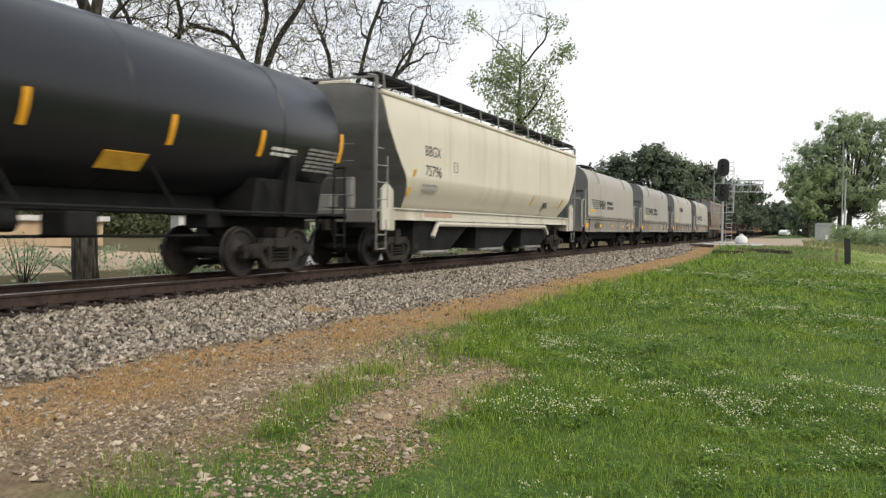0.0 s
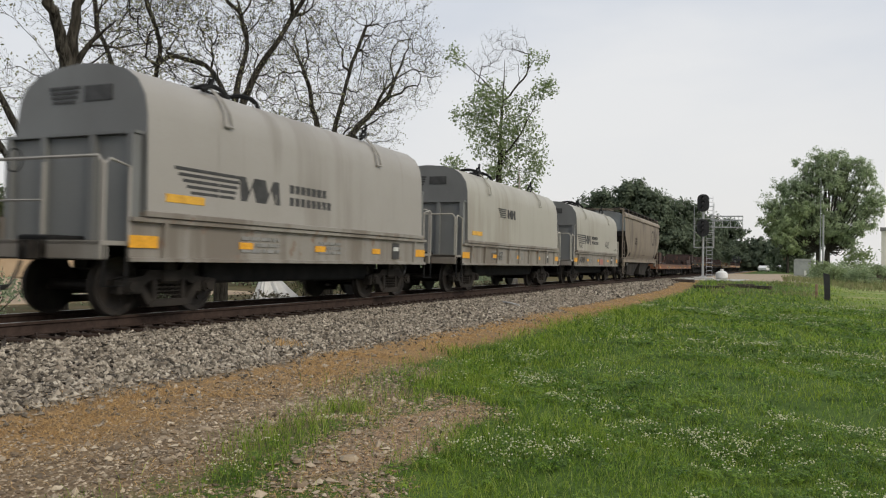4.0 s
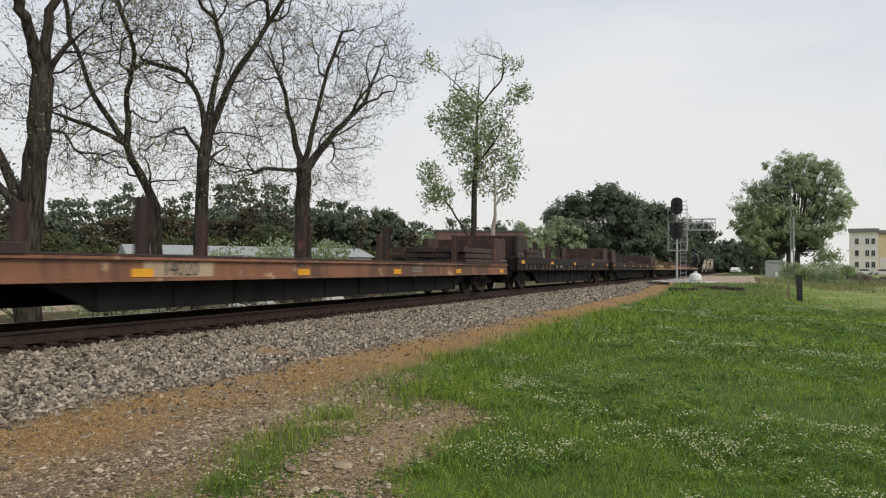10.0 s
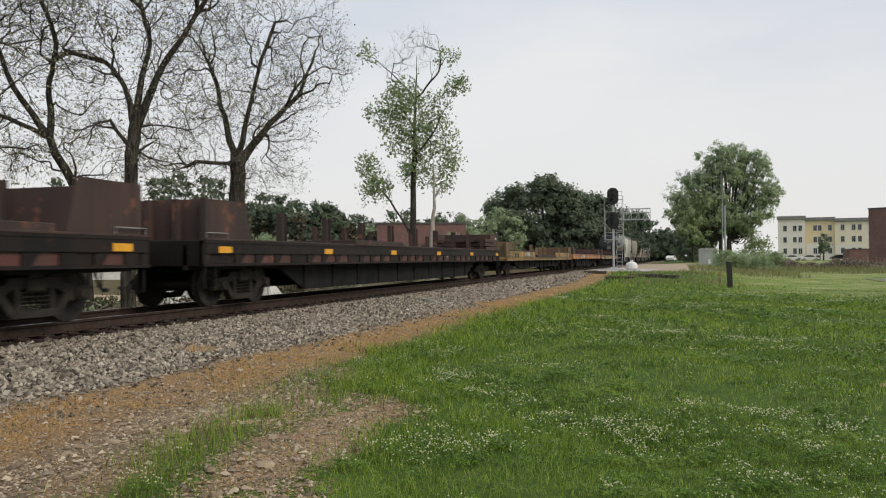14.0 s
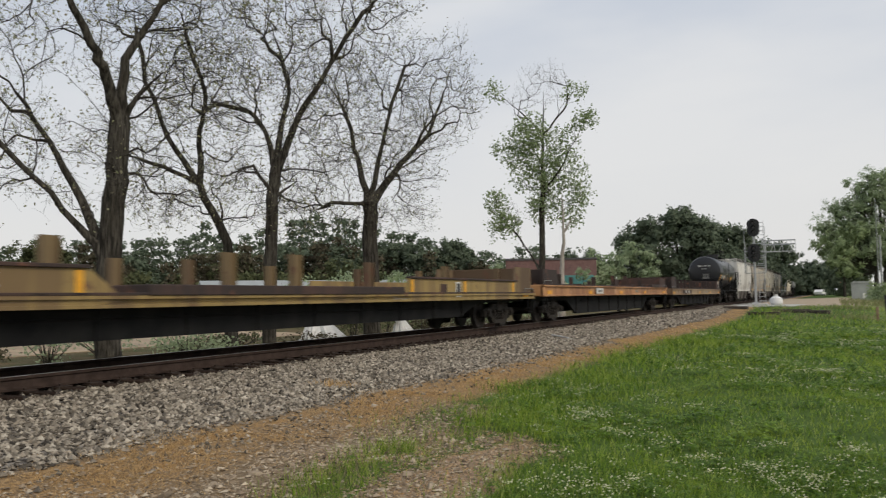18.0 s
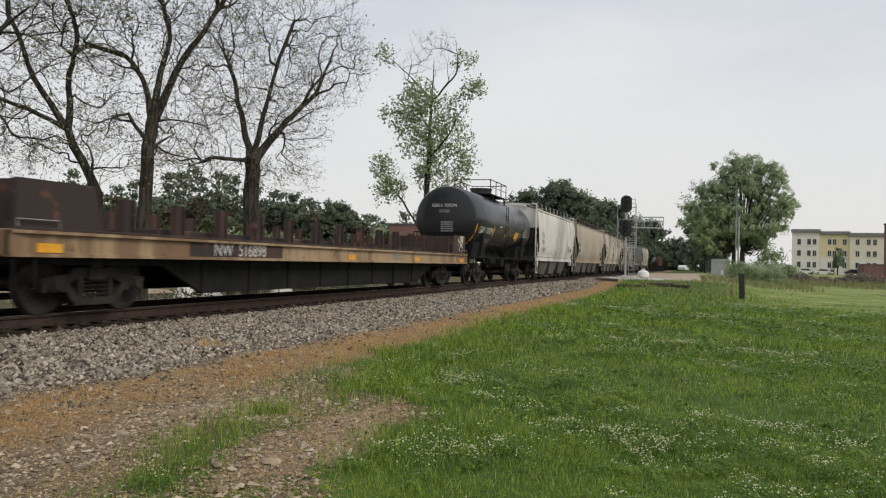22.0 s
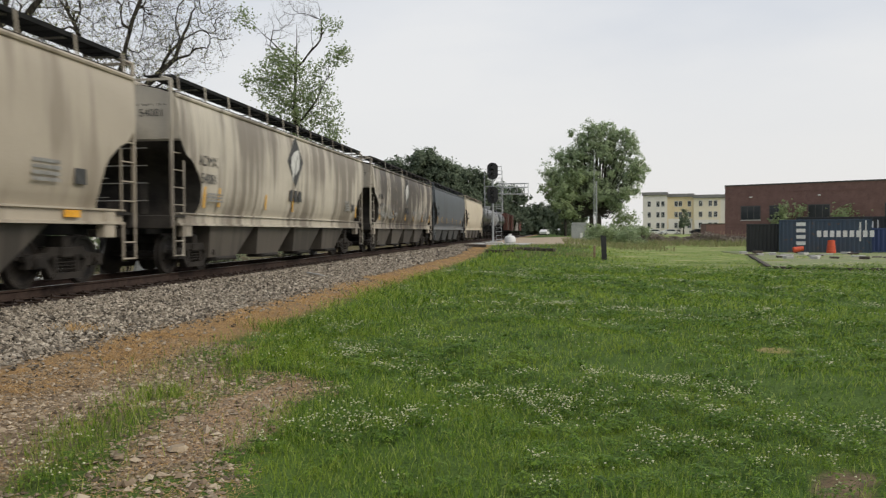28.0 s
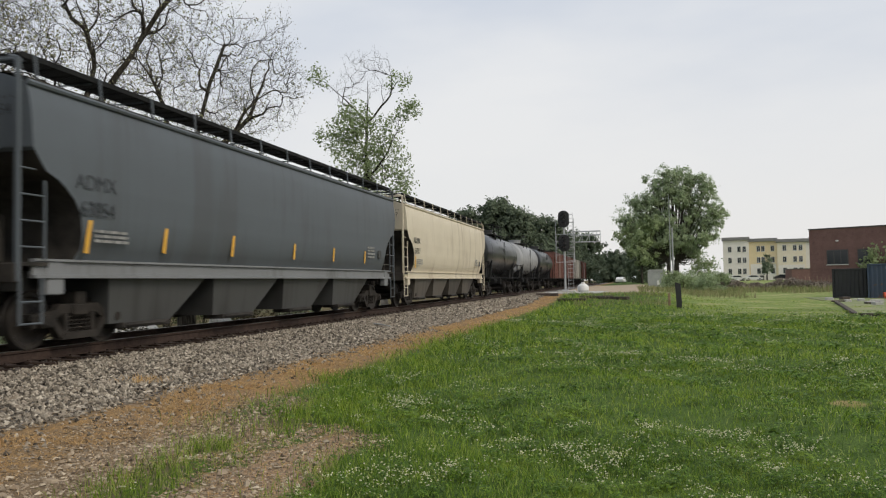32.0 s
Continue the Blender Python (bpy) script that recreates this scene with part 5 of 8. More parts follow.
coil_car(64.4, 77.45, "pale covered coil car with a small emblem", P_COIL3, P_COILSIDE, 13, -1.3, plain=True, tags=(("168767", -2.6),))
coil_car(79.6, 92.1, "pale covered coil car with painted scrawls", P_COIL3, P_COILSIDE, 14, -3.2, tags=(("162769", -4.0),), strip=False)
plate("red_patch", 1.478, 0.8, 0.95, 0.95, 0.3, weathered("faded_red_patch", (0.36, 0.13, 0.11), (0.3, 0.24, 0.2), 0.6, seed=51), CARS[-1][0], "faded red patch on the sill")
for y_, z_, w_, h_, sd in ((-4.5, 1.73, 0.9, 0.26, 71), (2.2, 1.95, 1.2, 0.42, 72), (4.7, 1.68, 1.0, 0.16, 73)):
    scrawl(CARS[-1][0], 1.515, y_, z_, w_, h_, 5, M_BLACKPAINT, sd, "black sprayed scrawl", r=0.02)
car, half = hopper(93.6, 110.1, "dusty tan covered hopper car with curved ends", P_CN, P_CN_SILL, P_DARK, CUT_CURVE, bays=2, bay_mat=P_DARK, trim=P_CN_END, stakes=10, deep=2.6)
mk = Shape()
mk.tube([(0, u, w) for u, w in ((0.40, 0.46), (0.05, 0.52), (-0.38, 0.46), (-0.50, 0.25), (-0.50, -0.30), (-0.36, -0.50), (0.05, -0.54), (0.50, -0.50), (0.63, -0.30), (0.63, 0.36), (0.80, 0.50), (0.98, 0.44), (1.82, -0.46), (1.98, -0.50), (2.07, -0.38), (2.07, 0.44))], 0.10, 6)
mk = mk.mesh("faded_emblem")
mk.transform(Matrix.Diagonal((0.03, 1, 1, 1)))
mk.materials.append(M_CNMARK)
part("faded_emblem", mk, None, car, "faded dark emblem", at=(1.572, 4.3, 3.0))
for sg in (1, -1):
    part("eave_fascia", Shape().prism([(sg * 1.50, 3.99), (sg * 1.60, 4.01), (sg * 1.605, 4.12), (sg * 1.56, 4.24), (sg * 1.45, 4.33), (sg * 1.38, 4.33), (sg * 1.38, 3.99)], "y", -half + 0.12, half - 0.12), P_CN_SILL, car, "pale rounded eave along the roof edge")
    plate("vent_plate", side_x(SECTION, 1.55), sg * 5.76, 1.55, 0.40, 0.26, P_DARK, car, "dark louvred vent plate", lean=0.3)
    plate("journal_tag", 1.44, sg * 6.55, 0.86, 0.18, 0.15, M_GREYMARK, car, "pale square tag under the sill")
part("placard_frame", Shape().beam((0, -0.42, 0.17), (0, 0.42, 0.17), 0.02, 0.025).beam((0, -0.42, -0.17), (0, 0.42, -0.17), 0.02, 0.025), P_DARK, car, "dark card holder", at=(1.50, 0.2, 1.72))
bars("small_writing", 1.575, -half + 4.6, 2.5, 0.9, 0.5, 3, M_CNMARK, car, seed=9)
ST = lambda n, half, h, a=1.6: [(-half + a + (2 * half - 2 * a) * k / (n - 1), h) for k in range(n)]  # noqa: E731
car, half = flat_car(110.95, 137.55, "rusty orange-brown flat car with stakes and bulkheads", P_FLAT1, P_FLAT1, [(-11.5, 1.85), (-7.46, 1.9), (-2.4, 1.93), (1.9, 1.9), (7.3, 1.9), (11.45, 1.92)], load=[(-12.4, -9.6, 1.2, 1.2), (7.7, 11.2, 1.62, 1.2)], seed=31, sill=(0.52, 0.92), tags=(("14020", -6.6),), tag_mats=(M_CREAMPATCH, M_BLACKPAINT))
car, half = flat_car(139.1, 162.6, "dark brown ribbed flat car with heavy bulkheads", P_FLAT2, P_FLAT2, ST(8, 11.7, 2.0, 3.2), load=[(-10.8, -7.4, 1.8, 1.2), (5.0, 9.5, 1.6, 1.25)], seed=32, ribs=True, bulk_h=2.2, sill=(0.69, 1.24))
mark("car_mark", "SH", 0.2, 1.55, -half + 7.2, 0.87, M_WHITE, car, "white stencilled letters")
mark("car_mark", "219", 0.2, 1.55, -half + 8.2, 0.87, M_WHITE, car, "white stencilled number")
car, half = flat_car(164.3, 191.2, "dark brown flat car with rusty stakes and low steel load", P_FLAT2, P_FLAT2, ST(9, 13.4, 1.95, 3.4), load=[(-6.0, -1.5, 1.35, 1.2), (10.1, 12.9, 1.85, 1.2)], seed=33, ribs=True, bulk_h=2.1, sill=(0.69, 1.23))
scrawl(car, 1.47, half - 0.9, 1.65, 0.7, 0.6, 4, M_WHITE, 65, "white sprayed scrawl on the bulkhead", r=0.03)
car, half = flat_car(193.0, 219.5, "olive-yellow flat car with raised side panels at both ends", P_FLAT3, P_FLAT3, [(-10.65, 1.77), (-5.5, 1.7), (-2.0, 1.62), (-0.1, 1.66), (2.6, 1.6), (6.5, 1.62), (10.2, 1.66)], bulk=True, panels=[(-12.4, -4.7, 1.27), (4.3, 11.4, 1.27)], load=[(-4, 4, 0.98, 1.2)], seed=34, bulk_h=1.75, sill=(0.70, 0.88), stake_mat=P_OLIVEPOST, stripes_at=(-8.9, -5.1, 4.45, 7.55, 11.25), no_reflector=(-12.4, 12), belly=0.22)
mark("car_mark", "NW 516882", 0.36, 1.507, -7.2, 1.10, M_WHITE, car, "worn white stencilled car number")
plate("placard", 1.507, 7.1, 1.0, 0.32, 0.42, M_WHITE, car, "white framed placard")
plate("placard_field", 1.515, 7.1, 1.0, 0.22, 0.32, M_BLACKPAINT, car)
car, half = flat_car(220.5, 243.7, "orange-tan flat car with low bulkheads", P_FLAT4, P_FLAT4, [(-9.6, 1.6), (-4.7, 1.57), (-1.3, 1.7), (1.1, 1.72), (4.4, 1.55)], load=[(6.7, 10.4, 1.55, 1.2)], seed=35, bulk_h=1.75, sill=(0.77, 1.18))
plate("placard", 1.55, -4.2, 0.97, 1.15, 0.24, M_WHITE, car, "white placard with dark writing")
bars("placard_writing", 1.558, -4.2, 0.97, 0.6, 0.1, 2, M_BLACKPAINT, car, seed=77)
car, half = flat_car(245.6, 269.2, "faded cream flat car with many rusty stakes", P_FLAT5, P_FLAT5, ST(14, 11.0, 1.75, 1.7), load=[(-8, 8, 1.35, 1.15)], seed=36, bulk_h=1.9, sill=(0.73, 1.13), tags=(("NW  516898", -5.75),), no_reflector=(-8, -4))
scrawl(car, 1.475, half - 1.0, 1.55, 0.6, 0.6, 4, M_WHITE, 66, "white sprayed scrawl on the bulkhead", r=0.025)
plate("paint_patch", 1.448, half - 0.75, 1.75, 0.45, 0.3, M_CREAMPATCH, car, "pale worn paint patch", thick=0.02)
tank_car(270.4, 283.05, "long black tank car with a railed top platform", P_TANK, seed=7, number="GBRX 709294",
         stripes=[(-5.8, 2.1, 0.92), (-2.6, 2.32, 0.5), (-0.1, 2.33, 0.46), (2.75, 2.25, 0.5)], panels=[(2.3, 2.3, 0.8, 0.36)], writing=[(-1.4, 2.6, 0.5, 0.12, 1), (4.4, 2.5, 1.0, 0.5, 5), (-3.4, 1.85, 1.6, 0.3, 2)])


def leaf_emblem(car, y, z):
    """A white leaf in a dark rounded diamond."""
    dia = [(0.0, 0.86), (0.80, 0.05), (0.0, -0.84), (-0.80, -0.02)]
    ob = part("leaf_emblem", Shape().prism(dia, "x", -0.004, 0.003), M_BLACKPAINT, car, "dark diamond emblem with a white leaf", at=(1.578, y, z))
    leaf = [(0.26, 0.50), (0.36, 0.10), (0.26, -0.24), (0.02, -0.44), (-0.16, -0.50), (-0.22, -0.74), (-0.27, -0.72), (-0.26, -0.44), (-0.38, -0.16), (-0.34, 0.14), (-0.12, 0.36)]
    leaf = [(1.25 * u, 0.95 * w) for u, w in leaf]
    part("white_leaf", Shape().prism(leaf, "x", 0.003, 0.008), M_WHITE, ob, "white leaf shape")
    part("leaf_vein", Shape().prism([(-0.16, -0.46), (-0.10, -0.46), (0.06, -0.06), (0.12, 0.26), (0.02, -0.02)], "x", 0.008, 0.011), M_BLACKPAINT, ob)
    ring = Shape().tube([(0, u * 1.03, w * 1.03) for u, w in dia + dia[:2]], 0.022, 4).mesh("emblem_outline")
    ring.transform(Matrix.Diagonal((0.3, 1, 1, 1)))
    for k in range(3):
        part("emblem_bar", Shape().prism([(-0.66 + 0.46 * k, -1.36), (-0.30 + 0.46 * k, -1.36), (-0.36 + 0.46 * k, -0.98), (-0.58 + 0.46 * k, -0.98)], "x", -0.002, 0.006), M_BLACKPAINT, ob, "dark block of company lettering")
    part("emblem_outline", ring, M_GREYMARK, ob, "pale thin outline")


def hopper_marks(car, half, words, number, mat=None, seed=1, emblem=True, stripes=(), z=2.66, size=0.38):
    mat = mat or M_BLACKPAINT
    mark("car_mark", words, size, 1.578, -half + 1.75, z, mat, car, "dark stencilled car mark")
    mark("car_number", number, size, 1.578, -half + 1.8, z - 1.2 * size, mat, car, "dark stencilled car number")
    bars("small_writing", 1.565, -half + 2.2, z - 2.4 * size, 1.0, 0.26, 3, M_GREYMARK, car, seed=seed)
    bars("small_writing", 1.565, half - 3.2, 1.95, 0.8, 0.45, 4, M_GREYMARK, car, seed=seed + 1)
    plate("data_panel", 1.555, half - 2.2, 1.9, 0.36, 0.3, M_BLACKPAINT, car, "black data panel")
    me_ = lettering(words + "\n" + number, 0.26)
    me_.materials.append(M_BLACKPAINT)
    ob = part("end_mark", me_, None, car, "dark stencilled car mark")
    ob.matrix_local = pose(0.85, -half + 0.19, 3.85, 0, 0, -90)
    if emblem:
        leaf_emblem(car, -0.7, 3.25)
    for y, h in stripes:
        plate("reflector_stripe", 1.53, y, 1.62 + 0.3 * h, 0.1, h, M_YELLOW, car, "orange reflective stripe", tilt=-0.2)


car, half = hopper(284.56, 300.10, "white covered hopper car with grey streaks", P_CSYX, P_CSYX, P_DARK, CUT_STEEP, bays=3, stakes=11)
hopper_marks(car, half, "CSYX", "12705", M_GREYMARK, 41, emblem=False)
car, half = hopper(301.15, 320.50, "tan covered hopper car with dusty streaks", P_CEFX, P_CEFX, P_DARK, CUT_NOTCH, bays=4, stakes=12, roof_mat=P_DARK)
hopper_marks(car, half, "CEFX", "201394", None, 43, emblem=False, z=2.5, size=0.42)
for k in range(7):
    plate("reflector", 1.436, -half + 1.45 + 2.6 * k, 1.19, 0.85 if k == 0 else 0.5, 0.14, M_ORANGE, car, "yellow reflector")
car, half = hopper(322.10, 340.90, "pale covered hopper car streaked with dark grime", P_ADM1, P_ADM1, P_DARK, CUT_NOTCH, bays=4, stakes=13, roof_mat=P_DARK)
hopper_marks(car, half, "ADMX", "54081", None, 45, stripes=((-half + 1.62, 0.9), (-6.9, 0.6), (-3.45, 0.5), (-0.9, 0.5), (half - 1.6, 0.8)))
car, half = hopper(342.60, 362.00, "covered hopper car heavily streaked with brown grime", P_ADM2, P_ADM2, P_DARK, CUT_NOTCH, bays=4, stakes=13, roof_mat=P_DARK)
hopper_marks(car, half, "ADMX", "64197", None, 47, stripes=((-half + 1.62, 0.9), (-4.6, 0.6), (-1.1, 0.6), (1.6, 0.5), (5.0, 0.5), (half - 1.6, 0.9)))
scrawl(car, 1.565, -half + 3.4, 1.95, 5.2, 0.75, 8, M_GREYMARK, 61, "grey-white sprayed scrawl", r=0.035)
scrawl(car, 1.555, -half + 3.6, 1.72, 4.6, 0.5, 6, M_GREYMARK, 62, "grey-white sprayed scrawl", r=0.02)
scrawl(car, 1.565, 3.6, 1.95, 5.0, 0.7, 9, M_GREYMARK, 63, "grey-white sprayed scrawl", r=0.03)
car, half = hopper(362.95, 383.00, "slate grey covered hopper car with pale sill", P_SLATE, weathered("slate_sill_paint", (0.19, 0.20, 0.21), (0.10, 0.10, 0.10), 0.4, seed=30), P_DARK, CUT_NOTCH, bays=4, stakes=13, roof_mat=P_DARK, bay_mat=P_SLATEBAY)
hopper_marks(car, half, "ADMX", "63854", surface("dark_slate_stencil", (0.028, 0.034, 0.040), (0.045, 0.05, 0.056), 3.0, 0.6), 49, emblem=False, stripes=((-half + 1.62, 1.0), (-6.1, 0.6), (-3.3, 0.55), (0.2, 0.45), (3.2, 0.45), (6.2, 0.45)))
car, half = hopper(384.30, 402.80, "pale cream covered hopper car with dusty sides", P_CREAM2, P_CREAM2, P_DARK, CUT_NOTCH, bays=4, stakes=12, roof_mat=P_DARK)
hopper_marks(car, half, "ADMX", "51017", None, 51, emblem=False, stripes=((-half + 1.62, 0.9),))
tank_car(404.10, 418.20, "plain black tank car far down the train", P_TANK, seed=15)
tank_car(420.00, 433.00, "grey tank car with a stained shell", P_GREYTANK, seed=17)
tank_car(434.80, 448.00, "plain dark tank car far down the train", P_TANK, seed=19)
for k, (lb_, mt) in enumerate((("red-brown steel box car far down the train", P_BOX), ("red-brown steel box car far down the train", P_BOX), ("pale grey steel box car far down the train", P_COIL2), ("red-brown steel box car far down the train", P_BOX))):
    box_car(448.2 + 17.6 * k, 464.2 + 17.6 * k, lb_, mt, P_DARK)

# ---------------------------------------------------------------- vegetation and surroundings


def soup(name, verts, quads=None, tris=None, sharp=False):
    """A mesh from arrays of vertices and of faces, quickly; sharp: every face flat."""
    me = bpy.data.meshes.new(name)
    nq, ntri = (0 if quads is None else len(quads)), (0 if tris is None else len(tris))
    me.vertices.add(len(verts))
    me.vertices.foreach_set("co", np.asarray(verts, np.float32).ravel())
    loops = np.concatenate([np.asarray(a, np.int32).ravel() for a in (quads, tris) if a is not None])
    me.loops.add(len(loops))
    me.loops.foreach_set("vertex_index", loops)
    me.polygons.add(nq + ntri)
    starts = np.concatenate([np.arange(nq) * 4, nq * 4 + np.arange(ntri) * 3]).astype(np.int32)
    me.polygons.foreach_set("loop_start", starts)
    me.update(calc_edges=True)
    me.validate()
    if sharp:
        me.polygons.foreach_set("use_smooth", [False] * len(me.polygons))
    return me


def island_material(name, stops, rough=0.7, bump=0.0, spec=0.3, through=0.0, patch=None):
    """Colours drawn for each loose piece from a ramp; some light passes through leaves."""
    m, nt, bs = material(name)
    geo = nd(nt, "ShaderNodeNewGeometry")
    ramp = nd(nt, "ShaderNodeValToRGB")
    ramp.color_ramp.elements[0].color = (*stops[0], 1)
    ramp.color_ramp.elements[1].color = (*stops[-1], 1)
    for k, c in enumerate(stops[1:-1]):
        ramp.color_ramp.elements.new((k + 1) / (len(stops) - 1)).color = (*c, 1)
    nt.links.new(geo.outputs["Random Per Island"], ramp.inputs[0])
    f, h = noise_fac(nt, 30.0, 0.3, 0.7)
    dk = mixed(nt, None, ramp.outputs[0], (0, 0, 0))
    dk.node.inputs[0].default_value = 0.2
    col = mixed(nt, f, ramp.outputs[0], dk)
    if patch:
        pf, _ = noise_fac(nt, 0.75, 0.5, 0.72)
        half_ = mixed(nt, None, col, patch)
        half_.node.inputs[0].default_value = 0.6
        col = mixed(nt, pf, col, half_)
    nt.links.new(col, bs.inputs["Base Color"])
    bs.inputs["Roughness"].default_value, bs.inputs["Specular IOR Level"].default_value = rough, spec
    if bump:
        bump_of(nt, bs, h, bump, 0.01)
    if through:
        tl = nd(nt, "ShaderNodeBsdfTranslucent")
        nt.links.new(col, tl.inputs[0])
        mx = nd(nt, "ShaderNodeMixShader", n_0=through)
        nt.links.new(bs.outputs[0], mx.inputs[1])
        nt.links.new(tl.outputs[0], mx.inputs[2])
        nt.links.new(mx.outputs[0], nt.nodes["Material Output"].inputs["Surface"])
    return m


M_BLADE = island_material("fresh_grass_blades", [(0.026, 0.066, 0.006), (0.095, 0.19, 0.014), (0.195, 0.325, 0.027), (0.33, 0.46, 0.055), (0.52, 0.57, 0.17)], 0.5, through=0.45, patch=(0.36, 0.44, 0.05))
M_CLOVER = island_material("clover_leaves", [(0.03, 0.08, 0.007), (0.10, 0.20, 0.018), (0.24, 0.37, 0.045)], 0.5, through=0.35, patch=(0.30, 0.41, 0.05))
M_FLOWER = island_material("white_clover_heads", [(0.56, 0.57, 0.34), (0.76, 0.74, 0.54), (0.42, 0.47, 0.20)], 0.8)
M_STRAW = island_material("dry_orange_grass", [(0.58, 0.35, 0.13), (0.68, 0.47, 0.22), (0.44, 0.27, 0.115), (0.62, 0.46, 0.26)], 0.8, through=0.25)
M_STONE = island_material("crushed_granite_ballast", [(0.030, 0.025, 0.020), (0.17, 0.145, 0.113), (0.36, 0.315, 0.25), (0.08, 0.067, 0.052), (0.52, 0.465, 0.38), (0.22, 0.18, 0.138)], 0.85, 0.4)
M_TRACKSTONE = island_material("dark_track_stones", [(0.025, 0.02, 0.018), (0.06, 0.05, 0.043), (0.10, 0.085, 0.073)], 0.8, 0.4)
M_PEBBLE = island_material("tan_gravel_stones", [(0.15, 0.11, 0.072), (0.32, 0.245, 0.165), (0.09, 0.066, 0.046), (0.56, 0.47, 0.35), (0.24, 0.178, 0.115)], 0.85, 0.4)
M_BARK, nt, bs = material("ridged_grey_bark")
bk1, _ = noise_fac(nt, 1.6, 0.35, 0.65)
bk2, bkh = noise_fac(nt, 3.0, 0.38, 0.62, (5, 5, 0.7), 6.0)
bk = mixed(nt, bk1, (0.062, 0.055, 0.043), (0.10, 0.092, 0.078))
nt.links.new(mixed(nt, bk2, (0.020, 0.018, 0.015), bk), bs.inputs["Base Color"])
bs.inputs["Roughness"].default_value, bs.inputs["Specular IOR Level"].default_value = 0.95, 0.15
bump_of(nt, bs, bkh, 0.9, 0.05)
M_PALEBARK = surface("bleached_dead_wood", (0.30, 0.27, 0.23), (0.42, 0.38, 0.33), 3.0, 0.9, bump=0.4)
M_SPRING = island_material("small_spring_leaves", [(0.22, 0.24, 0.13), (0.32, 0.34, 0.18), (0.26, 0.23, 0.15), (0.38, 0.37, 0.22)], 0.7, through=0.5)
# M_LEAF and M_PINE are paled and greyed: distance haze mixed into the leaf colour
M_LEAF = island_material("fresh_tree_leaves", [(0.30, 0.385, 0.22), (0.40, 0.485, 0.29), (0.49, 0.56, 0.38)], 0.65, through=0.5, spec=0.08)
M_LEAF_PALE = island_material("pale_green_leaves", [(0.24, 0.31, 0.15), (0.31, 0.385, 0.20), (0.39, 0.46, 0.26)], 0.65, through=0.5, spec=0.08)
M_PINE = island_material("dark_evergreen_leaves", [(0.115, 0.15, 0.10), (0.16, 0.20, 0.135), (0.21, 0.255, 0.175)], 0.75, through=0.35, spec=0.08)
M_HEDGE = island_material("grey_brown_hedge_twigs", [(0.19, 0.155, 0.13), (0.28, 0.235, 0.195), (0.22, 0.20, 0.155)], 0.85)
M_BRUSH = island_material("brown_winter_brush", [(0.075, 0.066, 0.045), (0.115, 0.10, 0.068), (0.085, 0.085, 0.05)], 0.85, spec=0.08)
M_OLIVE = island_material("olive_woodland_leaves", [(0.075, 0.09, 0.045), (0.12, 0.135, 0.068), (0.165, 0.18, 0.09)], 0.75, through=0.3, spec=0.08)

grng = np.random.default_rng(11)


def patchy(x, y, s, seed=0.0):
    """A cheap smooth field of clumps between 0 and 1."""
    v = np.sin(x * s + seed) * np.cos(y * s * 1.3 + 1.7 * seed) + np.sin((x + y) * s * 0.63 + 2.1 + seed) + np.sin((x - 1.4 * y) * s * 1.7 + seed * 2) * 0.6
    return np.clip((v + 2.2) / 4.4, 0, 1)


def grassiness(x, y):
    """How likely green grass is to grow at a place, 0 to 1."""
    wig = 0.22 * np.sin(y * 1.9) + 0.15 * np.sin(y * 4.3 + x * 2.0)
    edge = np.interp(y, [2, 5.2, 8.0, 9.3, 12, 20, 29, 50], [-1.9, -2.25, -2.9, -4.1, -4.7, -5.0, -4.7, -4.5])
    g = step(-0.25, 0.25, x - edge - wig) * 0.9 + 0.1 * step(-0.9, 0.2, x - edge - wig)
    strip = np.exp(-(((x - np.interp(y, [4.3, 5.5, 7.3, 8.6], [-3.5, -3.75, -3.9, -3.9])) / 0.36) ** 2)) * step(9.5, 8.6, y) * (0.15 + 0.85 * step(0.35, 0.6, patchy(x, y, 3.1, 2.0)))
    g = np.maximum(g, 0.32 * step(-5.5, -4.5, x) * step(6.8, 9.0, y) * (0.3 + 0.7 * patchy(x, y, 2.4, 5.0)))
    bare = 0.8 * np.exp(-(((x - 2.65) / 0.2) ** 2 + ((y - 11) / 0.2) ** 2) * 1.2) + np.exp(-(((x - 1.5) / 0.28) ** 2 + ((y - 5.2) / 0.28) ** 2))
    return np.clip(np.maximum(g, strip) - bare, 0, 1)


def scatter(n, x0, x1, y0, y1, keep):
    x, y = grng.uniform(x0, x1, n), grng.uniform(y0, y1, n)
    ok = grng.random(n) < keep(x, y)
    return x[ok], y[ok]


def blades(x, y, h, w, lean=0.45, flat=0.0):
    """Bent blades: two faces each."""
    n = len(x)
    z = ground_z(x, y) - 0.01
    a, b = grng.uniform(0, 2 * np.pi, n), grng.uniform(0, 2 * np.pi, n)
    side = np.stack([np.cos(a), np.sin(a), 0 * a], -1) * (w / 2)[:, None]
    bend = np.stack([np.cos(b), np.sin(b), 0 * b], -1) * (h * grng.uniform(0.1, lean, n) * (1 + flat))[:, None]
    up = np.zeros((n, 3))
    up[:, 2] = h
    p = np.stack([x, y, z], -1)
    mid = p + up * 0.6 + bend * 0.35
    tip = p + up * (1 - 0.25 * flat) + bend
    v = np.stack([p - side, p + side, mid + side * 0.8, mid - side * 0.8, tip], 1).reshape(-1, 3)
    o = np.arange(n)[:, None] * 5
    return v, o + np.array([[0, 1, 2, 3]]), o + np.array([[3, 2, 4]])


def joined(groups):
    vs, qs, ts, n = [], [], [], 0
    for v, q, t in groups:
        vs.append(v), qs.append(q + n), ts.append(t + n)
        n += len(v)
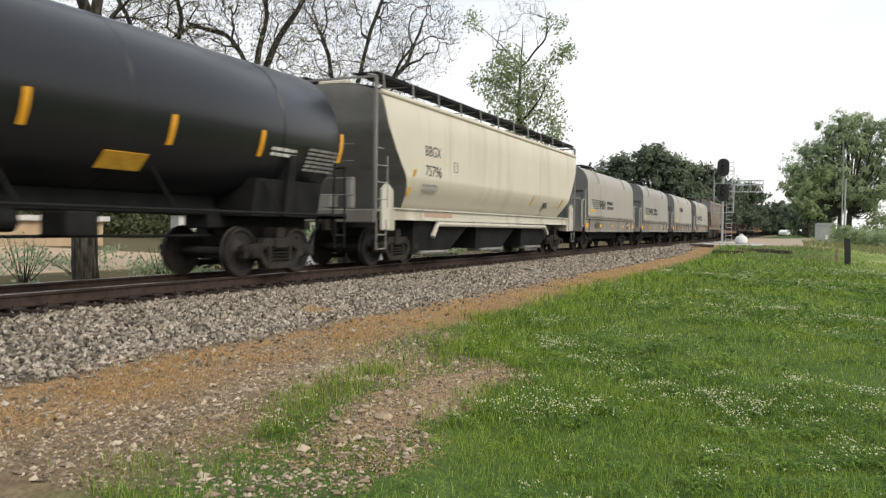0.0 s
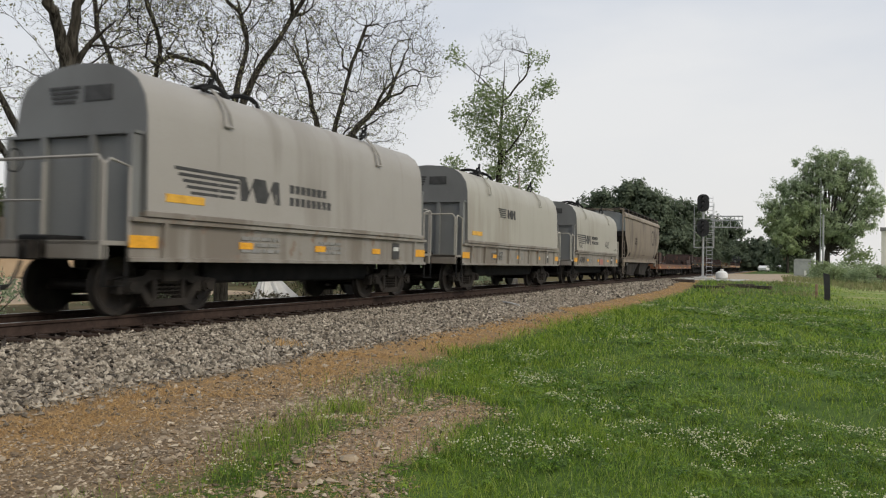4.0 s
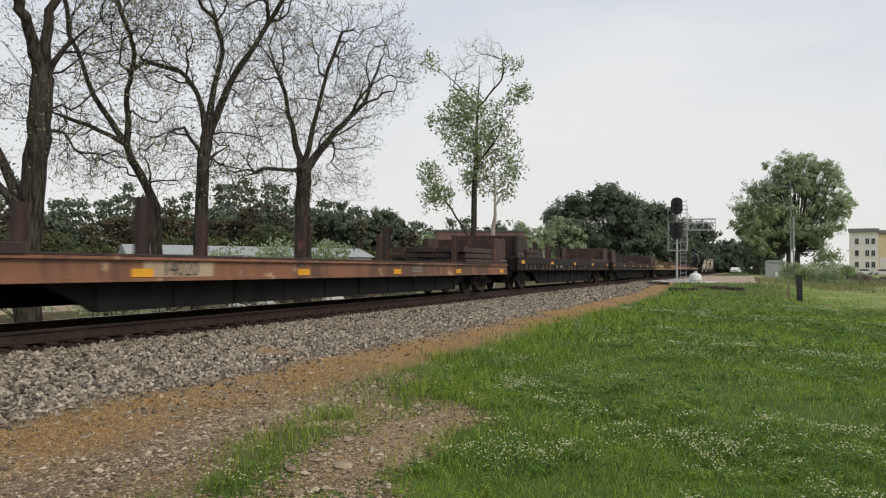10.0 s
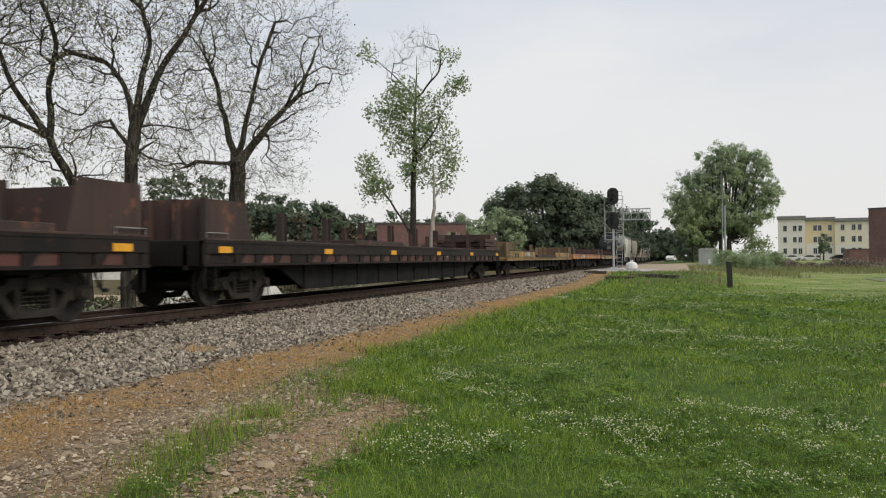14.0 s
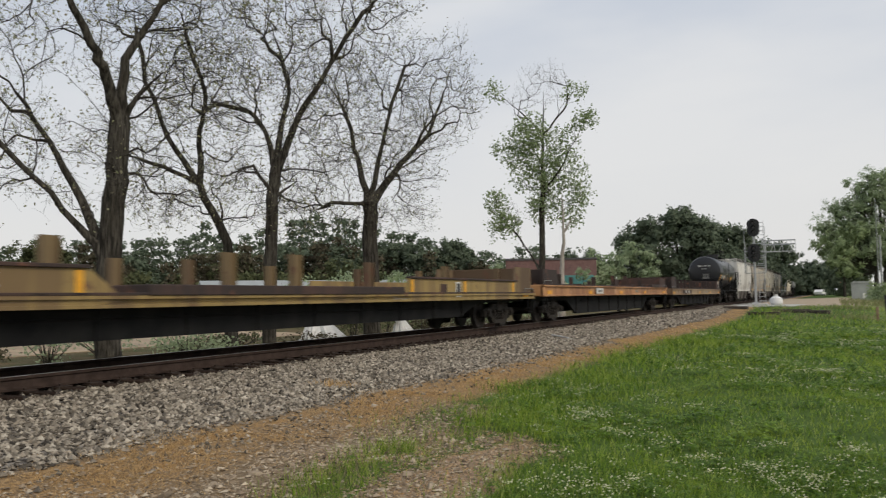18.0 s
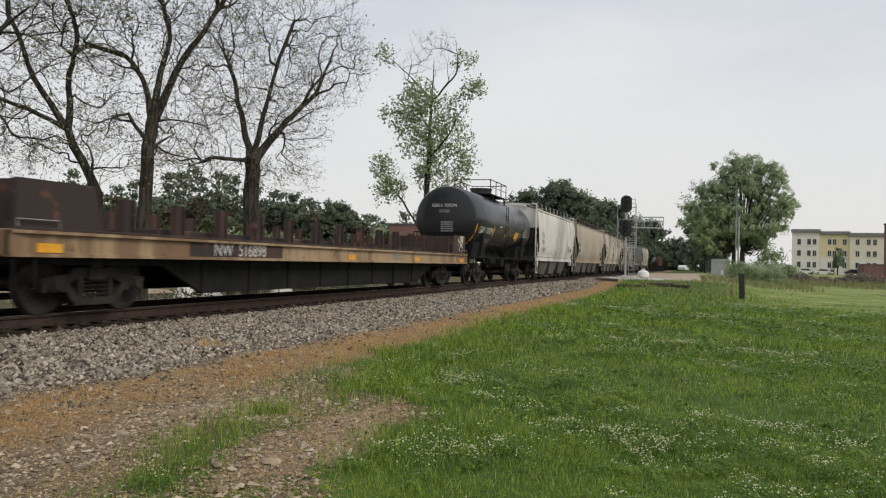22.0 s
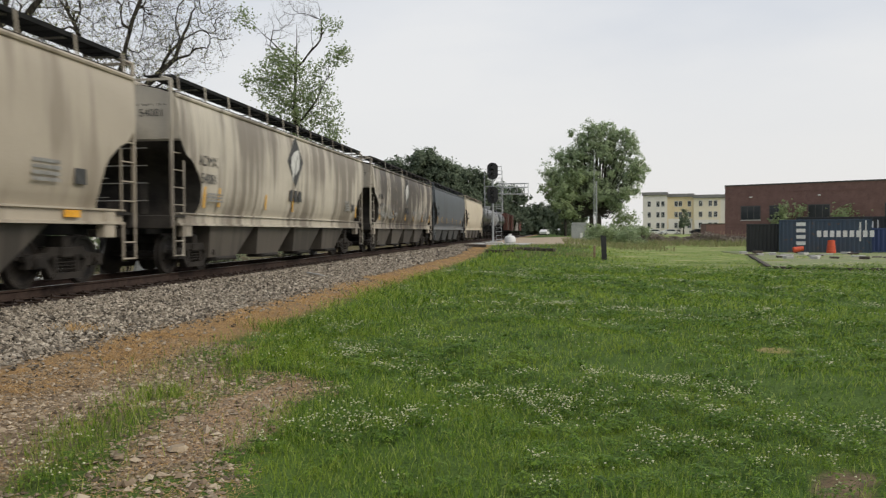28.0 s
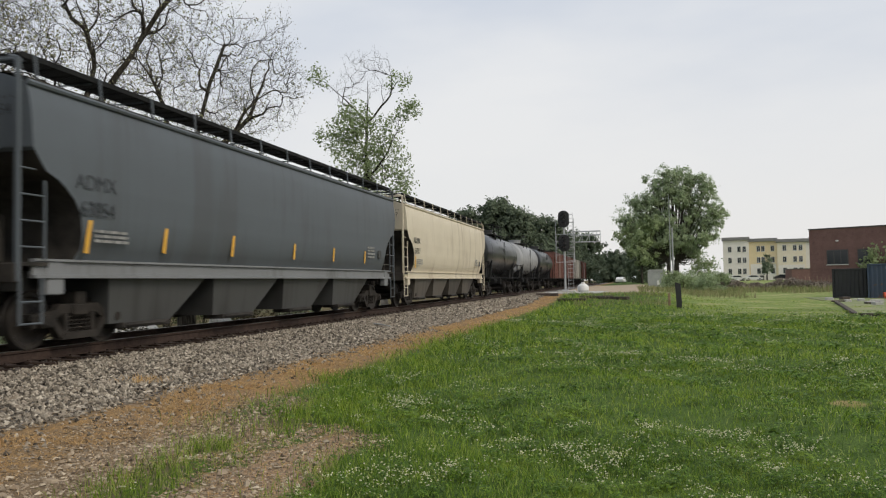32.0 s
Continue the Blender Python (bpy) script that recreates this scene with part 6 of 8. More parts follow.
    return np.concatenate(vs), np.concatenate(qs), np.concatenate(ts)


lots = []
for x0, x1, y0, y1, per, h0, h1, wd in ((-5, 4.5, 3.0, 7.5, 2900, 0.04, 0.12, 0.0042), (-5.5, 8, 7.5, 15, 1000, 0.05, 0.14, 0.0072), (-5.5, 14, 15, 30, 240, 0.07, 0.19, 0.014), (-5, 24, 30, 60, 46, 0.09, 0.21, 0.028)):
    n = int((x1 - x0) * (y1 - y0) * per)
    gx_, gy_ = scatter(n, x0, x1, y0, y1, lambda x, y: grassiness(x, y) * ((0.3 + 0.7 * patchy(x, y, 1.3, 0.5)) * (0.45 + 0.55 * patchy(x, y, 5.3, 7.0))))
    tall = 0.7 + 0.9 * patchy(gx_, gy_, 0.7, 4.0) ** 2 + 0.9 * step(-2.3, -3.4, gx_)
    mow = 1 - 0.75 * step(29, 41, gy_ + 9 * (patchy(gx_, gy_, 0.21, 3.0) - 0.5)) * step(2.0, 6.5, gx_)
    lots.append(blades(gx_, gy_, grng.uniform(h0, h1, len(gx_)) * tall * mow * 0.85, np.full(len(gx_), wd), 1.0 if y1 < 16 else 1.7))
v, q, t = joined(lots)
me = soup("grass", v, q, t)
me.materials.append(M_BLADE)
tagged(new("grass", me), "lush green spring grass of uneven height", "grass", kind="stuff")


CLOVER_AT = []


def clover_field(per, leaves, x0, x1, y0, y1, size, dome):
    """Cushions of clover: leaves laid over small domes."""
    n = int((x1 - x0) * (y1 - y0) * per)
    x, y = scatter(n, x0, x1, y0, y1, lambda x, y: grassiness(x, y) * (0.12 + 0.88 * step(0.34, 0.6, patchy(x, y, 1.1, 1.0))))
    r = grng.uniform(0.55, 1.3, len(x)) * dome
    CLOVER_AT.append(np.stack([x, y, r], -1))
    x, y, r = (np.repeat(a_, leaves) for a_ in (x, y, r))
    n = len(x)
    f, a = np.sqrt(grng.random(n)), grng.uniform(0, 2 * np.pi, n)
    dx, dy = np.cos(a) * f, np.sin(a) * f
    px, py = x + dx * r, y + dy * r
    pz = ground_z(px, py) + 0.03 + r * 0.75 * np.sqrt(1 - f * f * 0.95) + grng.uniform(-0.012, 0.012, n)
    vs = []
    a0 = grng.uniform(0, 2 * np.pi, n)
    sz = size * grng.uniform(0.7, 1.25, n)
    for k in range(3):
        a = a0 + k * 2.09
        d = np.stack([np.cos(a), np.sin(a), -0.7 * (dx * np.cos(a) + dy * np.sin(a)) * f + grng.uniform(-0.2, 0.2, n)], -1) * sz[:, None]
        e = np.stack([-np.sin(a), np.cos(a), -0.7 * (-dx * np.sin(a) + dy * np.cos(a)) * f], -1) * sz[:, None] * 0.5
        p = np.stack([px, py, pz], -1)
        vs.append(np.stack([p, p + d * 0.6 + e, p + d * 1.1, p + d * 0.6 - e], 1).reshape(-1, 3))
    v_ = np.concatenate(vs)
    return v_, np.arange(len(v_)).reshape(-1, 4)


cv, cf, base = [], [], 0
for a_ in ((42, 24, -4, 4.6, 3.2, 8.5, 0.0145, 0.075), (17, 20, -4.6, 8, 8.5, 17, 0.025, 0.115), (5.5, 14, -4.6, 13, 17, 34, 0.05, 0.18)):
    v_, f_ = clover_field(*a_)
    cv.append(v_), cf.append(f_ + base)
    base += len(v_)
me = soup("clover", np.concatenate(cv), np.concatenate(cf))
me.materials.append(M_CLOVER)
tagged(new("clover", me), "dark green clover leaves in the lawn", "clover", kind="stuff")


def lumps(x, y, z, size, squash=0.7, rough=0.3):
    """Small uneven eight-sided lumps: stones, flower heads."""
    n = len(x)
    o = np.array([[1, 0, 0], [-1, 0, 0], [0, 1, 0], [0, -1, 0], [0, 0, 1], [0, 0, -1]], float)
    a = grng.uniform(0, 2 * np.pi, n)
    rot = np.stack([np.stack([np.cos(a), -np.sin(a), 0 * a], -1), np.stack([np.sin(a), np.cos(a), 0 * a], -1), np.stack([0 * a, 0 * a, 0 * a + 1], -1)], 1)
    k = o[None] * (1 + grng.uniform(-rough, rough, (n, 6, 1))) + grng.uniform(-rough, rough, (n, 6, 3))
    k[..., 2] *= squash
    k[..., 0] *= grng.uniform(0.8, 1.5, (n, 1))
    k = np.einsum("nij,nkj->nki", rot, k) * size[:, None, None]
    v_ = (np.stack([x, y, z], -1)[:, None] + k).reshape(-1, 3)
    f_ = np.array([[0, 2, 4], [2, 1, 4], [1, 3, 4], [3, 0, 4], [2, 0, 5], [1, 2, 5], [3, 1, 5], [0, 3, 5]])
    return v_, (np.arange(n)[:, None, None] * 6 + f_[None]).reshape(-1, 3)


ca = np.concatenate(CLOVER_AT)
chance = step(0.34, 0.85, patchy(ca[:, 0], ca[:, 1], 1.1, 1.0)) * (0.12 + 0.75 * step(0.45, 0.72, patchy(ca[:, 0] + 0.35 * np.sin(2.3 * ca[:, 1]), ca[:, 1], 5.1, 3.0))) + np.exp(-((ca[:, 0] + 2.2) / 0.5) ** 2 - ((ca[:, 1] - 6.5) / 0.8) ** 2)
ca = ca[grng.random(len(ca)) < np.clip(chance, 0.13, 1)]
ca = np.repeat(ca, 13, 0)
ca = ca[grng.random(len(ca)) < 0.85]
fx, fy = ca[:, 0] + grng.normal(0, 0.95, len(ca)) * ca[:, 2], ca[:, 1] + grng.normal(0, 0.95, len(ca)) * ca[:, 2]
v, t = lumps(fx, fy, ground_z(fx, fy) + 0.05 + ca[:, 2] * 0.7 + grng.uniform(0.0, 0.04, len(fx)), grng.uniform(0.0038, 0.0072, len(fx)) * (1 + 0.045 * fy), 0.85, 0.2)
me = soup("clover_flowers", v, None, t)
me.materials.append(M_FLOWER)
tagged(new("clover_flowers", me), "scattered white clover flower heads", "clover flowers", kind="stuff")

lots = []
for y0, y1, per, wd in ((2.6, 12, 2600, 0.0055), (12, 28, 1100, 0.010), (28, 62, 150, 0.028)):
    n = int(2.6 * (y1 - y0) * per)
    sx, sy = scatter(n, -6.9, -4.3, y0, y1, lambda x, y: np.exp(-(((x + 5.65 + 0.15 * np.sin(y * 1.3)) / 0.55) ** 2)) * (0.12 + 0.88 * step(0.25, 0.7, patchy(x, y, 2.6, 6.0))))
    lots.append(blades(sx, sy, grng.uniform(0.02, 0.075, len(sx)), np.full(len(sx), wd), 2.0, 1.1))
sx, sy = scatter(26000, -5.4, -3.6, 4.5, 14, lambda x, y: 0.4 * patchy(x, y, 2.9, 8.0) * (1 - grassiness(x, y)))
lots.append(blades(sx, sy, grng.uniform(0.02, 0.05, len(sx)), np.full(len(sx), 0.005), 1.8, 1.2))
sx, sy = scatter(16000, -4.2, -2.1, 4.0, 9.0, lambda x, y: (1 - grassiness(x, y)) * 0.9)
lots.append(blades(sx, sy, grng.uniform(0.012, 0.035, len(sx)), np.full(len(sx), 0.007), 2.5, 2.0))
v, q, t = joined(lots)
me = soup("dry_grass", v, q, t)
me.materials.append(M_STRAW)
tagged(new("dry_grass", me), "band of dead orange grass beside the ballast", "dry grass", kind="stuff")

# ballast and loose gravel
bx, by, bsz = [], [], []
for x0, x1, y0, y1, per, s0, s1 in ((-9.7, -6.25, 2.6, 17, 470, 0.015, 0.04), (-9.7, -6.25, 17, 34, 200, 0.024, 0.05), (-9.7, -6.2, 34, 62, 50, 0.045, 0.08)):
    n = int((x1 - x0) * (y1 - y0) * per)
    a, b = scatter(n, x0, x1, y0, y1, lambda x, y: step(-6.1, -6.6, x + 0.18 * np.sin(y * 2.1)) * 0.97 + 0.03)
    bx.append(a), by.append(b), bsz.append(grng.uniform(s0, s1, len(a)))
a, b = scatter(3200, -6.4, -5.2, 3, 24, lambda x, y: np.exp((-6.2 - x) / 0.35) * 0.9)
bx.append(a), by.append(b), bsz.append(grng.uniform(0.015, 0.035, len(a)))
bx, by, bsz = np.concatenate(bx), np.concatenate(by), np.concatenate(bsz)
v, t = lumps(bx, by, ground_z(bx, by) + bsz * 0.35, bsz * 0.95, 0.85, 0.4)
me = soup("ballast", v, None, t, True)
me.materials.append(M_STONE)
tagged(new("ballast", me), "grey crushed-stone ballast along the track", "ballast", kind="stuff")

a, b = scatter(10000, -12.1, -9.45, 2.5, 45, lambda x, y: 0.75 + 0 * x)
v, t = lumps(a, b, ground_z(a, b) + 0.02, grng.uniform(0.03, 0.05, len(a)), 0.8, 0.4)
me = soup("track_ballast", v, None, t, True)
me.materials.append(M_TRACKSTONE)
tagged(new("track_ballast", me), "dark ballast between the ties", "ballast", kind="stuff")

px_, py_ = scatter(92000, -5.9, -2.2, 3.0, 10.5, lambda x, y: (1 - grassiness(x, y)) * (0.3 + 0.6 * patchy(x, y, 2.2, 9.0) ** 2) * (0.6 + 0.4 * step(-3.4, -4.0, x)) * (1 - 0.6 * step(-4.9, -5.4, x)))
ps_ = grng.uniform(0.006, 0.018, len(px_)) * (1 + (grng.random(len(px_)) > 0.93) * grng.uniform(0.5, 1.8, len(px_)))
v, t = lumps(px_, py_, ground_z(px_, py_) + ps_ * 0.25, ps_ * 0.9, 0.62, 0.38)
me = soup("gravel", v, None, t, True)
me.materials.append(M_PEBBLE)
tagged(new("gravel", me), "pinkish gravel and stones on bare soil", "gravel", kind="stuff")
strng = random.Random(31)
LOOSE = [(-2.9, 5.2, 0.07), (-4.4, 7.0, 0.045), (-3.3, 6.0, 0.05), (-4.6, 6.1, 0.05), (-4.0, 5.4, 0.05), (-3.55, 7.7, 0.04)]
LOOSE += [(strng.uniform(-4.9, -4.2), strng.uniform(4.6, 7.6), strng.uniform(0.025, 0.05)) for _ in range(22)]
LOOSE += [(strng.uniform(-3.3, -2.65), strng.uniform(4.7, 7.6), strng.uniform(0.02, 0.045)) for _ in range(16)]
for k, (x, y, s_) in enumerate(LOOSE):
    rr = random.Random(k)
    sh = Shape()
    ico = [(math.cos(a) * math.cos(e), math.sin(a) * math.cos(e), math.sin(e)) for e in (-0.8, 0.0, 0.8) for a in np.linspace(0, 2 * math.pi, 8, endpoint=False)]
    ico = [tuple(c * s_ * rr.uniform(0.75, 1.2) for c in p) for p in ico]
    sh.loft([ico[0:8], ico[8:16], ico[16:24]])
    ob = part("stone", sh, M_PEBBLE, None)
    ob.location, ob.scale, ob.rotation_euler = (x, y, float(ground_z(x, y)) + 0.2 * s_), (1.3, 0.9, 0.55), (rr.uniform(-0.15, 0.15), rr.uniform(-0.15, 0.15), rr.uniform(0, 3.1))
    tagged(ob, "pale fist-sized stone on bare soil", "stone", "loose stones")

# ---------------------------------------------------------------- trees


def tubes(segs, n=5):
    """Tapered bars from rows of p0, p1, r0, r1."""
    p0, p1, r0, r1 = (np.array([s[k] for s in segs], float) for k in range(4))
    d = p1 - p0
    d /= np.linalg.norm(d, axis=1, keepdims=True) + 1e-9
    if n > 8:
        p0, p1 = p0 - d * r0[:, None] * 0.35, p1 + d * r1[:, None] * 0.35
    ref = np.where(np.abs(d[:, 2:3]) < 0.9, np.array([[0, 0, 1.0]]), np.array([[1.0, 0, 0]]))
    a = np.cross(d, ref)
    a /= np.linalg.norm(a, axis=1, keepdims=True)
    b = np.cross(d, a)
    th = 2 * np.pi * np.arange(n) / n
    ring = a[:, None] * np.cos(th)[None, :, None] + b[:, None] * np.sin(th)[None, :, None]
    v_ = np.concatenate([p0[:, None] + ring * r0[:, None, None], p1[:, None] + ring * r1[:, None, None]], 1).reshape(-1, 3)
    k = np.arange(n)
    f_ = np.stack([k, (k + 1) % n, n + (k + 1) % n, n + k], -1)
    return v_, (np.arange(len(segs))[:, None, None] * 2 * n + f_[None]).reshape(-1, 4)


def leaf_cards(c, size, rng, out=None):
    """Small leaf faces about the points c, turned at random or roughly to face outwards."""
    n = len(c)
    d, e = rng.normal(size=(n, 3)), rng.normal(size=(n, 3))
    if out is not None:
        o = out / (np.linalg.norm(out, axis=1, keepdims=True) + 1e-9) + rng.normal(0, 0.38, (n, 3))
        o /= np.linalg.norm(o, axis=1, keepdims=True)
        d -= o * (d * o).sum(1, keepdims=True)
        e = np.cross(o, d)
    d /= np.linalg.norm(d, axis=1, keepdims=True)
    e -= d * (e * d).sum(1, keepdims=True)
    e /= np.linalg.norm(e, axis=1, keepdims=True)
    s = (size * rng.uniform(0.6, 1.3, n))[:, None]
    d, e = d * s, e * s * 0.55
    v_ = np.stack([c - d, c + e, c + d, c - e], 1).reshape(-1, 3)
    return v_, np.arange(n * 4).reshape(-1, 4)


def grow(pts, parents, open_from, targets, rng):
    """Grows branches from a skeleton to every target, each from the node that points at it best."""
    cap = len(pts) + 14 * len(targets)
    P, D, par = np.zeros((cap, 3)), np.zeros((cap, 3)), [-1] * cap
    n = len(pts)
    P[:n] = pts
    for k in range(n):
        par[k] = parents[k]
        d = P[k] - P[parents[k]] if parents[k] >= 0 else np.array([0, 0, 1.0])
        D[k] = d / (np.linalg.norm(d) + 1e-9)
    ok = np.zeros(cap, bool)
    ok[open_from] = True
    base = P[open_from]
    near = [np.min(((base - t) ** 2).sum(1)) for t in targets]
    tips = []
    for t in targets[np.argsort(near)]:
        v = t - P[:n]
        d = np.sqrt((v * v).sum(1)) + 1e-6
        cost = d * (1.75 - 0.95 * (v * D[:n]).sum(1) / d)
        cost[~ok[:n]] = 1e9
        i = int(np.argmin(cost))
        m = min(12, max(2, int(d[i] / 0.3)))
        p0, p1 = P[i].copy(), P[i] + D[i] * d[i] * 0.4
        last = i
        for k in range(1, m + 1):
            f = k / m
            q = p0 * (1 - f) ** 2 + p1 * 2 * f * (1 - f) + t * f * f + rng.normal(0, 0.022, 3) * (k < m)
            P[n], par[n], ok[n] = q, last, True
            dd = q - P[last]
            D[n] = dd / (np.linalg.norm(dd) + 1e-9)
            last = n
            n += 1
        tips.append(last)
    return P[:n], D[:n], par[:n], tips


def bare_tree(x, y, limbs, blobs, seed, label, count, leafy=1.0, leaf=0.055, mat=None, mat_leaf=None, leaf_blobs=None, per_tip=1, spread=0.1, low=3.0, twigs=2, group="bare trees behind the track"):
    """A spreading tree in early leaf. limbs: (start radius, end radius, points of sideways and upward metres);
    blobs: (sideways, height, half width, half height) ovals that the fine branches fill."""
    rng, nr = random.Random(seed), np.random.default_rng(seed)
    base_z = float(ground_z(x, y))
    far = math.hypot(x, y)
    side, away = np.array([y, -x, 0]) / far, np.array([x, y, 0]) / far
    tree = thing("tree", label, "tree", at=(x, y, base_z), group=group)
    pts, par, rad, at, drift = [], [], [], {}, {}
    for r0, r1, line in limbs:
        w0, slope = drift.get(line[0], 0.0), (rng.uniform(-0.45, 0.45) if drift else 0.0)
        fine, run = [], 0.0
        for (ua, ha), (ub, hb) in zip(line, line[1:]):
            fine += [(ua + (ub - ua) * k / 4, ha + (hb - ha) * k / 4) for k in range(4)]
        fine.append(line[-1])
        total = sum(math.dist(a, b) for a, b in zip(fine, fine[1:]))
        last = at.get(line[0], -1)
        if last < 0 and pts:
            last = int(np.argmin([math.dist(q[3], line[0]) for q in rad]))
            w0 = rad[last][1]
        for k, (u, h) in enumerate(fine):
            if k:
                run += math.dist(fine[k - 1], (u, h))
            if k == 0 and last >= 0:
                continue
            w = w0 + slope * run
            pts.append(side * u + away * w + np.array([rng.gauss(0, 0.03), rng.gauss(0, 0.03), h - base_z]))
            par.append(last)
            end = r1 if r1 >= 0.15 else 0.018
            rad.append((r0 + (end - r0) * (run / total) ** 0.8, w, h, (u, h)))
            last = len(pts) - 1
            at[(u, h)], drift[(u, h)] = last, w
    size = np.array([b[2] * b[2] * b[3] for b in blobs]) ** 0.8
    pick = nr.choice(len(blobs), count, p=size / size.sum())
    bb = np.array(blobs)[pick]
    v = nr.normal(size=(count, 3))
    v = v / np.linalg.norm(v, axis=1, keepdims=True) * nr.uniform(0.02, 1, (count, 1)) ** 0.42
    T_ = side * (bb[:, :1] + v[:, :1] * bb[:, 2:3]) + away * v[:, 1:2] * bb[:, 2:3] * 0.8 + np.array([0, 0, 1.0]) * (bb[:, 1:2] - base_z + v[:, 2:3] * bb[:, 3:4])
    open_from = [k for k, q in enumerate(rad) if q[2] > low]
    P, D, par, tips = grow(np.array(pts), par, open_from, T_, nr)
    cnt = np.zeros(len(P))
    cnt[tips] = 1
    for k in range(len(P) - 1, 0, -1):
        if par[k] >= 0:
            cnt[par[k]] += cnt[k]
    R = 0.0044 * np.maximum(cnt, 1) ** 0.57
    R[:len(rad)] = np.maximum([q[0] for q in rad], np.minimum(R[:len(rad)], 0.075))
    for k in range(len(rad), len(P)):
        R[k] = min(R[k], R[par[k]] * 0.92)
    segs = [(P[par[k]], P[k], R[par[k]] if par[k] < len(rad) and k < len(rad) else min(R[par[k]], R[k] * 1.15), R[k]) for k in range(1, len(P)) if par[k] >= 0]
    ends = []
    for k in range(len(rad), len(P)):
        for _ in range(twigs if cnt[k] < 6 else 1):
            d = D[k] * 0.9 + nr.normal(0, 0.45, 3) + np.array([0, 0, 0.3])
            q = P[k] + d / np.linalg.norm(d) * nr.uniform(0.15, 0.5)
            segs.append((P[k], q, 0.0036, 0.0022))
            ends.append(q)
    thick = [s for s in segs if s[2] > 0.05]
    thin = [s for s in segs if s[2] <= 0.05]
    v_, q_ = tubes(thick, 10)
    me_ = soup("trunk", v_, q_)
    me_.polygons.foreach_set("use_smooth", [True] * len(me_.polygons))
    part("trunk", me_, mat or M_BARK, tree, "rough trunk and limbs")
    v_, q_ = tubes(thin, 3)
    tagged(part("twig_mass", soup("twig_mass", v_, q_), mat or M_BARK, tree), kind="stuff")
    tp = np.array(ends)
    if leafy > 0:
        if leaf_blobs:
            lb = np.array(leaf_blobs)
            rel = np.stack([tp @ side, tp[:, 2] + base_z], -1)
            inside = (((rel[:, None, 0] - lb[None, :, 0]) / lb[None, :, 2]) ** 2 + ((rel[:, None, 1] - lb[None, :, 1]) / lb[None, :, 2]) ** 2).min(1) < 1
            tp = tp[inside]
        tp = tp[nr.random(len(tp)) < leafy]
        tp = np.repeat(tp, per_tip, 0)
        tp = tp + nr.normal(0, spread, tp.shape)
        v_, q_ = leaf_cards(tp, leaf, nr)
        tagged(part("leaves", soup("leaves", v_, q_), mat_leaf or M_SPRING, tree, "sparse young leaves"), kind="stuff")
    return tree


def T(*p):
    return tuple(p)


bare_tree(-18.26, 15.70, [
    (0.36, 0.29, (T(0.0, -0.4), T(0.0, 2.7), T(0.14, 5.0), T(0.21, 6.6))),
    (0.20, 0.09, (T(0.21, 6.6), T(-0.15, 7.9), T(-0.52, 8.6), T(-1.32, 10.3), T(-1.7, 12.2))),
    (0.19, 0.08, (T(0.21, 6.6), T(0.39, 8.5), T(1.29, 10.2), T(1.9, 12.0))),
    (0.15, 0.06, (T(0.0, 2.7), T(-1.53, 4.6), T(-2.93, 6.1))),
    (0.18, 0.07, (T(0.0, 2.7), T(-0.94, 4.95), T(-1.94, 6.7), T(-2.78, 8.1), T(-3.6, 8.7))),
    (0.13, 0.09, (T(0.21, 6.6), T(0.76, 7.5), T(1.33, 8.1)))],
    [(-3.4, 8.6, 2.6, 2.4), (-3.6, 5.9, 2.2, 1.5), (-1.2, 11.4, 2.8, 3.0), (2.0, 11.2, 2.8, 3.2), (1.8, 7.6, 1.7, 1.4), (0.2, 13.2, 2.8, 2.0), (-1.2, 5.4, 2.4, 1.7), (1.7, 5.0, 1.9, 1.5), (-4.0, 3.9, 1.6, 1.0)], 1, "large bare tree with grey bark and young leaves", 1900, 0.9, 0.05, low=2.6)
bare_tree(-19.29, 21.76, [
    (0.27, 0.11, (T(0.1, -0.5), T(0.0, 3.6), T(-1.03, 5.7), T(-2.07, 7.3), T(-2.8, 9.3), T(-3.15, 11.2))),
    (0.13, 0.05, (T(-1.03, 5.7), T(-1.0, 7.5), T(-0.78, 8.8), T(-1.61, 11.2))),
    (0.10, 0.04, (T(-1.03, 5.7), T(-2.09, 6.2), T(-3.12, 6.5)))],
    [(-3.0, 10.6, 2.4, 3.0), (-0.9, 10.3, 2.0, 3.0), (-3.2, 7.0, 2.0, 1.5), (0.3, 7.2, 1.6, 1.4), (0.6, 5.2, 1.7, 1.3), (-2.2, 4.9, 1.7, 1.0)], 2, "leaning bare tree with grey bark", 1300, 0.9, 0.05)
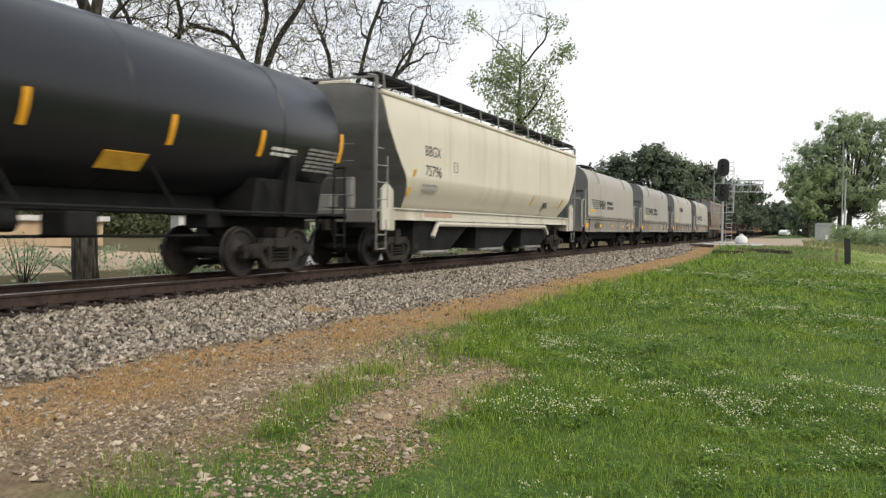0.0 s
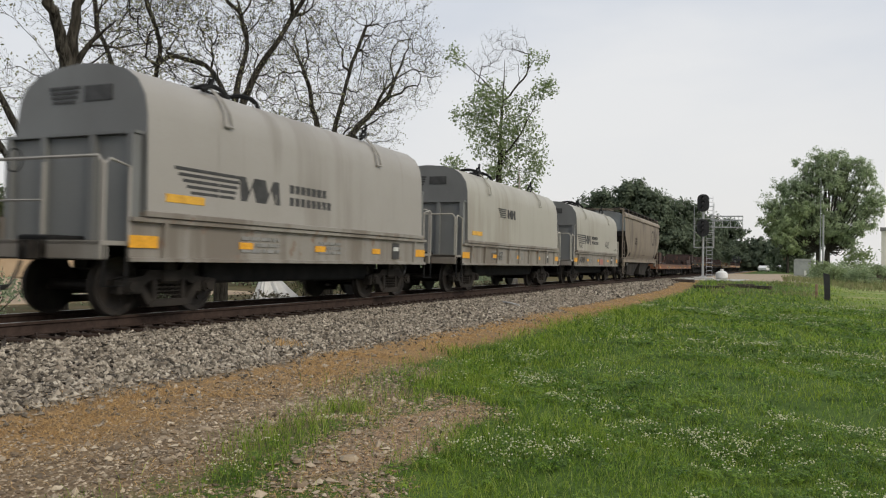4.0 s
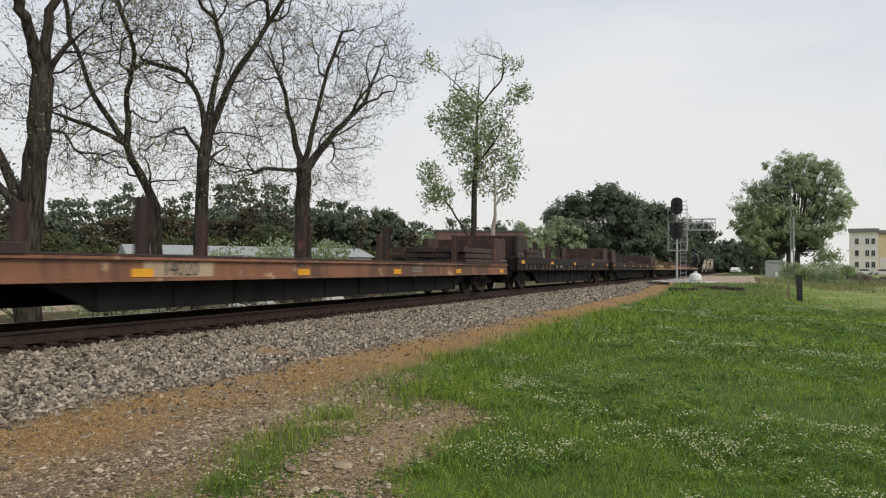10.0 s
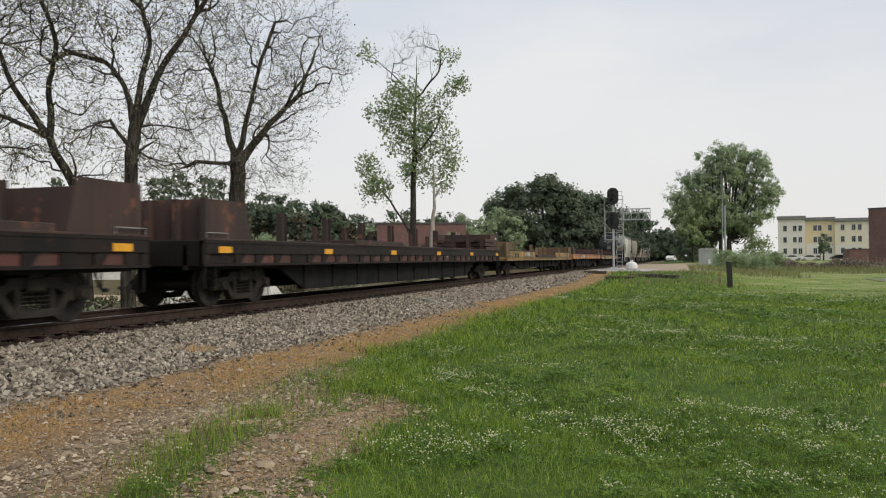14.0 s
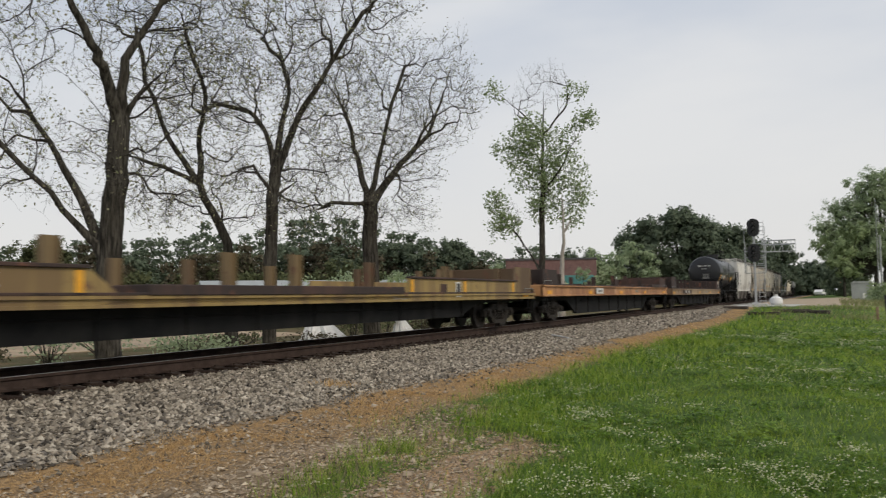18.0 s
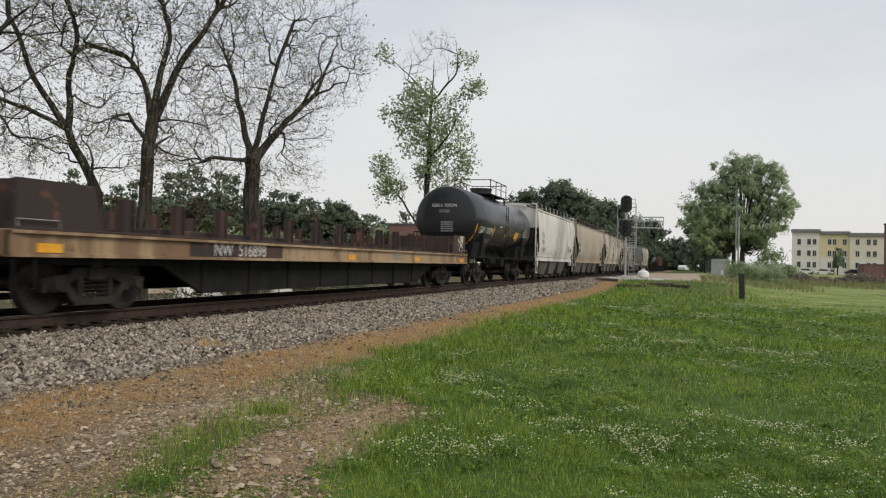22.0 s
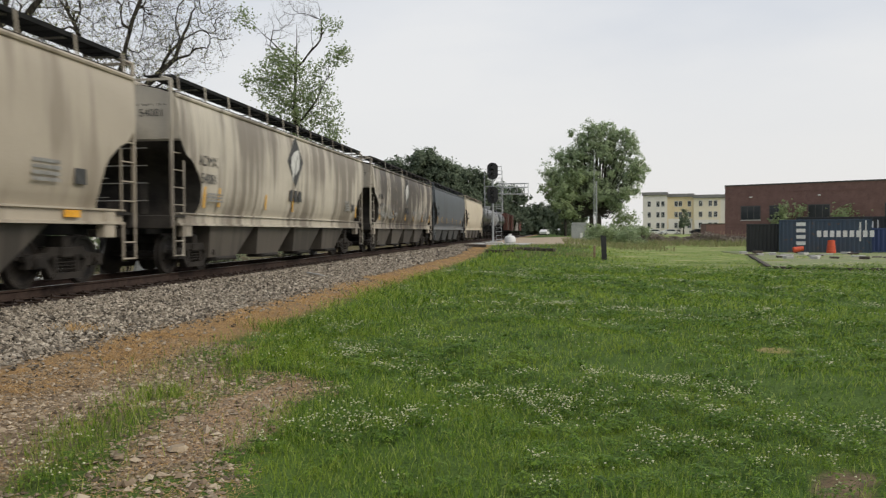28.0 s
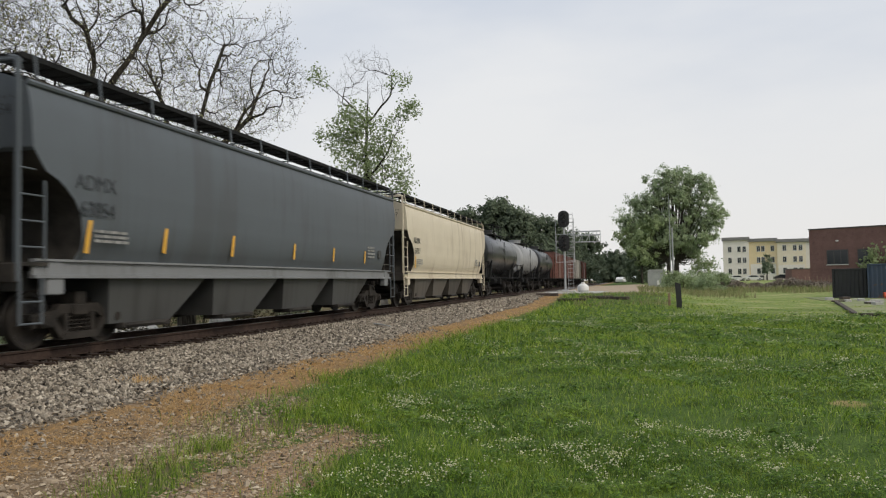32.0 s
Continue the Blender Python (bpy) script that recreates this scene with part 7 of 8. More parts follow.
bare_tree(-16.96, 21.12, [
    (0.25, 0.20, (T(0.0, -0.5), T(0.0, 2.7), T(0.15, 5.0), T(0.23, 6.0))),
    (0.13, 0.05, (T(0.23, 6.0), T(-0.11, 7.3), T(-0.66, 8.1), T(-1.95, 8.5))),
    (0.14, 0.05, (T(0.23, 6.0), T(0.36, 7.3), T(0.69, 8.9), T(0.36, 10.7), T(0.0, 11.9))),
    (0.15, 0.06, (T(0.23, 6.0), T(1.05, 7.9), T(2.06, 9.5), T(3.1, 11.2), T(3.9, 12.0))),
    (0.07, 0.03, (T(0.15, 5.0), T(0.97, 5.6))),
    (0.08, 0.03, (T(0.15, 5.0), T(-0.52, 6.0), T(-0.99, 5.8), T(-1.19, 5.0)))],
    [(-1.9, 8.6, 2.2, 1.9), (-0.4, 11.0, 2.4, 2.6), (2.1, 10.8, 2.4, 2.6), (3.7, 12.2, 1.7, 1.7), (1.6, 6.7, 1.8, 1.3), (-1.3, 5.6, 1.3, 1.0), (0.9, 4.6, 1.6, 1.1), (0.8, 8.4, 1.8, 1.4)], 3, "bare forked tree with sparse young leaves", 1700, 0.9, 0.05)
bare_tree(-16.82, 27.33, [
    (0.36, 0.30, (T(0.05, -0.5), T(0.0, 3.7), T(0.0, 5.4))),
    (0.16, 0.05, (T(0.0, 5.4), T(-0.52, 7.4), T(-0.93, 9.1), T(-1.46, 10.8), T(-1.18, 12.0))),
    (0.15, 0.05, (T(0.0, 5.4), T(0.39, 7.2), T(0.8, 9.1), T(1.46, 11.2))),
    (0.19, 0.05, (T(0.0, 5.4), T(1.32, 7.2), T(2.54, 8.6), T(3.32, 10.7), T(3.64, 11.8))),
    (0.08, 0.03, (T(0.0, 5.4), T(-1.51, 5.4), T(-2.44, 4.95)))],
    [(2.9, 10.2, 1.9, 2.8), (0.9, 10.0, 2.2, 2.7), (-1.5, 9.6, 2.2, 2.8), (1.7, 6.6, 1.4, 1.2), (-2.3, 6.1, 2.1, 1.4), (4.1, 9.6, 0.8, 0.8), (0.2, 7.2, 1.9, 1.4), (1.9, 8.2, 1.6, 1.3), (-0.4, 5.0, 1.5, 0.9), (1.4, 5.0, 1.5, 0.9)], 4, "bare tree with a wide upright crown", 2000, 0.85, 0.045)
bare_tree(-21.5, 9.2, [
    (0.30, 0.22, (T(0.0, -0.5), T(0.1, 3.0), T(0.0, 5.0))),
    (0.16, 0.06, (T(0.0, 5.0), T(-0.9, 7.0), T(-1.6, 9.5))),
    (0.16, 0.06, (T(0.0, 5.0), T(0.8, 7.2), T(1.2, 9.8))),
    (0.10, 0.04, (T(0.0, 5.0), T(1.4, 5.6), T(2.6, 6.3)))],
    [(-1.6, 8.8, 2.6, 3.0), (1.4, 9.0, 2.6, 3.0), (2.4, 6.2, 1.8, 1.4), (-2.0, 5.6, 1.6, 1.4)], 5, "tree in pinkish young leaf behind the track", 800, 0.9, 0.075, mat_leaf=island_material("reddish_young_leaves", [(0.16, 0.10, 0.06), (0.14, 0.14, 0.06), (0.20, 0.13, 0.09)], 0.7, through=0.3))
CLUMPS = [(-2.9, 15.2, 0.8), (2.4, 14.9, 0.9), (3.0, 13.1, 0.9), (-0.5, 12.3, 1.5), (-2.0, 11.3, 1.1), (1.4, 9.7, 1.7), (-0.5, 9.8, 1.6), (2.5, 8.2, 1.1), (-2.9, 7.8, 0.8), (-2.4, 5.9, 1.2), (1.6, 11.8, 1.1), (0.2, 7.4, 1.2), (-0.2, 11.0, 1.3), (0.7, 8.6, 1.2), (1.9, 6.9, 1.0)]
bare_tree(-17.1, 49.2, [
    (0.24, 0.17, (T(0.0, -0.6), T(0.0, 3.1), T(0.13, 8.3))),
    (0.16, 0.05, (T(0.13, 8.3), T(0.24, 12.5), T(0.36, 15.6))),
    (0.08, 0.03, (T(0.0, 3.1), T(-1.49, 5.5), T(-2.74, 6.9))),
    (0.09, 0.03, (T(0.13, 8.3), T(1.3, 9.8), T(2.2, 11.5))),
    (0.08, 0.03, (T(0.24, 12.5), T(1.6, 14.0), T(2.3, 15.2))),
    (0.08, 0.03, (T(0.24, 12.5), T(-1.15, 14.0), T(-2.5, 15.2)))],
    [(u, h, r, r) for u, h, r in CLUMPS] + [(0.3, 15.2, 1.4, 1.6), (-1.3, 14.2, 1.0, 1.2), (-2.4, 6.8, 1.4, 1.3), (1.2, 15.6, 1.0, 1.5), (-0.6, 15.8, 0.9, 1.4), (0.3, 16.2, 1.1, 1.3)], 6, "tall thin tree with patchy pale leaves", 760, 0.9, 0.105, mat_leaf=M_LEAF_PALE, leaf_blobs=CLUMPS, per_tip=5, spread=0.17, group="")
bare_tree(-15.63, 48.65, [(0.30, 0.13, (T(0.0, -0.6), T(0.0, 2.9), T(0.27, 5.6), T(0.14, 8.1))), (0.11, 0.06, (T(0.27, 5.6), T(0.75, 6.5)))], [(0.3, 7.2, 0.6, 0.9)], 7, "bleached dead trunk without bark", 10, 0.0, mat=M_PALEBARK, twigs=0, group="")


def leafy_tree(x, y, clumps, n_leaf, leaf, seed, label, mat, trunk_r=0.4, name="tree", stems=1, group="", base=None, category="tree"):
    """A tree in full leaf: trunk, limbs to each clump, and clumps (sideways, height, radius) of small leaves."""
    rng, nr = random.Random(seed), np.random.default_rng(seed)
    far = math.hypot(x, y)
    z0 = float(ground_z(x, y)) if base is None else base
    side, away = np.array([y, -x, 0]) / far, np.array([x, y, 0]) / far
    tree = thing(name, label, category, at=(x, y, z0), group=group)
    segs, pts, outs = [], [], []
    mid_ = np.array([0, 0, sum(c[1] for c in clumps) / len(clumps)])
    low = min(h - r for _, h, r in clumps)
    fork = max(1.2, low + 0.6)
    stems_at = [np.array([0, 0, 0.0]) + side * (rng.uniform(-1, 1) * 1.4 if stems > 1 else 0) for _ in range(stems)]
    for s in stems_at:
        segs.append((s, s + np.array([0, 0, fork]), trunk_r, trunk_r * 0.75))
    for u, h, r in clumps:
        c = side * u + away * rng.uniform(-0.5, 0.5) * max(2.0, r * 2.2) + np.array([0, 0, h])
        s = min(stems_at, key=lambda q: np.linalg.norm(q - c))
        mid = s * 0.5 + c * 0.5 + np.array([0, 0, 0.12 * h])
        segs.append((s + np.array([0, 0, fork * 0.95]), mid, trunk_r * (0.4 if len(clumps) < 60 else 0.2), trunk_r * 0.14))
        segs.append((mid, c, trunk_r * 0.14, 0.03))
        k = int(n_leaf * (r / 1.8) ** 2)
        sub = nr.normal(size=(max(4, k // 26), 3))
        sub = sub / np.linalg.norm(sub, axis=1, keepdims=True) * nr.uniform(0.45, 1.0, (len(sub), 1)) * r
        sub[:, 2] *= 0.8
        cen = sub[nr.integers(0, len(sub), k)] + nr.normal(0, r * 0.16, (k, 3))
        pts.append(c + cen)
        outs.append(cen / r + 0.45 * (c - mid_) / (np.linalg.norm(c - mid_) + 0.1) + np.array([0, 0, 0.45]))
    v_, q_ = tubes(segs, 7)
    part("trunk", soup("trunk", v_, q_), M_BARK, tree, "dark trunk and limbs")
    v_, q_ = leaf_cards(np.concatenate(pts), leaf, nr, np.concatenate(outs))
    tagged(part("crown", soup("crown", v_, q_), mat, tree, "uneven leafy crown"), kind="stuff")
    return tree


def crown(width, z0, z1, n, seed, top=0.6, rad=(1.2, 2.2)):
    """Clumps filling an uneven dome."""
    rng, out = random.Random(seed), []
    while len(out) < n:
        u, f = rng.uniform(-1, 1), rng.random()
        w = math.sqrt(max(0, 1 - ((f - 0.38) / 0.64) ** 2)) if f > 0.38 else 0.55 + 0.45 * f / 0.38
        if abs(u) <= w * rng.uniform(0.75, 1.0):
            out.append((u * width, z0 + f * (z1 - z0), rng.uniform(*rad)))
    return out


leafy_tree(7.4, 149, [c for c in crown(9.9, 5.2, 21.0, 240, 21, rad=(1.1, 1.9)) if not (c[0] < -4 and c[1] > 16)], 320, 0.20, 21, "large round-crowned tree in fresh green leaf", M_LEAF, 0.45, stems=3)
leafy_tree(1.6, 141, crown(3.6, 4.0, 13.5, 16, 22, rad=(1.2, 2.0)), 300, 0.28, 22, "pale-leaved tree beside a larger one", M_LEAF_PALE, 0.25)
leafy_tree(3.4, 165, crown(5.5, 1.0, 12.0, 30, 23, rad=(1.5, 2.5)), 260, 0.32, 23, "dark undergrowth trees behind the crossing", M_PINE, 0.3)
leafy_tree(-24.0, 137, crown(10.4, 1.0, 15.2, 130, 24, rad=(1.6, 2.4)), 330, 0.29, 24, "broad dark evergreen tree", M_PINE, 0.4, stems=2)
leafy_tree(-17.6, 150, crown(8.2, 1.0, 13.2, 80, 25, rad=(1.6, 2.5)), 380, 0.30, 25, "dark evergreen tree beside the railway", M_PINE, 0.35)
leafy_tree(-14.6, 172, crown(6.5, 1.0, 10.8, 44, 26, rad=(1.5, 2.4)), 360, 0.30, 26, "dark evergreen tree beyond the crossing", M_PINE, 0.3)
leafy_tree(-13.2, 250, crown(5.6, 2.0, 15.8, 30, 27, rad=(1.8, 2.8)), 260, 0.4, 27, "round dark tree beyond the crossing", M_PINE, 0.4)
leafy_tree(-4.0, 240, crown(9.0, 0.5, 9.5, 40, 28, rad=(1.8, 3.0)), 240, 0.45, 28, "dark trees closing the view along the track", M_PINE, 0.4, stems=2)
leafy_tree(-31.5, 118, crown(3.6, 2.5, 8.8, 28, 29, rad=(1.0, 1.7)), 320, 0.26, 29, "green tree beside a low brick building", M_LEAF, 0.25)
leafy_tree(-36.5, 122, crown(4.6, 3.0, 9.6, 34, 30, rad=(1.0, 1.7)), 320, 0.26, 30, "dark green tree behind a low building", M_PINE, 0.25)
leafy_tree(-29.0, 128, crown(4.0, 2.0, 9.8, 30, 31, rad=(1.0, 1.7)), 320, 0.26, 31, "mixed green tree behind the track", M_LEAF, 0.25)
leafy_tree(-28.0, 96, crown(2.4, 0.6, 4.6, 12, 32, rad=(0.8, 1.3)), 240, 0.22, 32, "round green bush by the brick building", M_LEAF, 0.15)
for k, (x, y, h, w, m_) in enumerate(((-72, 96, 11.5, 4.2, M_PINE), (-66, 98, 10.2, 4.6, M_PINE), (-62, 103, 11.9, 4.2, M_PINE), (-57, 105, 12.2, 4.0, M_PINE), (-52.5, 107, 11.0, 2.4, M_PINE), (-50, 108, 10.2, 2.4, M_PINE), (-80, 90, 9.5, 5.0, M_OLIVE), (-88, 80, 10.0, 5.5, M_PINE), (-95, 70, 10.5, 5.5, M_OLIVE), (-100, 55, 10.0, 6.0, M_PINE), (-104, 40, 10.0, 6.0, M_OLIVE), (-47, 112, 6.6, 2.6, M_LEAF), (-43.5, 112, 7.2, 1.8, M_OLIVE), (-60, 92, 6.0, 3.6, M_OLIVE), (-54, 96, 5.4, 3.4, M_LEAF))):
    leafy_tree(x, y, crown(w, 1.0, h - 0.9, 42, 40 + k, rad=(1.0, 1.9)), 330, 0.24, 40 + k, "woodland tree beyond the track" if m_ is not M_PINE else "dark pine beyond the track", m_, 0.22, group="trees beyond the track")


# continuous far woods behind the single trees
nr = np.random.default_rng(90)
for lab, mt, top, dist0, seed_ in (("far mixed green woods beyond the track", M_PINE, 15.2, 132.0, 91), ("far brown leafless thicket beyond the track", M_BRUSH, 10.6, 118.0, 92), ("far olive green undergrowth beyond the track", M_OLIVE, 6.4, 108.0, 93)):
    nr = np.random.default_rng(seed_)
    cl = []
    for az in np.radians(np.arange(-84, -17.5, 0.55)):
        hh = top * (0.86 + 0.14 * math.sin(az * 31 + seed_) * math.sin(az * 77)) * (0.88 + 0.2 * nr.random()) * float(np.interp(math.degrees(az), [-42, -36, -33, -27, -22], [0.92, 1.12, 1.08, 0.75, 0.7]))
        dd = dist0 * (1 + nr.uniform(-0.05, 0.08))
        for z in np.arange(0.5, hh, 1.5):
            k = 80
            c = np.array([math.sin(az) * dd, math.cos(az) * dd, z - 0.6])
            q = nr.normal(size=(k, 3))
            cl.append(c + q / np.linalg.norm(q, axis=1, keepdims=True) * nr.uniform(0.2, 1, (k, 1)) * np.array([1.25, 1.25, 1.0]))
    v_, q_ = leaf_cards(np.concatenate(cl), 0.33, nr)
    me = soup("far_woods", v_, q_)
    me.materials.append(mt)
    tagged(new("far_woods", me), lab, "woods", kind="stuff")


def shrub(x, y, w, h, seed, mat, label, base=None, dens=1.0, leaf=0.09, name="bush"):
    nr = np.random.default_rng(seed)
    z0 = float(ground_z(x, y)) if base is None else base
    ob = thing(name, label, "bush", at=(x, y, z0))
    segs = []
    for k in range(16):
        a, e = nr.uniform(0, 6.28), nr.uniform(0.5, 1.4)
        tip = np.array([math.cos(a) * math.cos(e) * w, math.sin(a) * math.cos(e) * w, math.sin(e) * h])
        segs.append((np.array([0.1 * math.cos(a), 0.1 * math.sin(a), -0.05]), tip, 0.02, 0.006))
    v_, q_ = tubes(segs, 4)
    tagged(part("stem_tangle", soup("stem_tangle", v_, q_), M_BARK, ob), kind="stuff")
    n = int(900 * dens)
    c = nr.normal(size=(14, 3))
    c = c / np.linalg.norm(c, axis=1, keepdims=True) * nr.uniform(0.4, 0.9, (14, 1)) * np.array([w, w, h * 0.5]) + np.array([0, 0, h * 0.5])
    p = c[nr.integers(0, 14, n)] + nr.normal(0, 1, (n, 3)) * np.array([w, w, h * 0.6]) * 0.2
    p[:, 2] = np.abs(p[:, 2])
    v_, q_ = leaf_cards(p, leaf, nr)
    tagged(part("foliage", soup("foliage", v_, q_), mat, ob), kind="stuff")
    return ob


srng = random.Random(77)
for k in range(13):
    shrub(srng.uniform(4.0, 10.5), srng.uniform(84, 104), srng.uniform(1.0, 1.9), srng.uniform(1.0, 2.4), 100 + k, M_LEAF_PALE if k % 3 == 0 else M_LEAF, "green weedy bush at the edge of the field", leaf=0.13)
for k in range(14):
    shrub(9.4 + 1.15 * k, 90 + srng.uniform(-1.5, 1.5), 1.2, srng.uniform(0.8, 1.25), 120 + k, M_HEDGE, "brown leafless hedge bush", leaf=0.1, dens=1.5, name="hedge_bush")
for k in range(26):
    y = srng.uniform(2, 46)
    shrub(-srng.uniform(15.5, 22.0), y, srng.uniform(0.8, 1.6), srng.uniform(0.6, 1.5), 140 + k, (M_BRUSH, M_OLIVE, M_LEAF)[k % 3], "tangled bush below the railway bank", leaf=0.07, dens=0.45)
for k in range(10):
    shrub(-srng.uniform(24, 34), srng.uniform(40, 92), srng.uniform(1.4, 2.4), srng.uniform(2.0, 3.6), 170 + k, (M_LEAF, M_LEAF_PALE)[k % 2], "green bush beyond the track", leaf=0.16)
shrub(12.5, 150, 3.0, 5.0, 181, M_LEAF_PALE, "pale green bush before the apartments", leaf=0.25)
shrub(27.0, 97.6, 2.0, 4.4, 182, M_LEAF_PALE, "young green tree before the brick building", leaf=0.2)
shrub(32.8, 95.6, 2.4, 4.4, 183, M_LEAF_PALE, "young green tree before the brick building", leaf=0.2)
leafy_tree(31.9, 205, [(0, 2.6, 1.7), (0.2, 4.4, 1.5), (-0.2, 5.8, 0.9)], 500, 0.25, 184, "dark upright evergreen before the apartments", M_PINE, 0.2)

# tall weeds along the far edge of the field and round the crossing
lots = []
for x0, x1, y0, y1, n_, h0, h1 in ((3.5, 30, 76, 92, 9000, 0.25, 0.75), (0.5, 9, 62, 80, 3000, 0.2, 0.55), (-3.5, 2, 47, 58, 1500, 0.15, 0.4)):
    wx, wy = scatter(n_, x0, x1, y0, y1, lambda x, y: 0.15 + 0.85 * step(0.4, 0.65, patchy(x, y, 0.55, 3.3)))
    lots.append(blades(wx, wy, grng.uniform(h0, h1, len(wx)), np.full(len(wx), 0.05), 0.8))
me = soup("tall_weeds", *joined(lots))
me.materials.append(island_material("rank_weed_stems", [(0.16, 0.20, 0.07), (0.26, 0.27, 0.12), (0.34, 0.30, 0.17), (0.20, 0.27, 0.09)], 0.8, through=0.3))
tagged(new("tall_weeds", me), "rank green and straw-coloured weeds edging the field", "weeds", kind="stuff")

# ---------------------------------------------------------------- signal, posts, buildings
M_GALV = surface("galvanised_steel", (0.42, 0.43, 0.44), (0.55, 0.56, 0.57), 6.0, 0.45, 0.6, 0.05)
M_BLACK = surface("matt_black_paint", (0.012, 0.012, 0.013), (0.022, 0.022, 0.023), 5.0, 0.6)
M_LENS = surface("dark_glass_lens", (0.02, 0.012, 0.012), (0.03, 0.02, 0.02), 5.0, 0.1, bump=0.0)
M_CONCRETE = surface("pale_concrete", (0.42, 0.41, 0.39), (0.52, 0.51, 0.48), 2.0, 0.9)
M_WHITEPAINT = surface("white_enamel", (0.78, 0.78, 0.77), (0.70, 0.70, 0.68), 3.0, 0.4, bump=0.03)
M_TIMBER = surface("old_dark_timber", (0.05, 0.04, 0.033), (0.10, 0.08, 0.065), 5.0, 0.95, bump=0.5)
M_STAKE = surface("weathered_stake_wood", (0.20, 0.13, 0.08), (0.30, 0.21, 0.14), 5.0, 0.9)
M_HUT = surface("grey_hut_paint", (0.30, 0.32, 0.31), (0.36, 0.38, 0.37), 1.5, 0.6)
M_BRICK = surface("red_brown_brick", (0.165, 0.092, 0.082), (0.21, 0.118, 0.105), 1.2, 0.9, c=(0.14, 0.08, 0.073), scale2=9.0)
M_CAP = surface("dark_roof_cap", (0.06, 0.055, 0.055), (0.09, 0.085, 0.08), 2.0, 0.6)
M_GLASS = surface("dark_window_glass", (0.02, 0.025, 0.03), (0.035, 0.04, 0.045), 0.8, 0.12, bump=0.0)
M_FRAME = surface("white_window_frame", (0.65, 0.65, 0.63), (0.55, 0.55, 0.53), 3.0, 0.5)
M_ROOF = surface("grey_shingles", (0.19, 0.185, 0.185), (0.25, 0.245, 0.24), 2.5, 0.9)
M_CLAD = [surface("white_cladding", (0.76, 0.72, 0.66), (0.82, 0.78, 0.72), 1.0, 0.8), surface("yellow_cladding", (0.76, 0.62, 0.38), (0.80, 0.67, 0.43), 1.0, 0.8), surface("cream_cladding", (0.78, 0.70, 0.54), (0.82, 0.75, 0.59), 1.0, 0.8)]
M_NAVY = weathered("navy_container_paint", (0.035, 0.06, 0.10), (0.06, 0.065, 0.07), 0.5, (0.12, 0.07, 0.05), seed=41)
M_BLUE = weathered("blue_container_paint", (0.03, 0.055, 0.16), (0.05, 0.06, 0.09), 0.4, seed=42)
M_CHAR = weathered("black_container_paint", (0.018, 0.019, 0.022), (0.03, 0.03, 0.03), 0.4, seed=43)
M_PALEROOF = surface("pale_container_roof", (0.62, 0.62, 0.60), (0.50, 0.50, 0.48), 2.0, 0.6)
M_TAN = surface("tan_stucco", (0.46, 0.34, 0.22), (0.52, 0.39, 0.26), 1.0, 0.9)
M_SAFETY = surface("orange_plastic", (0.65, 0.10, 0.04), (0.55, 0.08, 0.03), 4.0, 0.5)
M_FENCE = surface("weathered_fence_wood", (0.24, 0.16, 0.11), (0.32, 0.22, 0.16), 3.0, 0.9, vary=0.2)

M_REDLAMP, nt_, bs_ = material("lit_red_lamp")
bs_.inputs["Base Color"].default_value = (0.6, 0.03, 0.02, 1)
bs_.inputs["Emission Color"].default_value, bs_.inputs["Emission Strength"].default_value = (1.0, 0.08, 0.06, 1), 0.3


def signal_mast(x, y, z):
    sg = thing("railway_signal", "two-headed railway signal on a galvanised ladder mast", "railway signal", at=(x, y, z))
    part("foundation", Shape().box(-0.7, 0.7, -0.7, 0.7, -0.6, 0.12, 0.04), M_CONCRETE, sg, "concrete foundation")
    part("mast", Shape().tube([(-0.1, 0, 0.1), (-0.1, 0, 6.3)], 0.09, 10).box(-0.35, 0.15, -0.3, 0.3, 0.1, 0.2), M_GALV, sg)
    part("ladder", ladder(-0.1, 0.38, 0.15, 6.35, 0.42, "x", 20, 0.02), M_GALV, sg)
    s = Shape()
    for zz in (2.4, 3.6):
        s.box(-0.8, 0.65, 0.12, 0.85, zz, zz + 0.05)
    for xx in (-0.8, 0.65):
        s.tube([(xx, 0.15, 2.45), (xx, 0.15, 5.9)], 0.028, 6)
        s.tube([(xx, 0.8, 2.45), (xx, 0.8, 4.6)], 0.025, 6)
    for zz in (3.0, 4.1, 4.65, 5.6):
        s.tube([(-0.8, 0.15, zz), (0.65, 0.15, zz)], 0.022, 6)
    tagged(part("service_cage", s, M_GALV, sg), "galvanised service platform with rails", kind="stuff")
    for zc in (5.85, 3.93):
        out = [(0.44 * math.cos(a), (0.26 + (0.36 if math.sin(a) > 0 else 0.26)) * 0 + (0.30 if math.sin(a) > 0 else -0.30) + 0.38 * math.sin(a)) for a in np.linspace(0, 2 * math.pi, 28, endpoint=False)]
        hd = part("signal_head", Shape().prism([(u - 0.1, w + zc) for u, w in out], "y", -0.36, -0.28), M_BLACK, sg, "black oval signal head")
        part("lamp_case", Shape().box(-0.34, 0.14, -0.28, 0.0, zc - 0.5, zc + 0.5, 0.04), M_BLACK, hd)
        for k in (-0.36, 0, 0.36):
            part("hood", Shape().loft([[(-0.1 + 0.15 * math.cos(a), yy, zc + k + 0.15 * math.sin(a)) for a in np.linspace(-0.5, math.pi + 0.5, 12)] for yy in (-0.36, -0.66)], closed=False), M_BLACK, hd)
            part("lens", Shape().tube([(-0.1, -0.37, zc + k), (-0.1, -0.38, zc + k)], 0.085, 14), M_LENS, hd)
    s = Shape()
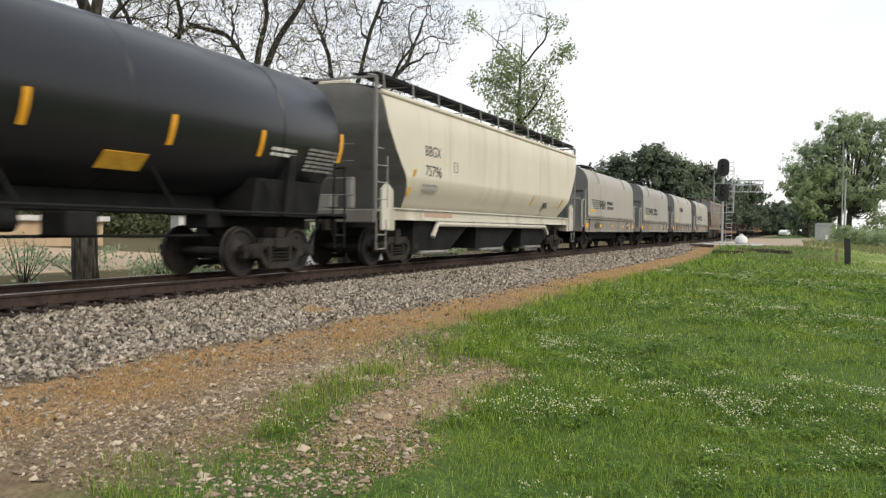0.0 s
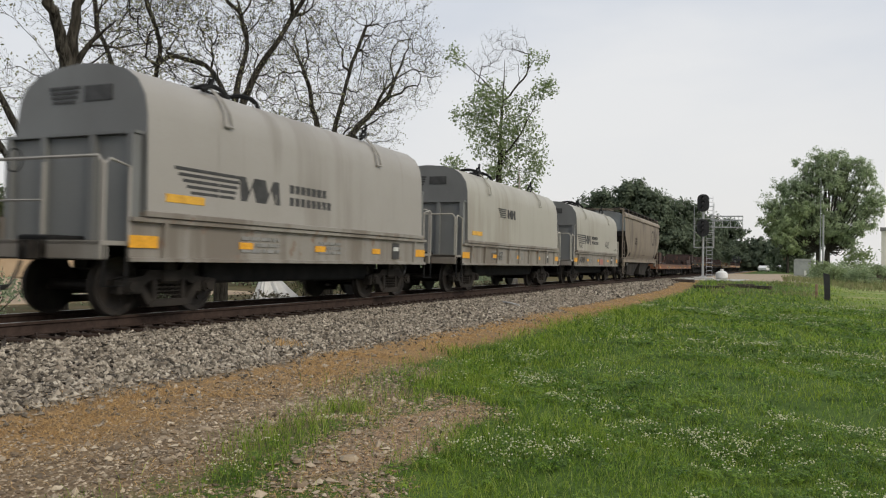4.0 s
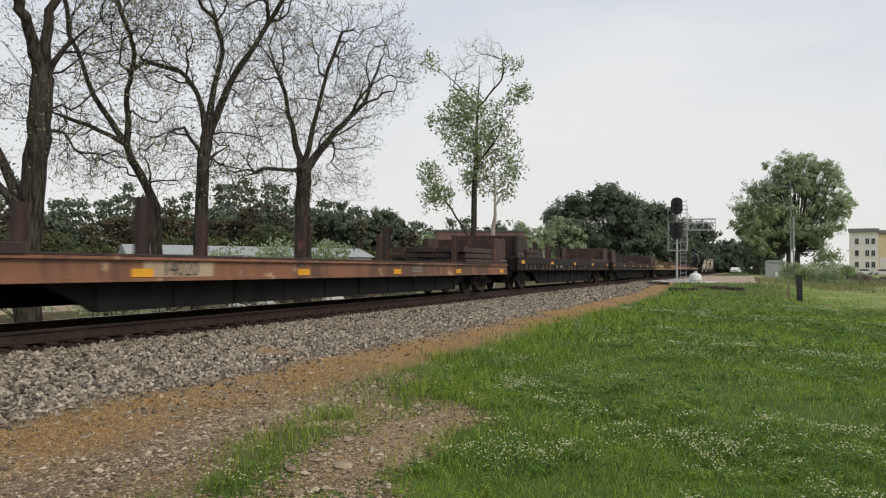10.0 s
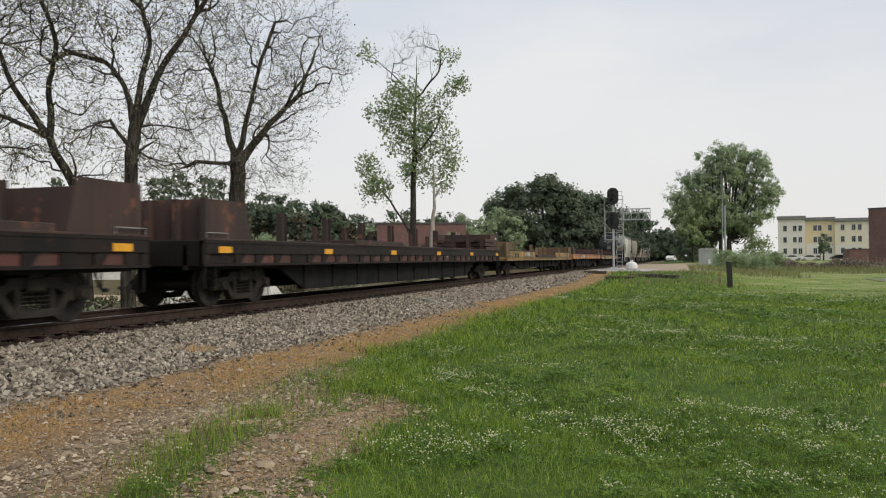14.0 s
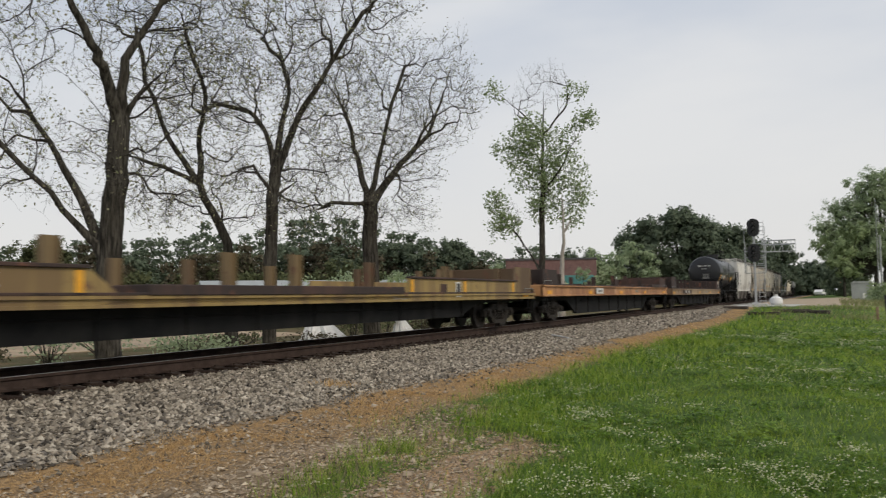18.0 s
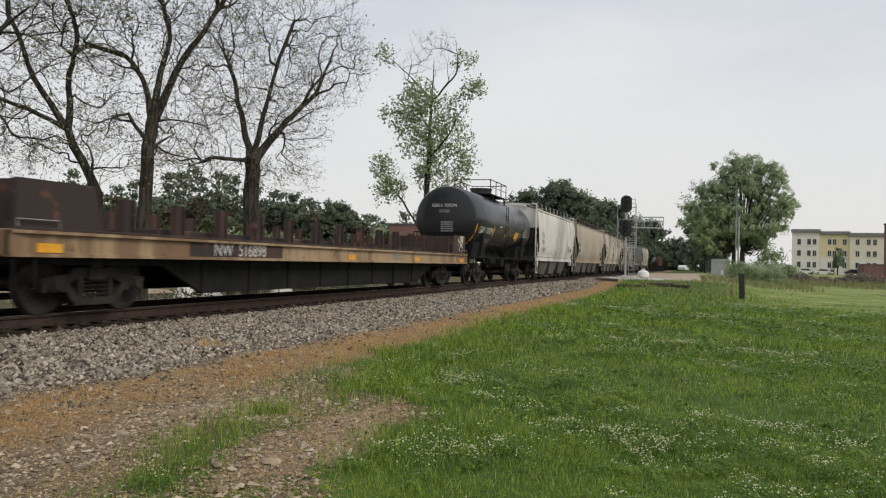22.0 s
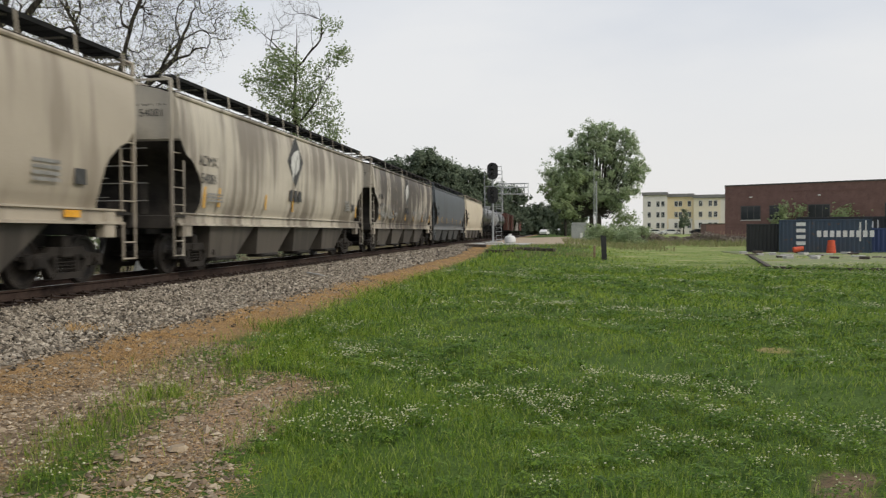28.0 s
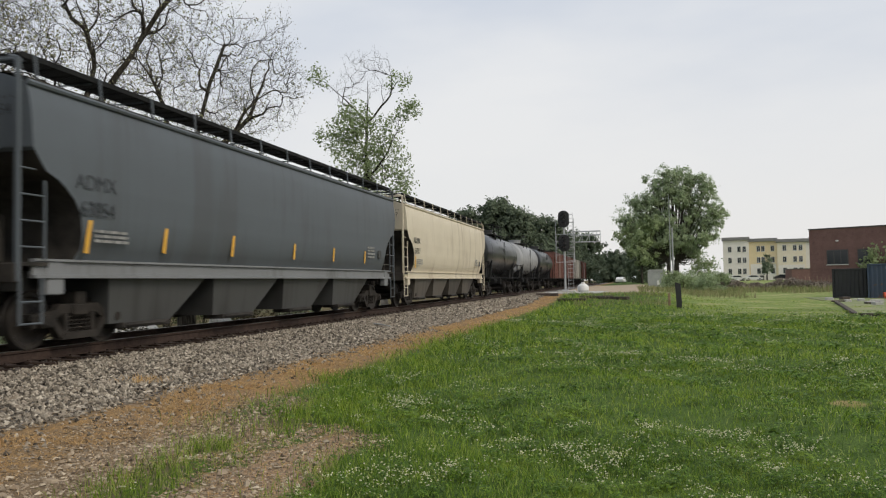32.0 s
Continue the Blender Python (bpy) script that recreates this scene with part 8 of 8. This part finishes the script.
    for zz in (4.0, 4.55, 4.85):
        s.tube([(0.4, 0, zz), (2.75, 0, zz)], 0.035, 6)
        s.tube([(0.4, 0.7, zz), (2.75, 0.7, zz)], 0.03, 6)
    for k in range(9):
        xx = 0.45 + 0.287 * k
        s.tube([(xx, 0, 4.0), (xx + 0.287 if k % 2 == 0 and k < 8 else xx, 0, 4.55)], 0.022, 5).tube([(xx, 0, 4.55), (xx, 0, 4.85)], 0.018, 5)
    s.tube([(2.75, 0, 4.0), (2.75, 0, 4.85)], 0.03, 6).box(0.4, 2.75, 0, 0.7, 4.0, 4.03)
    part("truss_arm", s, M_GALV, sg, "galvanised truss walkway")
    return sg


signal_mast(-5.15, 63.7, 0.62)
tank = thing("propane_tank", "small white domed tank beside the signal", "tank", at=(-4.0, 66.0, 0.6))
part("shell", Shape().loft([[(r * math.cos(a), r * math.sin(a), z) for a in np.linspace(0, 2 * math.pi, 20, endpoint=False)] for r, z in ((0.36, 0.0), (0.46, 0.12), (0.48, 0.35), (0.42, 0.52), (0.25, 0.64), (0.14, 0.66))]), M_WHITEPAINT, tank)
part("collar", Shape().tube([(0, 0, 0.64), (0, 0, 0.8)], 0.14, 14), M_WHITEPAINT, tank)
pad = Shape()
pad.prism([(-7.6, 60.5), (-2.4, 60.0), (-2.0, 68.0), (-7.4, 68.5)], "z", 0.3, 0.60)
tagged(part("concrete_pad", pad, M_CONCRETE), "pale gravelly concrete pad round the signal", "pavement", kind="structure")
post = thing("timber_post", "short blackened timber post in the grass", "post", at=(2.33, 42.6, 0.0))
part("post_body", Shape().loft([[(-0.13, -0.11, -0.2), (0.13, -0.11, -0.2), (0.13, 0.11, -0.2), (-0.13, 0.11, -0.2)], [(-0.16, -0.11, 0.7), (0.11, -0.11, 0.7), (0.11, 0.11, 0.7), (-0.16, 0.11, 0.7)], [(-0.2, -0.1, 1.38), (0.08, -0.1, 1.3), (0.08, 0.1, 1.3), (-0.2, 0.1, 1.38)]]), M_BLACK, post)
stk = thing("wooden_stake", "thin weathered wooden stake in the grass", "stake", at=(2.0, 46.5, 0.0))
part("stake_body", Shape().box(-0.07, 0.07, -0.05, 0.05, -0.2, 0.75, 0.02), M_STAKE, stk)
for k, (x, y, ln, tn) in enumerate(((-3.9, 52.0, 1.9, 78), (-2.4, 54.5, 2.2, 96), (-1.3, 53.4, 2.4, 60), (-6.0, 57.0, 1.6, 84))):
    t_ = thing("old_tie", "discarded dark wooden tie lying in the grass", "railway tie", at=(x, y, float(ground_z(x, y)) + 0.02), turn=tn, group="discarded ties")
    part("timber", Shape().box(-0.12, 0.12, -ln / 2, ln / 2, -0.04, 0.17, 0.02), M_TIMBER, t_)
stick = thing("white_stick", "bleached white stick lying on the ballast", "stick", at=(-7.68, 23.7, float(ground_z(-7.68, 23.7)) + 0.05))
part("stick_body", Shape().tube([(-0.5, 0.72, 0.03), (0.0, 0.05, 0.03), (0.5, -0.72, 0.02)], 0.03, 6, 0.018), M_WHITEPAINT, stick)
tuft = blades(*(lambda a, b: (a, b))(grng.normal(-7.15, 0.16, 260), grng.normal(10.6, 0.16, 260)), grng.uniform(0.04, 0.12, 260), np.full(260, 0.008), 1.2)
tagged(part("dry_tuft", soup("dry_tuft", *tuft), M_STRAW), "tuft of dead orange grass on the ballast", "dry grass", kind="stuff")

hut = thing("signal_hut", "grey metal railway equipment hut", "hut", at=(3.3, 115.5, 0.55))
part("wall", Shape().box(-1.2, 1.2, -0.9, 0.9, -0.3, 2.05, 0.03), M_HUT, hut)
part("roof", Shape().prism([(-1.28, 2.04), (1.28, 2.04), (1.0, 2.3), (-1.0, 2.3)], "y", -0.98, 0.98), M_HUT, hut)
part("door", Shape().box(-0.85, 0.0, -0.94, -0.89, 0.1, 1.9, 0.01), M_HUT, hut)
part("notice", Shape().box(0.05, 0.4, -0.95, -0.9, 0.1, 0.75, 0.005), M_WHITEPAINT, hut, "white notice plate")
mp_ = thing("meter_box", "small white box beside a grey hut", "box", at=(4.9, 114.6, 0.55))
part("case", Shape().box(-0.3, 0.3, -0.2, 0.2, -0.1, 0.75, 0.05), M_WHITEPAINT, mp_)
pole = thing("antenna_pole", "tall slender grey pole", "pole", at=(4.55, 99.5, 0.5))
part("shaft", Shape().tube([(0, 0, -0.3), (0, 0, 11.3)], 0.07, 10, 0.035), M_HUT, pole)
pole2 = thing("utility_pole", "shorter stout grey pole", "pole", at=(4.85, 99.8, 0.5))
part("shaft", Shape().tube([(0, 0, -0.3), (0, 0, 7.3)], 0.11, 10, 0.10), M_HUT, pole2)

tower = thing("floodlight_pole", "tall grey pole carrying floodlights", "light pole", at=(27.3, 64.0, 0.0))
part("shaft", Shape().tube([(0, 0, -0.3), (0, 0, 19.6)], 0.26, 12, 0.13), M_GALV, tower)
for zz in (14.2, 18.6):
    arm = part("crossarm", Shape().box(-0.6, 0.6, -0.08, 0.08, zz - 0.08, zz + 0.08), M_GALV, tower)
    for xx in (-0.45, 0.45):
        part("floodlight", Shape().box(xx - 0.25, xx + 0.25, -0.5, 0.1, zz + 0.1, zz + 0.55, 0.05), M_HUT, arm)


def wall_window(parent, x0, x1, z0, z1, y, n, mat_frame, deep=0.12):
    """A window set into a wall that faces -y: recess, frame, panes and sill."""
    w = part("window", Shape().box(x0, x1, y - 0.01, y + deep, z0, z1), M_CAP, parent)
    s = Shape().box(x0 - 0.05, x1 + 0.05, y - 0.05, y + 0.02, z1, z1 + 0.08).box(x0 - 0.05, x0 + 0.03, y - 0.05, y + 0.02, z0, z1).box(x1 - 0.03, x1 + 0.05, y - 0.05, y + 0.02, z0, z1)
    for k in range(1, n):
        xx = x0 + (x1 - x0) * k / n
        s.box(xx - 0.03, xx + 0.03, y - 0.045, y - 0.005, z0, z1)
    part("window_frame", s, mat_frame, w)
    part("window_sill", Shape().box(x0 - 0.08, x1 + 0.08, y - 0.1, y + 0.02, z0 - 0.1, z0), M_FRAME, w)
    for k in range(n):
        a, b = x0 + (x1 - x0) * k / n + 0.03, x0 + (x1 - x0) * (k + 1) / n - 0.03
        part("pane", Shape().box(a, b, y - 0.025, y - 0.015, z0 + 0.03, z1 - 0.03), M_GLASS, w)


# brick building
bb = thing("brick_building", "low red-brown brick building with dark windows", "building", at=(20.9, 102.8, 1.0), turn=-30.6)
part("wall", Shape().box(0, 46, 0, 14, -1.2, 6.1), M_BRICK, bb)
part("parapet_cap", Shape().box(-0.08, 46.1, -0.08, 14.1, 6.1, 6.25, 0.02), M_CAP, bb)
part("brick_band", Shape().box(-0.03, 46.03, -0.04, 0.01, 5.2, 5.3), M_BRICK, bb)
part("side_block", Shape().box(-0.8, 0, 3, 12, -1.2, 4.6), M_BRICK, bb)
for x in (2.0, 5.4, 9.8, 17.8, 21.5, 26.5, 31.0, 36.0):
    wall_window(bb, x, x + (2.3 if x != 5.4 else 1.6), 1.9, 3.55, 0.0, 3 if x != 5.4 else 2, M_CAP)
for x in (3.2, 11.0, 19.0):
    part("wall_lamp", Shape().box(x - 0.15, x + 0.15, -0.25, 0, 4.6, 4.75, 0.02), M_WHITEPAINT, bb)

# apartments
ap = thing("apartment_building", "three-storey cream and yellow apartment building", "building", at=(24.2, 226.5, 1.6), turn=-8.6)
for k, (a, b, h, m_) in enumerate(((0, 6.6, 9.9, 0), (6.6, 13.6, 9.4, 1), (13.6, 20.6, 9.0, 2), (20.6, 28.0, 9.0, 0), (28.0, 36.0, 9.0, 1))):
    off = 0.0 if k % 2 == 0 else 0.5
    part("wall", Shape().box(a, b - 0.01, off, 14, -2.0, h), M_CLAD[m_], ap)
    part("roof", Shape().box(a - 0.25, b + 0.2, off - 0.5, 14.3, h, h + 0.9, 0.05), M_ROOF, ap)
    if k:
        part("lower_wall", Shape().box(a + 0.3, b - 0.3, off - 0.06, off, -1.5, h - 6.0), M_CLAD[0], ap)
    for lv in range(3):
        z0 = 0.8 + lv * 3.0
        for u in ((0.2, 0.56, 0.76) if k % 2 == 0 else (0.28, 0.44, 0.78)):
            x = a + u * (b - a)
            wall_window(ap, x, x + 0.85, z0, z0 + 1.4, off - (0.06 if k and lv == 0 else 0), 2, M_FRAME, 0.1)
for k in range(5):
    part("entrance_door", Shape().box(2.2 + 7 * k, 3.2 + 7 * k, -0.08, 0.52, -1.9, 0.3), M_CAP, ap)
lw = thing("brick_garage", "low dark brick outbuilding", "building", at=(43.5, 205, 1.0))
part("wall", Shape().box(-6, 6, 0, 8, -1, 2.2), M_BRICK, lw)
part("roof_edge", Shape().box(-6.1, 6.1, -0.1, 8.1, 2.2, 2.4), M_CAP, lw)


def container(x, y, z, turn, length, paint, label, marks=False, height=2.5):
    c = thing("shipping_container", label, "container", at=(x, y, z), turn=turn, group="containers")
    part("floor_frame", Shape().box(0, length, 0, 2.44, 0, 0.16, 0.01), paint, c)
    s = Shape()
    n = int(length / 0.28)
    prof = []
    for k in range(n):
        u = 0.12 + (length - 0.24) * k / n
        d = (length - 0.24) / n
        prof += [(u, 0.06), (u + 0.25 * d, 0.02), (u + 0.6 * d, 0.02), (u + 0.8 * d, 0.06)]
    prof.append((length - 0.12, 0.06))
    s.loft([[(u, w, z_) for u, w in prof] for z_ in (0.15, height - 0.1)], closed=False)
    part("corrugated_side", s, paint, c)
    part("far_side", Shape().box(0.1, length - 0.1, 2.38, 2.42, 0.15, height - 0.1), paint, c)
    part("roof", Shape().box(0.02, length - 0.02, 0.02, 2.42, height - 0.08, height, 0.02), M_PALEROOF if marks else paint, c)
    part("end_wall", Shape().box(0.02, 0.06, 0.1, 2.34, 0.15, height - 0.1), paint, c)
    part("door_end", Shape().box(length - 0.06, length - 0.02, 0.1, 2.34, 0.15, height - 0.1), paint, c)
    for u in (0, length - 0.12):
        for w in (0, 2.32):
            part("corner_post", Shape().box(u, u + 0.12, w, w + 0.12, 0, height, 0.01), paint, c)
    part("top_rail", Shape().box(0, length, 0, 0.1, height - 0.12, height, 0.01), paint, c)
    if marks:
        r = random.Random(3)
        for k in range(9):
            s = Shape().box(2.42 + 0.40 * k, 2.68 + 0.40 * k, -0.004, 0.012, 1.18, 1.62)
            part("brand_bar", s, M_WHITEPAINT, c, "white bar of company lettering")
        for k in range(4):
            part("emblem_bar", Shape().box(1.12, 1.7, -0.004, 0.012, 1.95 - 0.44 * k, 2.2 - 0.44 * k), M_WHITEPAINT, c, "white bar of company lettering")
        part("code_bar", Shape().box(5.0, 5.1, -0.004, 0.012, 0.9, 2.2), M_WHITEPAINT, c)
        part("code_bar", Shape().box(5.35, 5.42, -0.004, 0.012, 1.5, 2.3), M_WHITEPAINT, c)
    return c


container(15.3, 57.95, -0.08, -18, 5.75, M_NAVY, "navy blue shipping container with white lettering", True, 2.4)
container(13.45, 59.4, 0.0, -18, 2.1, M_CHAR, "black steel container beside a blue one", False, 2.05)
container(21.05, 57.4, -0.05, -18, 6.0, M_BLUE, "bright blue shipping container", False, 1.75)
container(17.6, 62.0, 0.0, -18, 6.0, M_CHAR, "dark container with a pale roof", True, 2.55).children[3].data.materials[0] = M_PALEROOF
for k, (x, y) in enumerate(((16.2, 56.6), (18.2, 56.2))):
    b = thing("traffic_barrel", "orange plastic traffic barrel" if k else "orange plastic barrel lying on its side", "barrel", at=(x, y, 0.0), group="traffic barrels")
    m_ = Shape().loft([[(r * math.cos(a), r * math.sin(a), z) for a in np.linspace(0, 2 * math.pi, 16, endpoint=False)] for r, z in ((0.3, 0), (0.29, 0.2), (0.27, 0.22), (0.26, 0.55), (0.24, 0.57), (0.22, 0.9))])
    ob = part("barrel_body", m_, M_SAFETY, b)
    if not k:
        ob.matrix_local = pose(-0.3, 0, 0.22, 0, 80, 0) @ Matrix.Scale(0.72, 4)
drng = random.Random(8)
for k in range(26):
    x, y = drng.uniform(11.8, 18.5), drng.uniform(44, 55.5)
    d = thing("broken_slab", "broken piece of pale paving" if k % 2 else "dark scrap board lying flat", "debris", at=(x, y, 0.02), turn=drng.uniform(0, 180), group="debris by the containers")
    part("slab", Shape().box(-drng.uniform(0.1, 0.6), drng.uniform(0.1, 0.4), -drng.uniform(0.1, 0.3), 0.2, -0.02, drng.uniform(0.05, 0.2), 0.02), M_CONCRETE if k % 2 else M_TIMBER, d)
kerb = Shape()
kerb.prism([(11.6, 50.0), (8.6, 34.0), (9.4, 33.0), (40.0, 24.0), (60, 60), (12.0, 62.0)], "z", -0.10, 0.035)
tagged(part("gravel_lot", kerb, surface("weedy_gravel_lot", (0.24, 0.26, 0.12), (0.17, 0.215, 0.075), 0.35, 0.95, c=(0.34, 0.29, 0.20))), "dusty gravel lot with a raised dark edge", "pavement", kind="structure")
s = Shape()
for a, b in (((11.5, 50.0), (8.5, 34.0)), ((8.5, 34.0), (9.4, 32.9)), ((9.4, 32.9), (40.0, 23.9))):
    s.beam((*a, 0.05), (*b, 0.05), 0.2, 0.11)
tagged(part("timber_edge", s, M_TIMBER), "dark timber edging round the lot", "kerb", kind="structure")
fence = thing("board_fence", "leaning weathered picket fence far off", "fence", at=(17.0, 92.0, 0.3), turn=-12)
for k in range(24):
    part("picket", Shape().box(0.38 * k, 0.38 * k + 0.09, 0, 0.03, -0.2, 1.15 + 0.15 * math.sin(k * 2.3)), M_FENCE, fence)
part("fence_rail", Shape().box(0, 9.1, 0.03, 0.07, 0.75, 0.85), M_FENCE, fence)

# beyond the track
pb = thing("brick_shop", "low pinkish brick building with a flat roof", "building", at=(-41.0, 102.5, -0.3), turn=20)
part("wall", Shape().box(0, 12.5, 0, 9, -0.5, 6.8), M_BRICK, pb)
part("parapet_cap", Shape().box(-0.1, 12.6, -0.1, 9.1, 6.8, 7.05), M_CAP, pb)
part("green_canopy", Shape().box(7.0, 12.0, -1.2, 0, 3.4, 4.6, 0.03), surface("teal_sheet_metal", (0.06, 0.20, 0.19), (0.08, 0.25, 0.23), 2.0, 0.5), pb, "teal canopy")
for x in (1.5, 4.5, 8.0):
    wall_window(pb, x, x + 1.5, 1.2, 2.9, 0.0, 2, M_FRAME)
wh = thing("white_shed", "long low white building beyond the trees", "building", at=(-58.0, 62.0, -0.4), turn=48)
part("wall", Shape().box(0, 26, 0, 10, -0.3, 3.0), M_PALEROOF, wh)
part("roof", Shape().prism([(-0.4, 3.0), (10.4, 3.0), (5, 4.1)], "x", -0.4, 26.4), M_HUT, wh)
for x in (2, 7, 12, 17, 22):
    wall_window(wh, x, x + 1.8, 0.9, 2.1, 0.0, 2, M_FRAME)
tn = thing("tan_building", "low tan stucco building beyond the track", "building", at=(-62.0, 18.0, -0.5), turn=68)
part("wall", Shape().box(0, 30, 0, 10, -0.3, 2.2), M_TAN, tn)
part("roof", Shape().box(-0.4, 30.4, -0.4, 10.4, 2.2, 2.6), M_PALEROOF, tn)
yd = Shape()
yd.prism([(-58, 2), (-25, 6), (-24, 34), (-52, 40)], "z", -0.6, -0.235)
tagged(part("dirt_yard", yd, surface("bare_tan_earth", (0.48, 0.36, 0.23), (0.38, 0.28, 0.18), 0.5, 0.95)), "bare tan earth yard beyond the track", "ground", kind="structure")



def tarp_heap(x, y, z, wide, high, seed, mat, label):
    """A crumpled sheet over a heap: folds running down from an off-centre peak."""
    rr = random.Random(seed)
    h = thing("tarp_heap", label, "tarpaulin", at=(x, y, z), turn=35)
    n, rings = 28, []
    folds = [rr.uniform(0.82, 1.15) for _ in range(n)]
    for f in (1.0, 0.86, 0.66, 0.44, 0.22, 0.05):
        top = (1 - f) ** 0.85
        rings.append([(-0.22 * wide * top + 0.5 * wide * f * folds[k] * math.cos(6.283 * k / n), 0.38 * wide * f * folds[(k + 5) % n] * math.sin(6.283 * k / n), high * top * rr.uniform(0.93, 1.07)) for k in range(n)])
    me_ = Shape().loft(rings).mesh("sheet", smooth=False)
    me_.polygons.foreach_set("use_smooth", [False] * len(me_.polygons))
    part("sheet", me_, mat, h)
    for k in range(5):
        a = rr.uniform(0, 6.28)
        part("weight", Shape().box(-0.14, 0.14, -0.1, 0.1, 0, 0.16, 0.03), M_CONCRETE, h, at=(0.5 * wide * math.cos(a), 0.4 * wide * math.sin(a), 0.0))
    return h


M_TARP = surface("white_plastic_sheet", (0.74, 0.74, 0.73), (0.60, 0.60, 0.59), 2.0, 0.5, bump=0.3)
tarp_heap(-19.4, 27.8, float(ground_z(-19.4, 27.8)) - 0.05, 2.1, 1.45, 5, M_TARP, "white crumpled plastic sheet over a heap")
tarp_heap(-16.5, 29.6, float(ground_z(-16.5, 29.6)) - 0.05, 1.3, 1.2, 6, M_PALEROOF, "grey crumpled sheet over a low heap")


def parked_car(x, y, z, turn, paint, label):
    c = thing("parked_car", label, "car", at=(x, y, z), turn=turn)
    side = [(-2.2, 0.35), (2.2, 0.35), (2.25, 0.75), (1.3, 0.92), (0.7, 1.42), (-0.9, 1.45), (-1.7, 0.98), (-2.25, 0.9)]
    part("body", Shape().prism([(u, w) for u, w in side], "y", -0.85, 0.85), paint, c)
    part("glass", Shape().prism([(1.15, 0.94), (0.62, 1.36), (-0.85, 1.39), (-1.5, 0.99)], "y", -0.86, 0.86), M_GLASS, c)
    for u in (-1.4, 1.4):
        for w in (-0.8, 0.8):
            wl = part("wheel", Shape().tube([(u, w - 0.1, 0.32), (u, w + 0.1, 0.32)], 0.32, 16), M_HOSE, c)
            part("rim", Shape().tube([(u, w - 0.11, 0.32), (u, w + 0.11, 0.32)], 0.19, 12), M_GALV, wl)
    return c


CARP = [surface("white_car_paint", (0.72, 0.72, 0.71), (0.68, 0.68, 0.67), 1.0, 0.25, bump=0), surface("dark_car_paint", (0.03, 0.03, 0.035), (0.04, 0.04, 0.045), 1.0, 0.25, bump=0), surface("red_car_paint", (0.35, 0.03, 0.03), (0.3, 0.03, 0.03), 1.0, 0.25, bump=0)]
for x, y, tn_, p in ((26.5, 218, 10, 0), (30.5, 217, 5, 0), (37.5, 216, 5, 1), (12.0, 190, 20, 0), (1.5, 181, 60, 0), (-2.8, 196, 80, 0), (-33, 84, 20, 0)):
    parked_car(x, y, float(ground_z(x, y)), tn_, CARP[p], ("white", "dark", "red")[p] + " parked car seen from far off")
xs = thing("crossing_signal", "railway crossing signal with red lamps", "crossing signal", at=(1.9, 178.0, float(ground_z(1.9, 178))))
part("post", Shape().tube([(0, 0, -0.2), (0, 0, 4.2)], 0.07, 8), M_GALV, xs)
part("crossbuck", Shape().beam((-0.6, -0.1, 3.4), (0.6, -0.1, 4.2), 0.06, 0.22).beam((-0.6, -0.1, 4.2), (0.6, -0.1, 3.4), 0.06, 0.22), M_WHITEPAINT, xs)
for u in (-0.5, 0.5):
    hd = part("lamp_shield", Shape().tube([(u, 0.0, 2.8), (u, 0.06, 2.8)], 0.32, 16), M_BLACK, xs)
    part("red_lamp", Shape().tube([(u, -0.06, 2.8), (u, -0.02, 2.8)], 0.16, 12), M_REDLAMP, hd)


# ---------------------------------------------------------------- what moves
# metres that the train has run at each whole second
RUN = [-1.45, 9.05, 19.8, 30.57, 41.36, 52.16, 62.97, 73.83, 84.73, 95.66, 106.6, 117.55, 128.5, 139.47, 150.42, 161.31, 172.13, 182.9,
       193.62, 204.37, 215.15, 225.95, 236.8, 247.8, 259.15, 269.98, 281.1, 292.61, 304.39, 316.3, 328.2, 340.08, 352.5]


def motions():
    """The train rolls past towards -y and its wheels turn."""
    for car, middle in CARS:
        walk(car, [(float(t), pose(TRACK_X, middle - run, BODY_Z)) for t, run in enumerate(RUN)])
    first = {}
    for w, k in WHEELSETS:
        if k not in first:
            rows = []
            for n in range(0, 961):
                t = n / 30
                run = float(np.interp(t, range(33), RUN))
                rows.append((t, pose(0, k, WHEEL_R) @ Matrix.Rotation(run / WHEEL_R, 4, "X")))
            walk(w, rows)
            first[k] = w
        else:
            src = first[k].animation_data
            w.rotation_mode = "QUATERNION"
            w.animation_data_create()
            w.animation_data.action = src.action
            w.animation_data.action_slot = src.action_slot


motions()
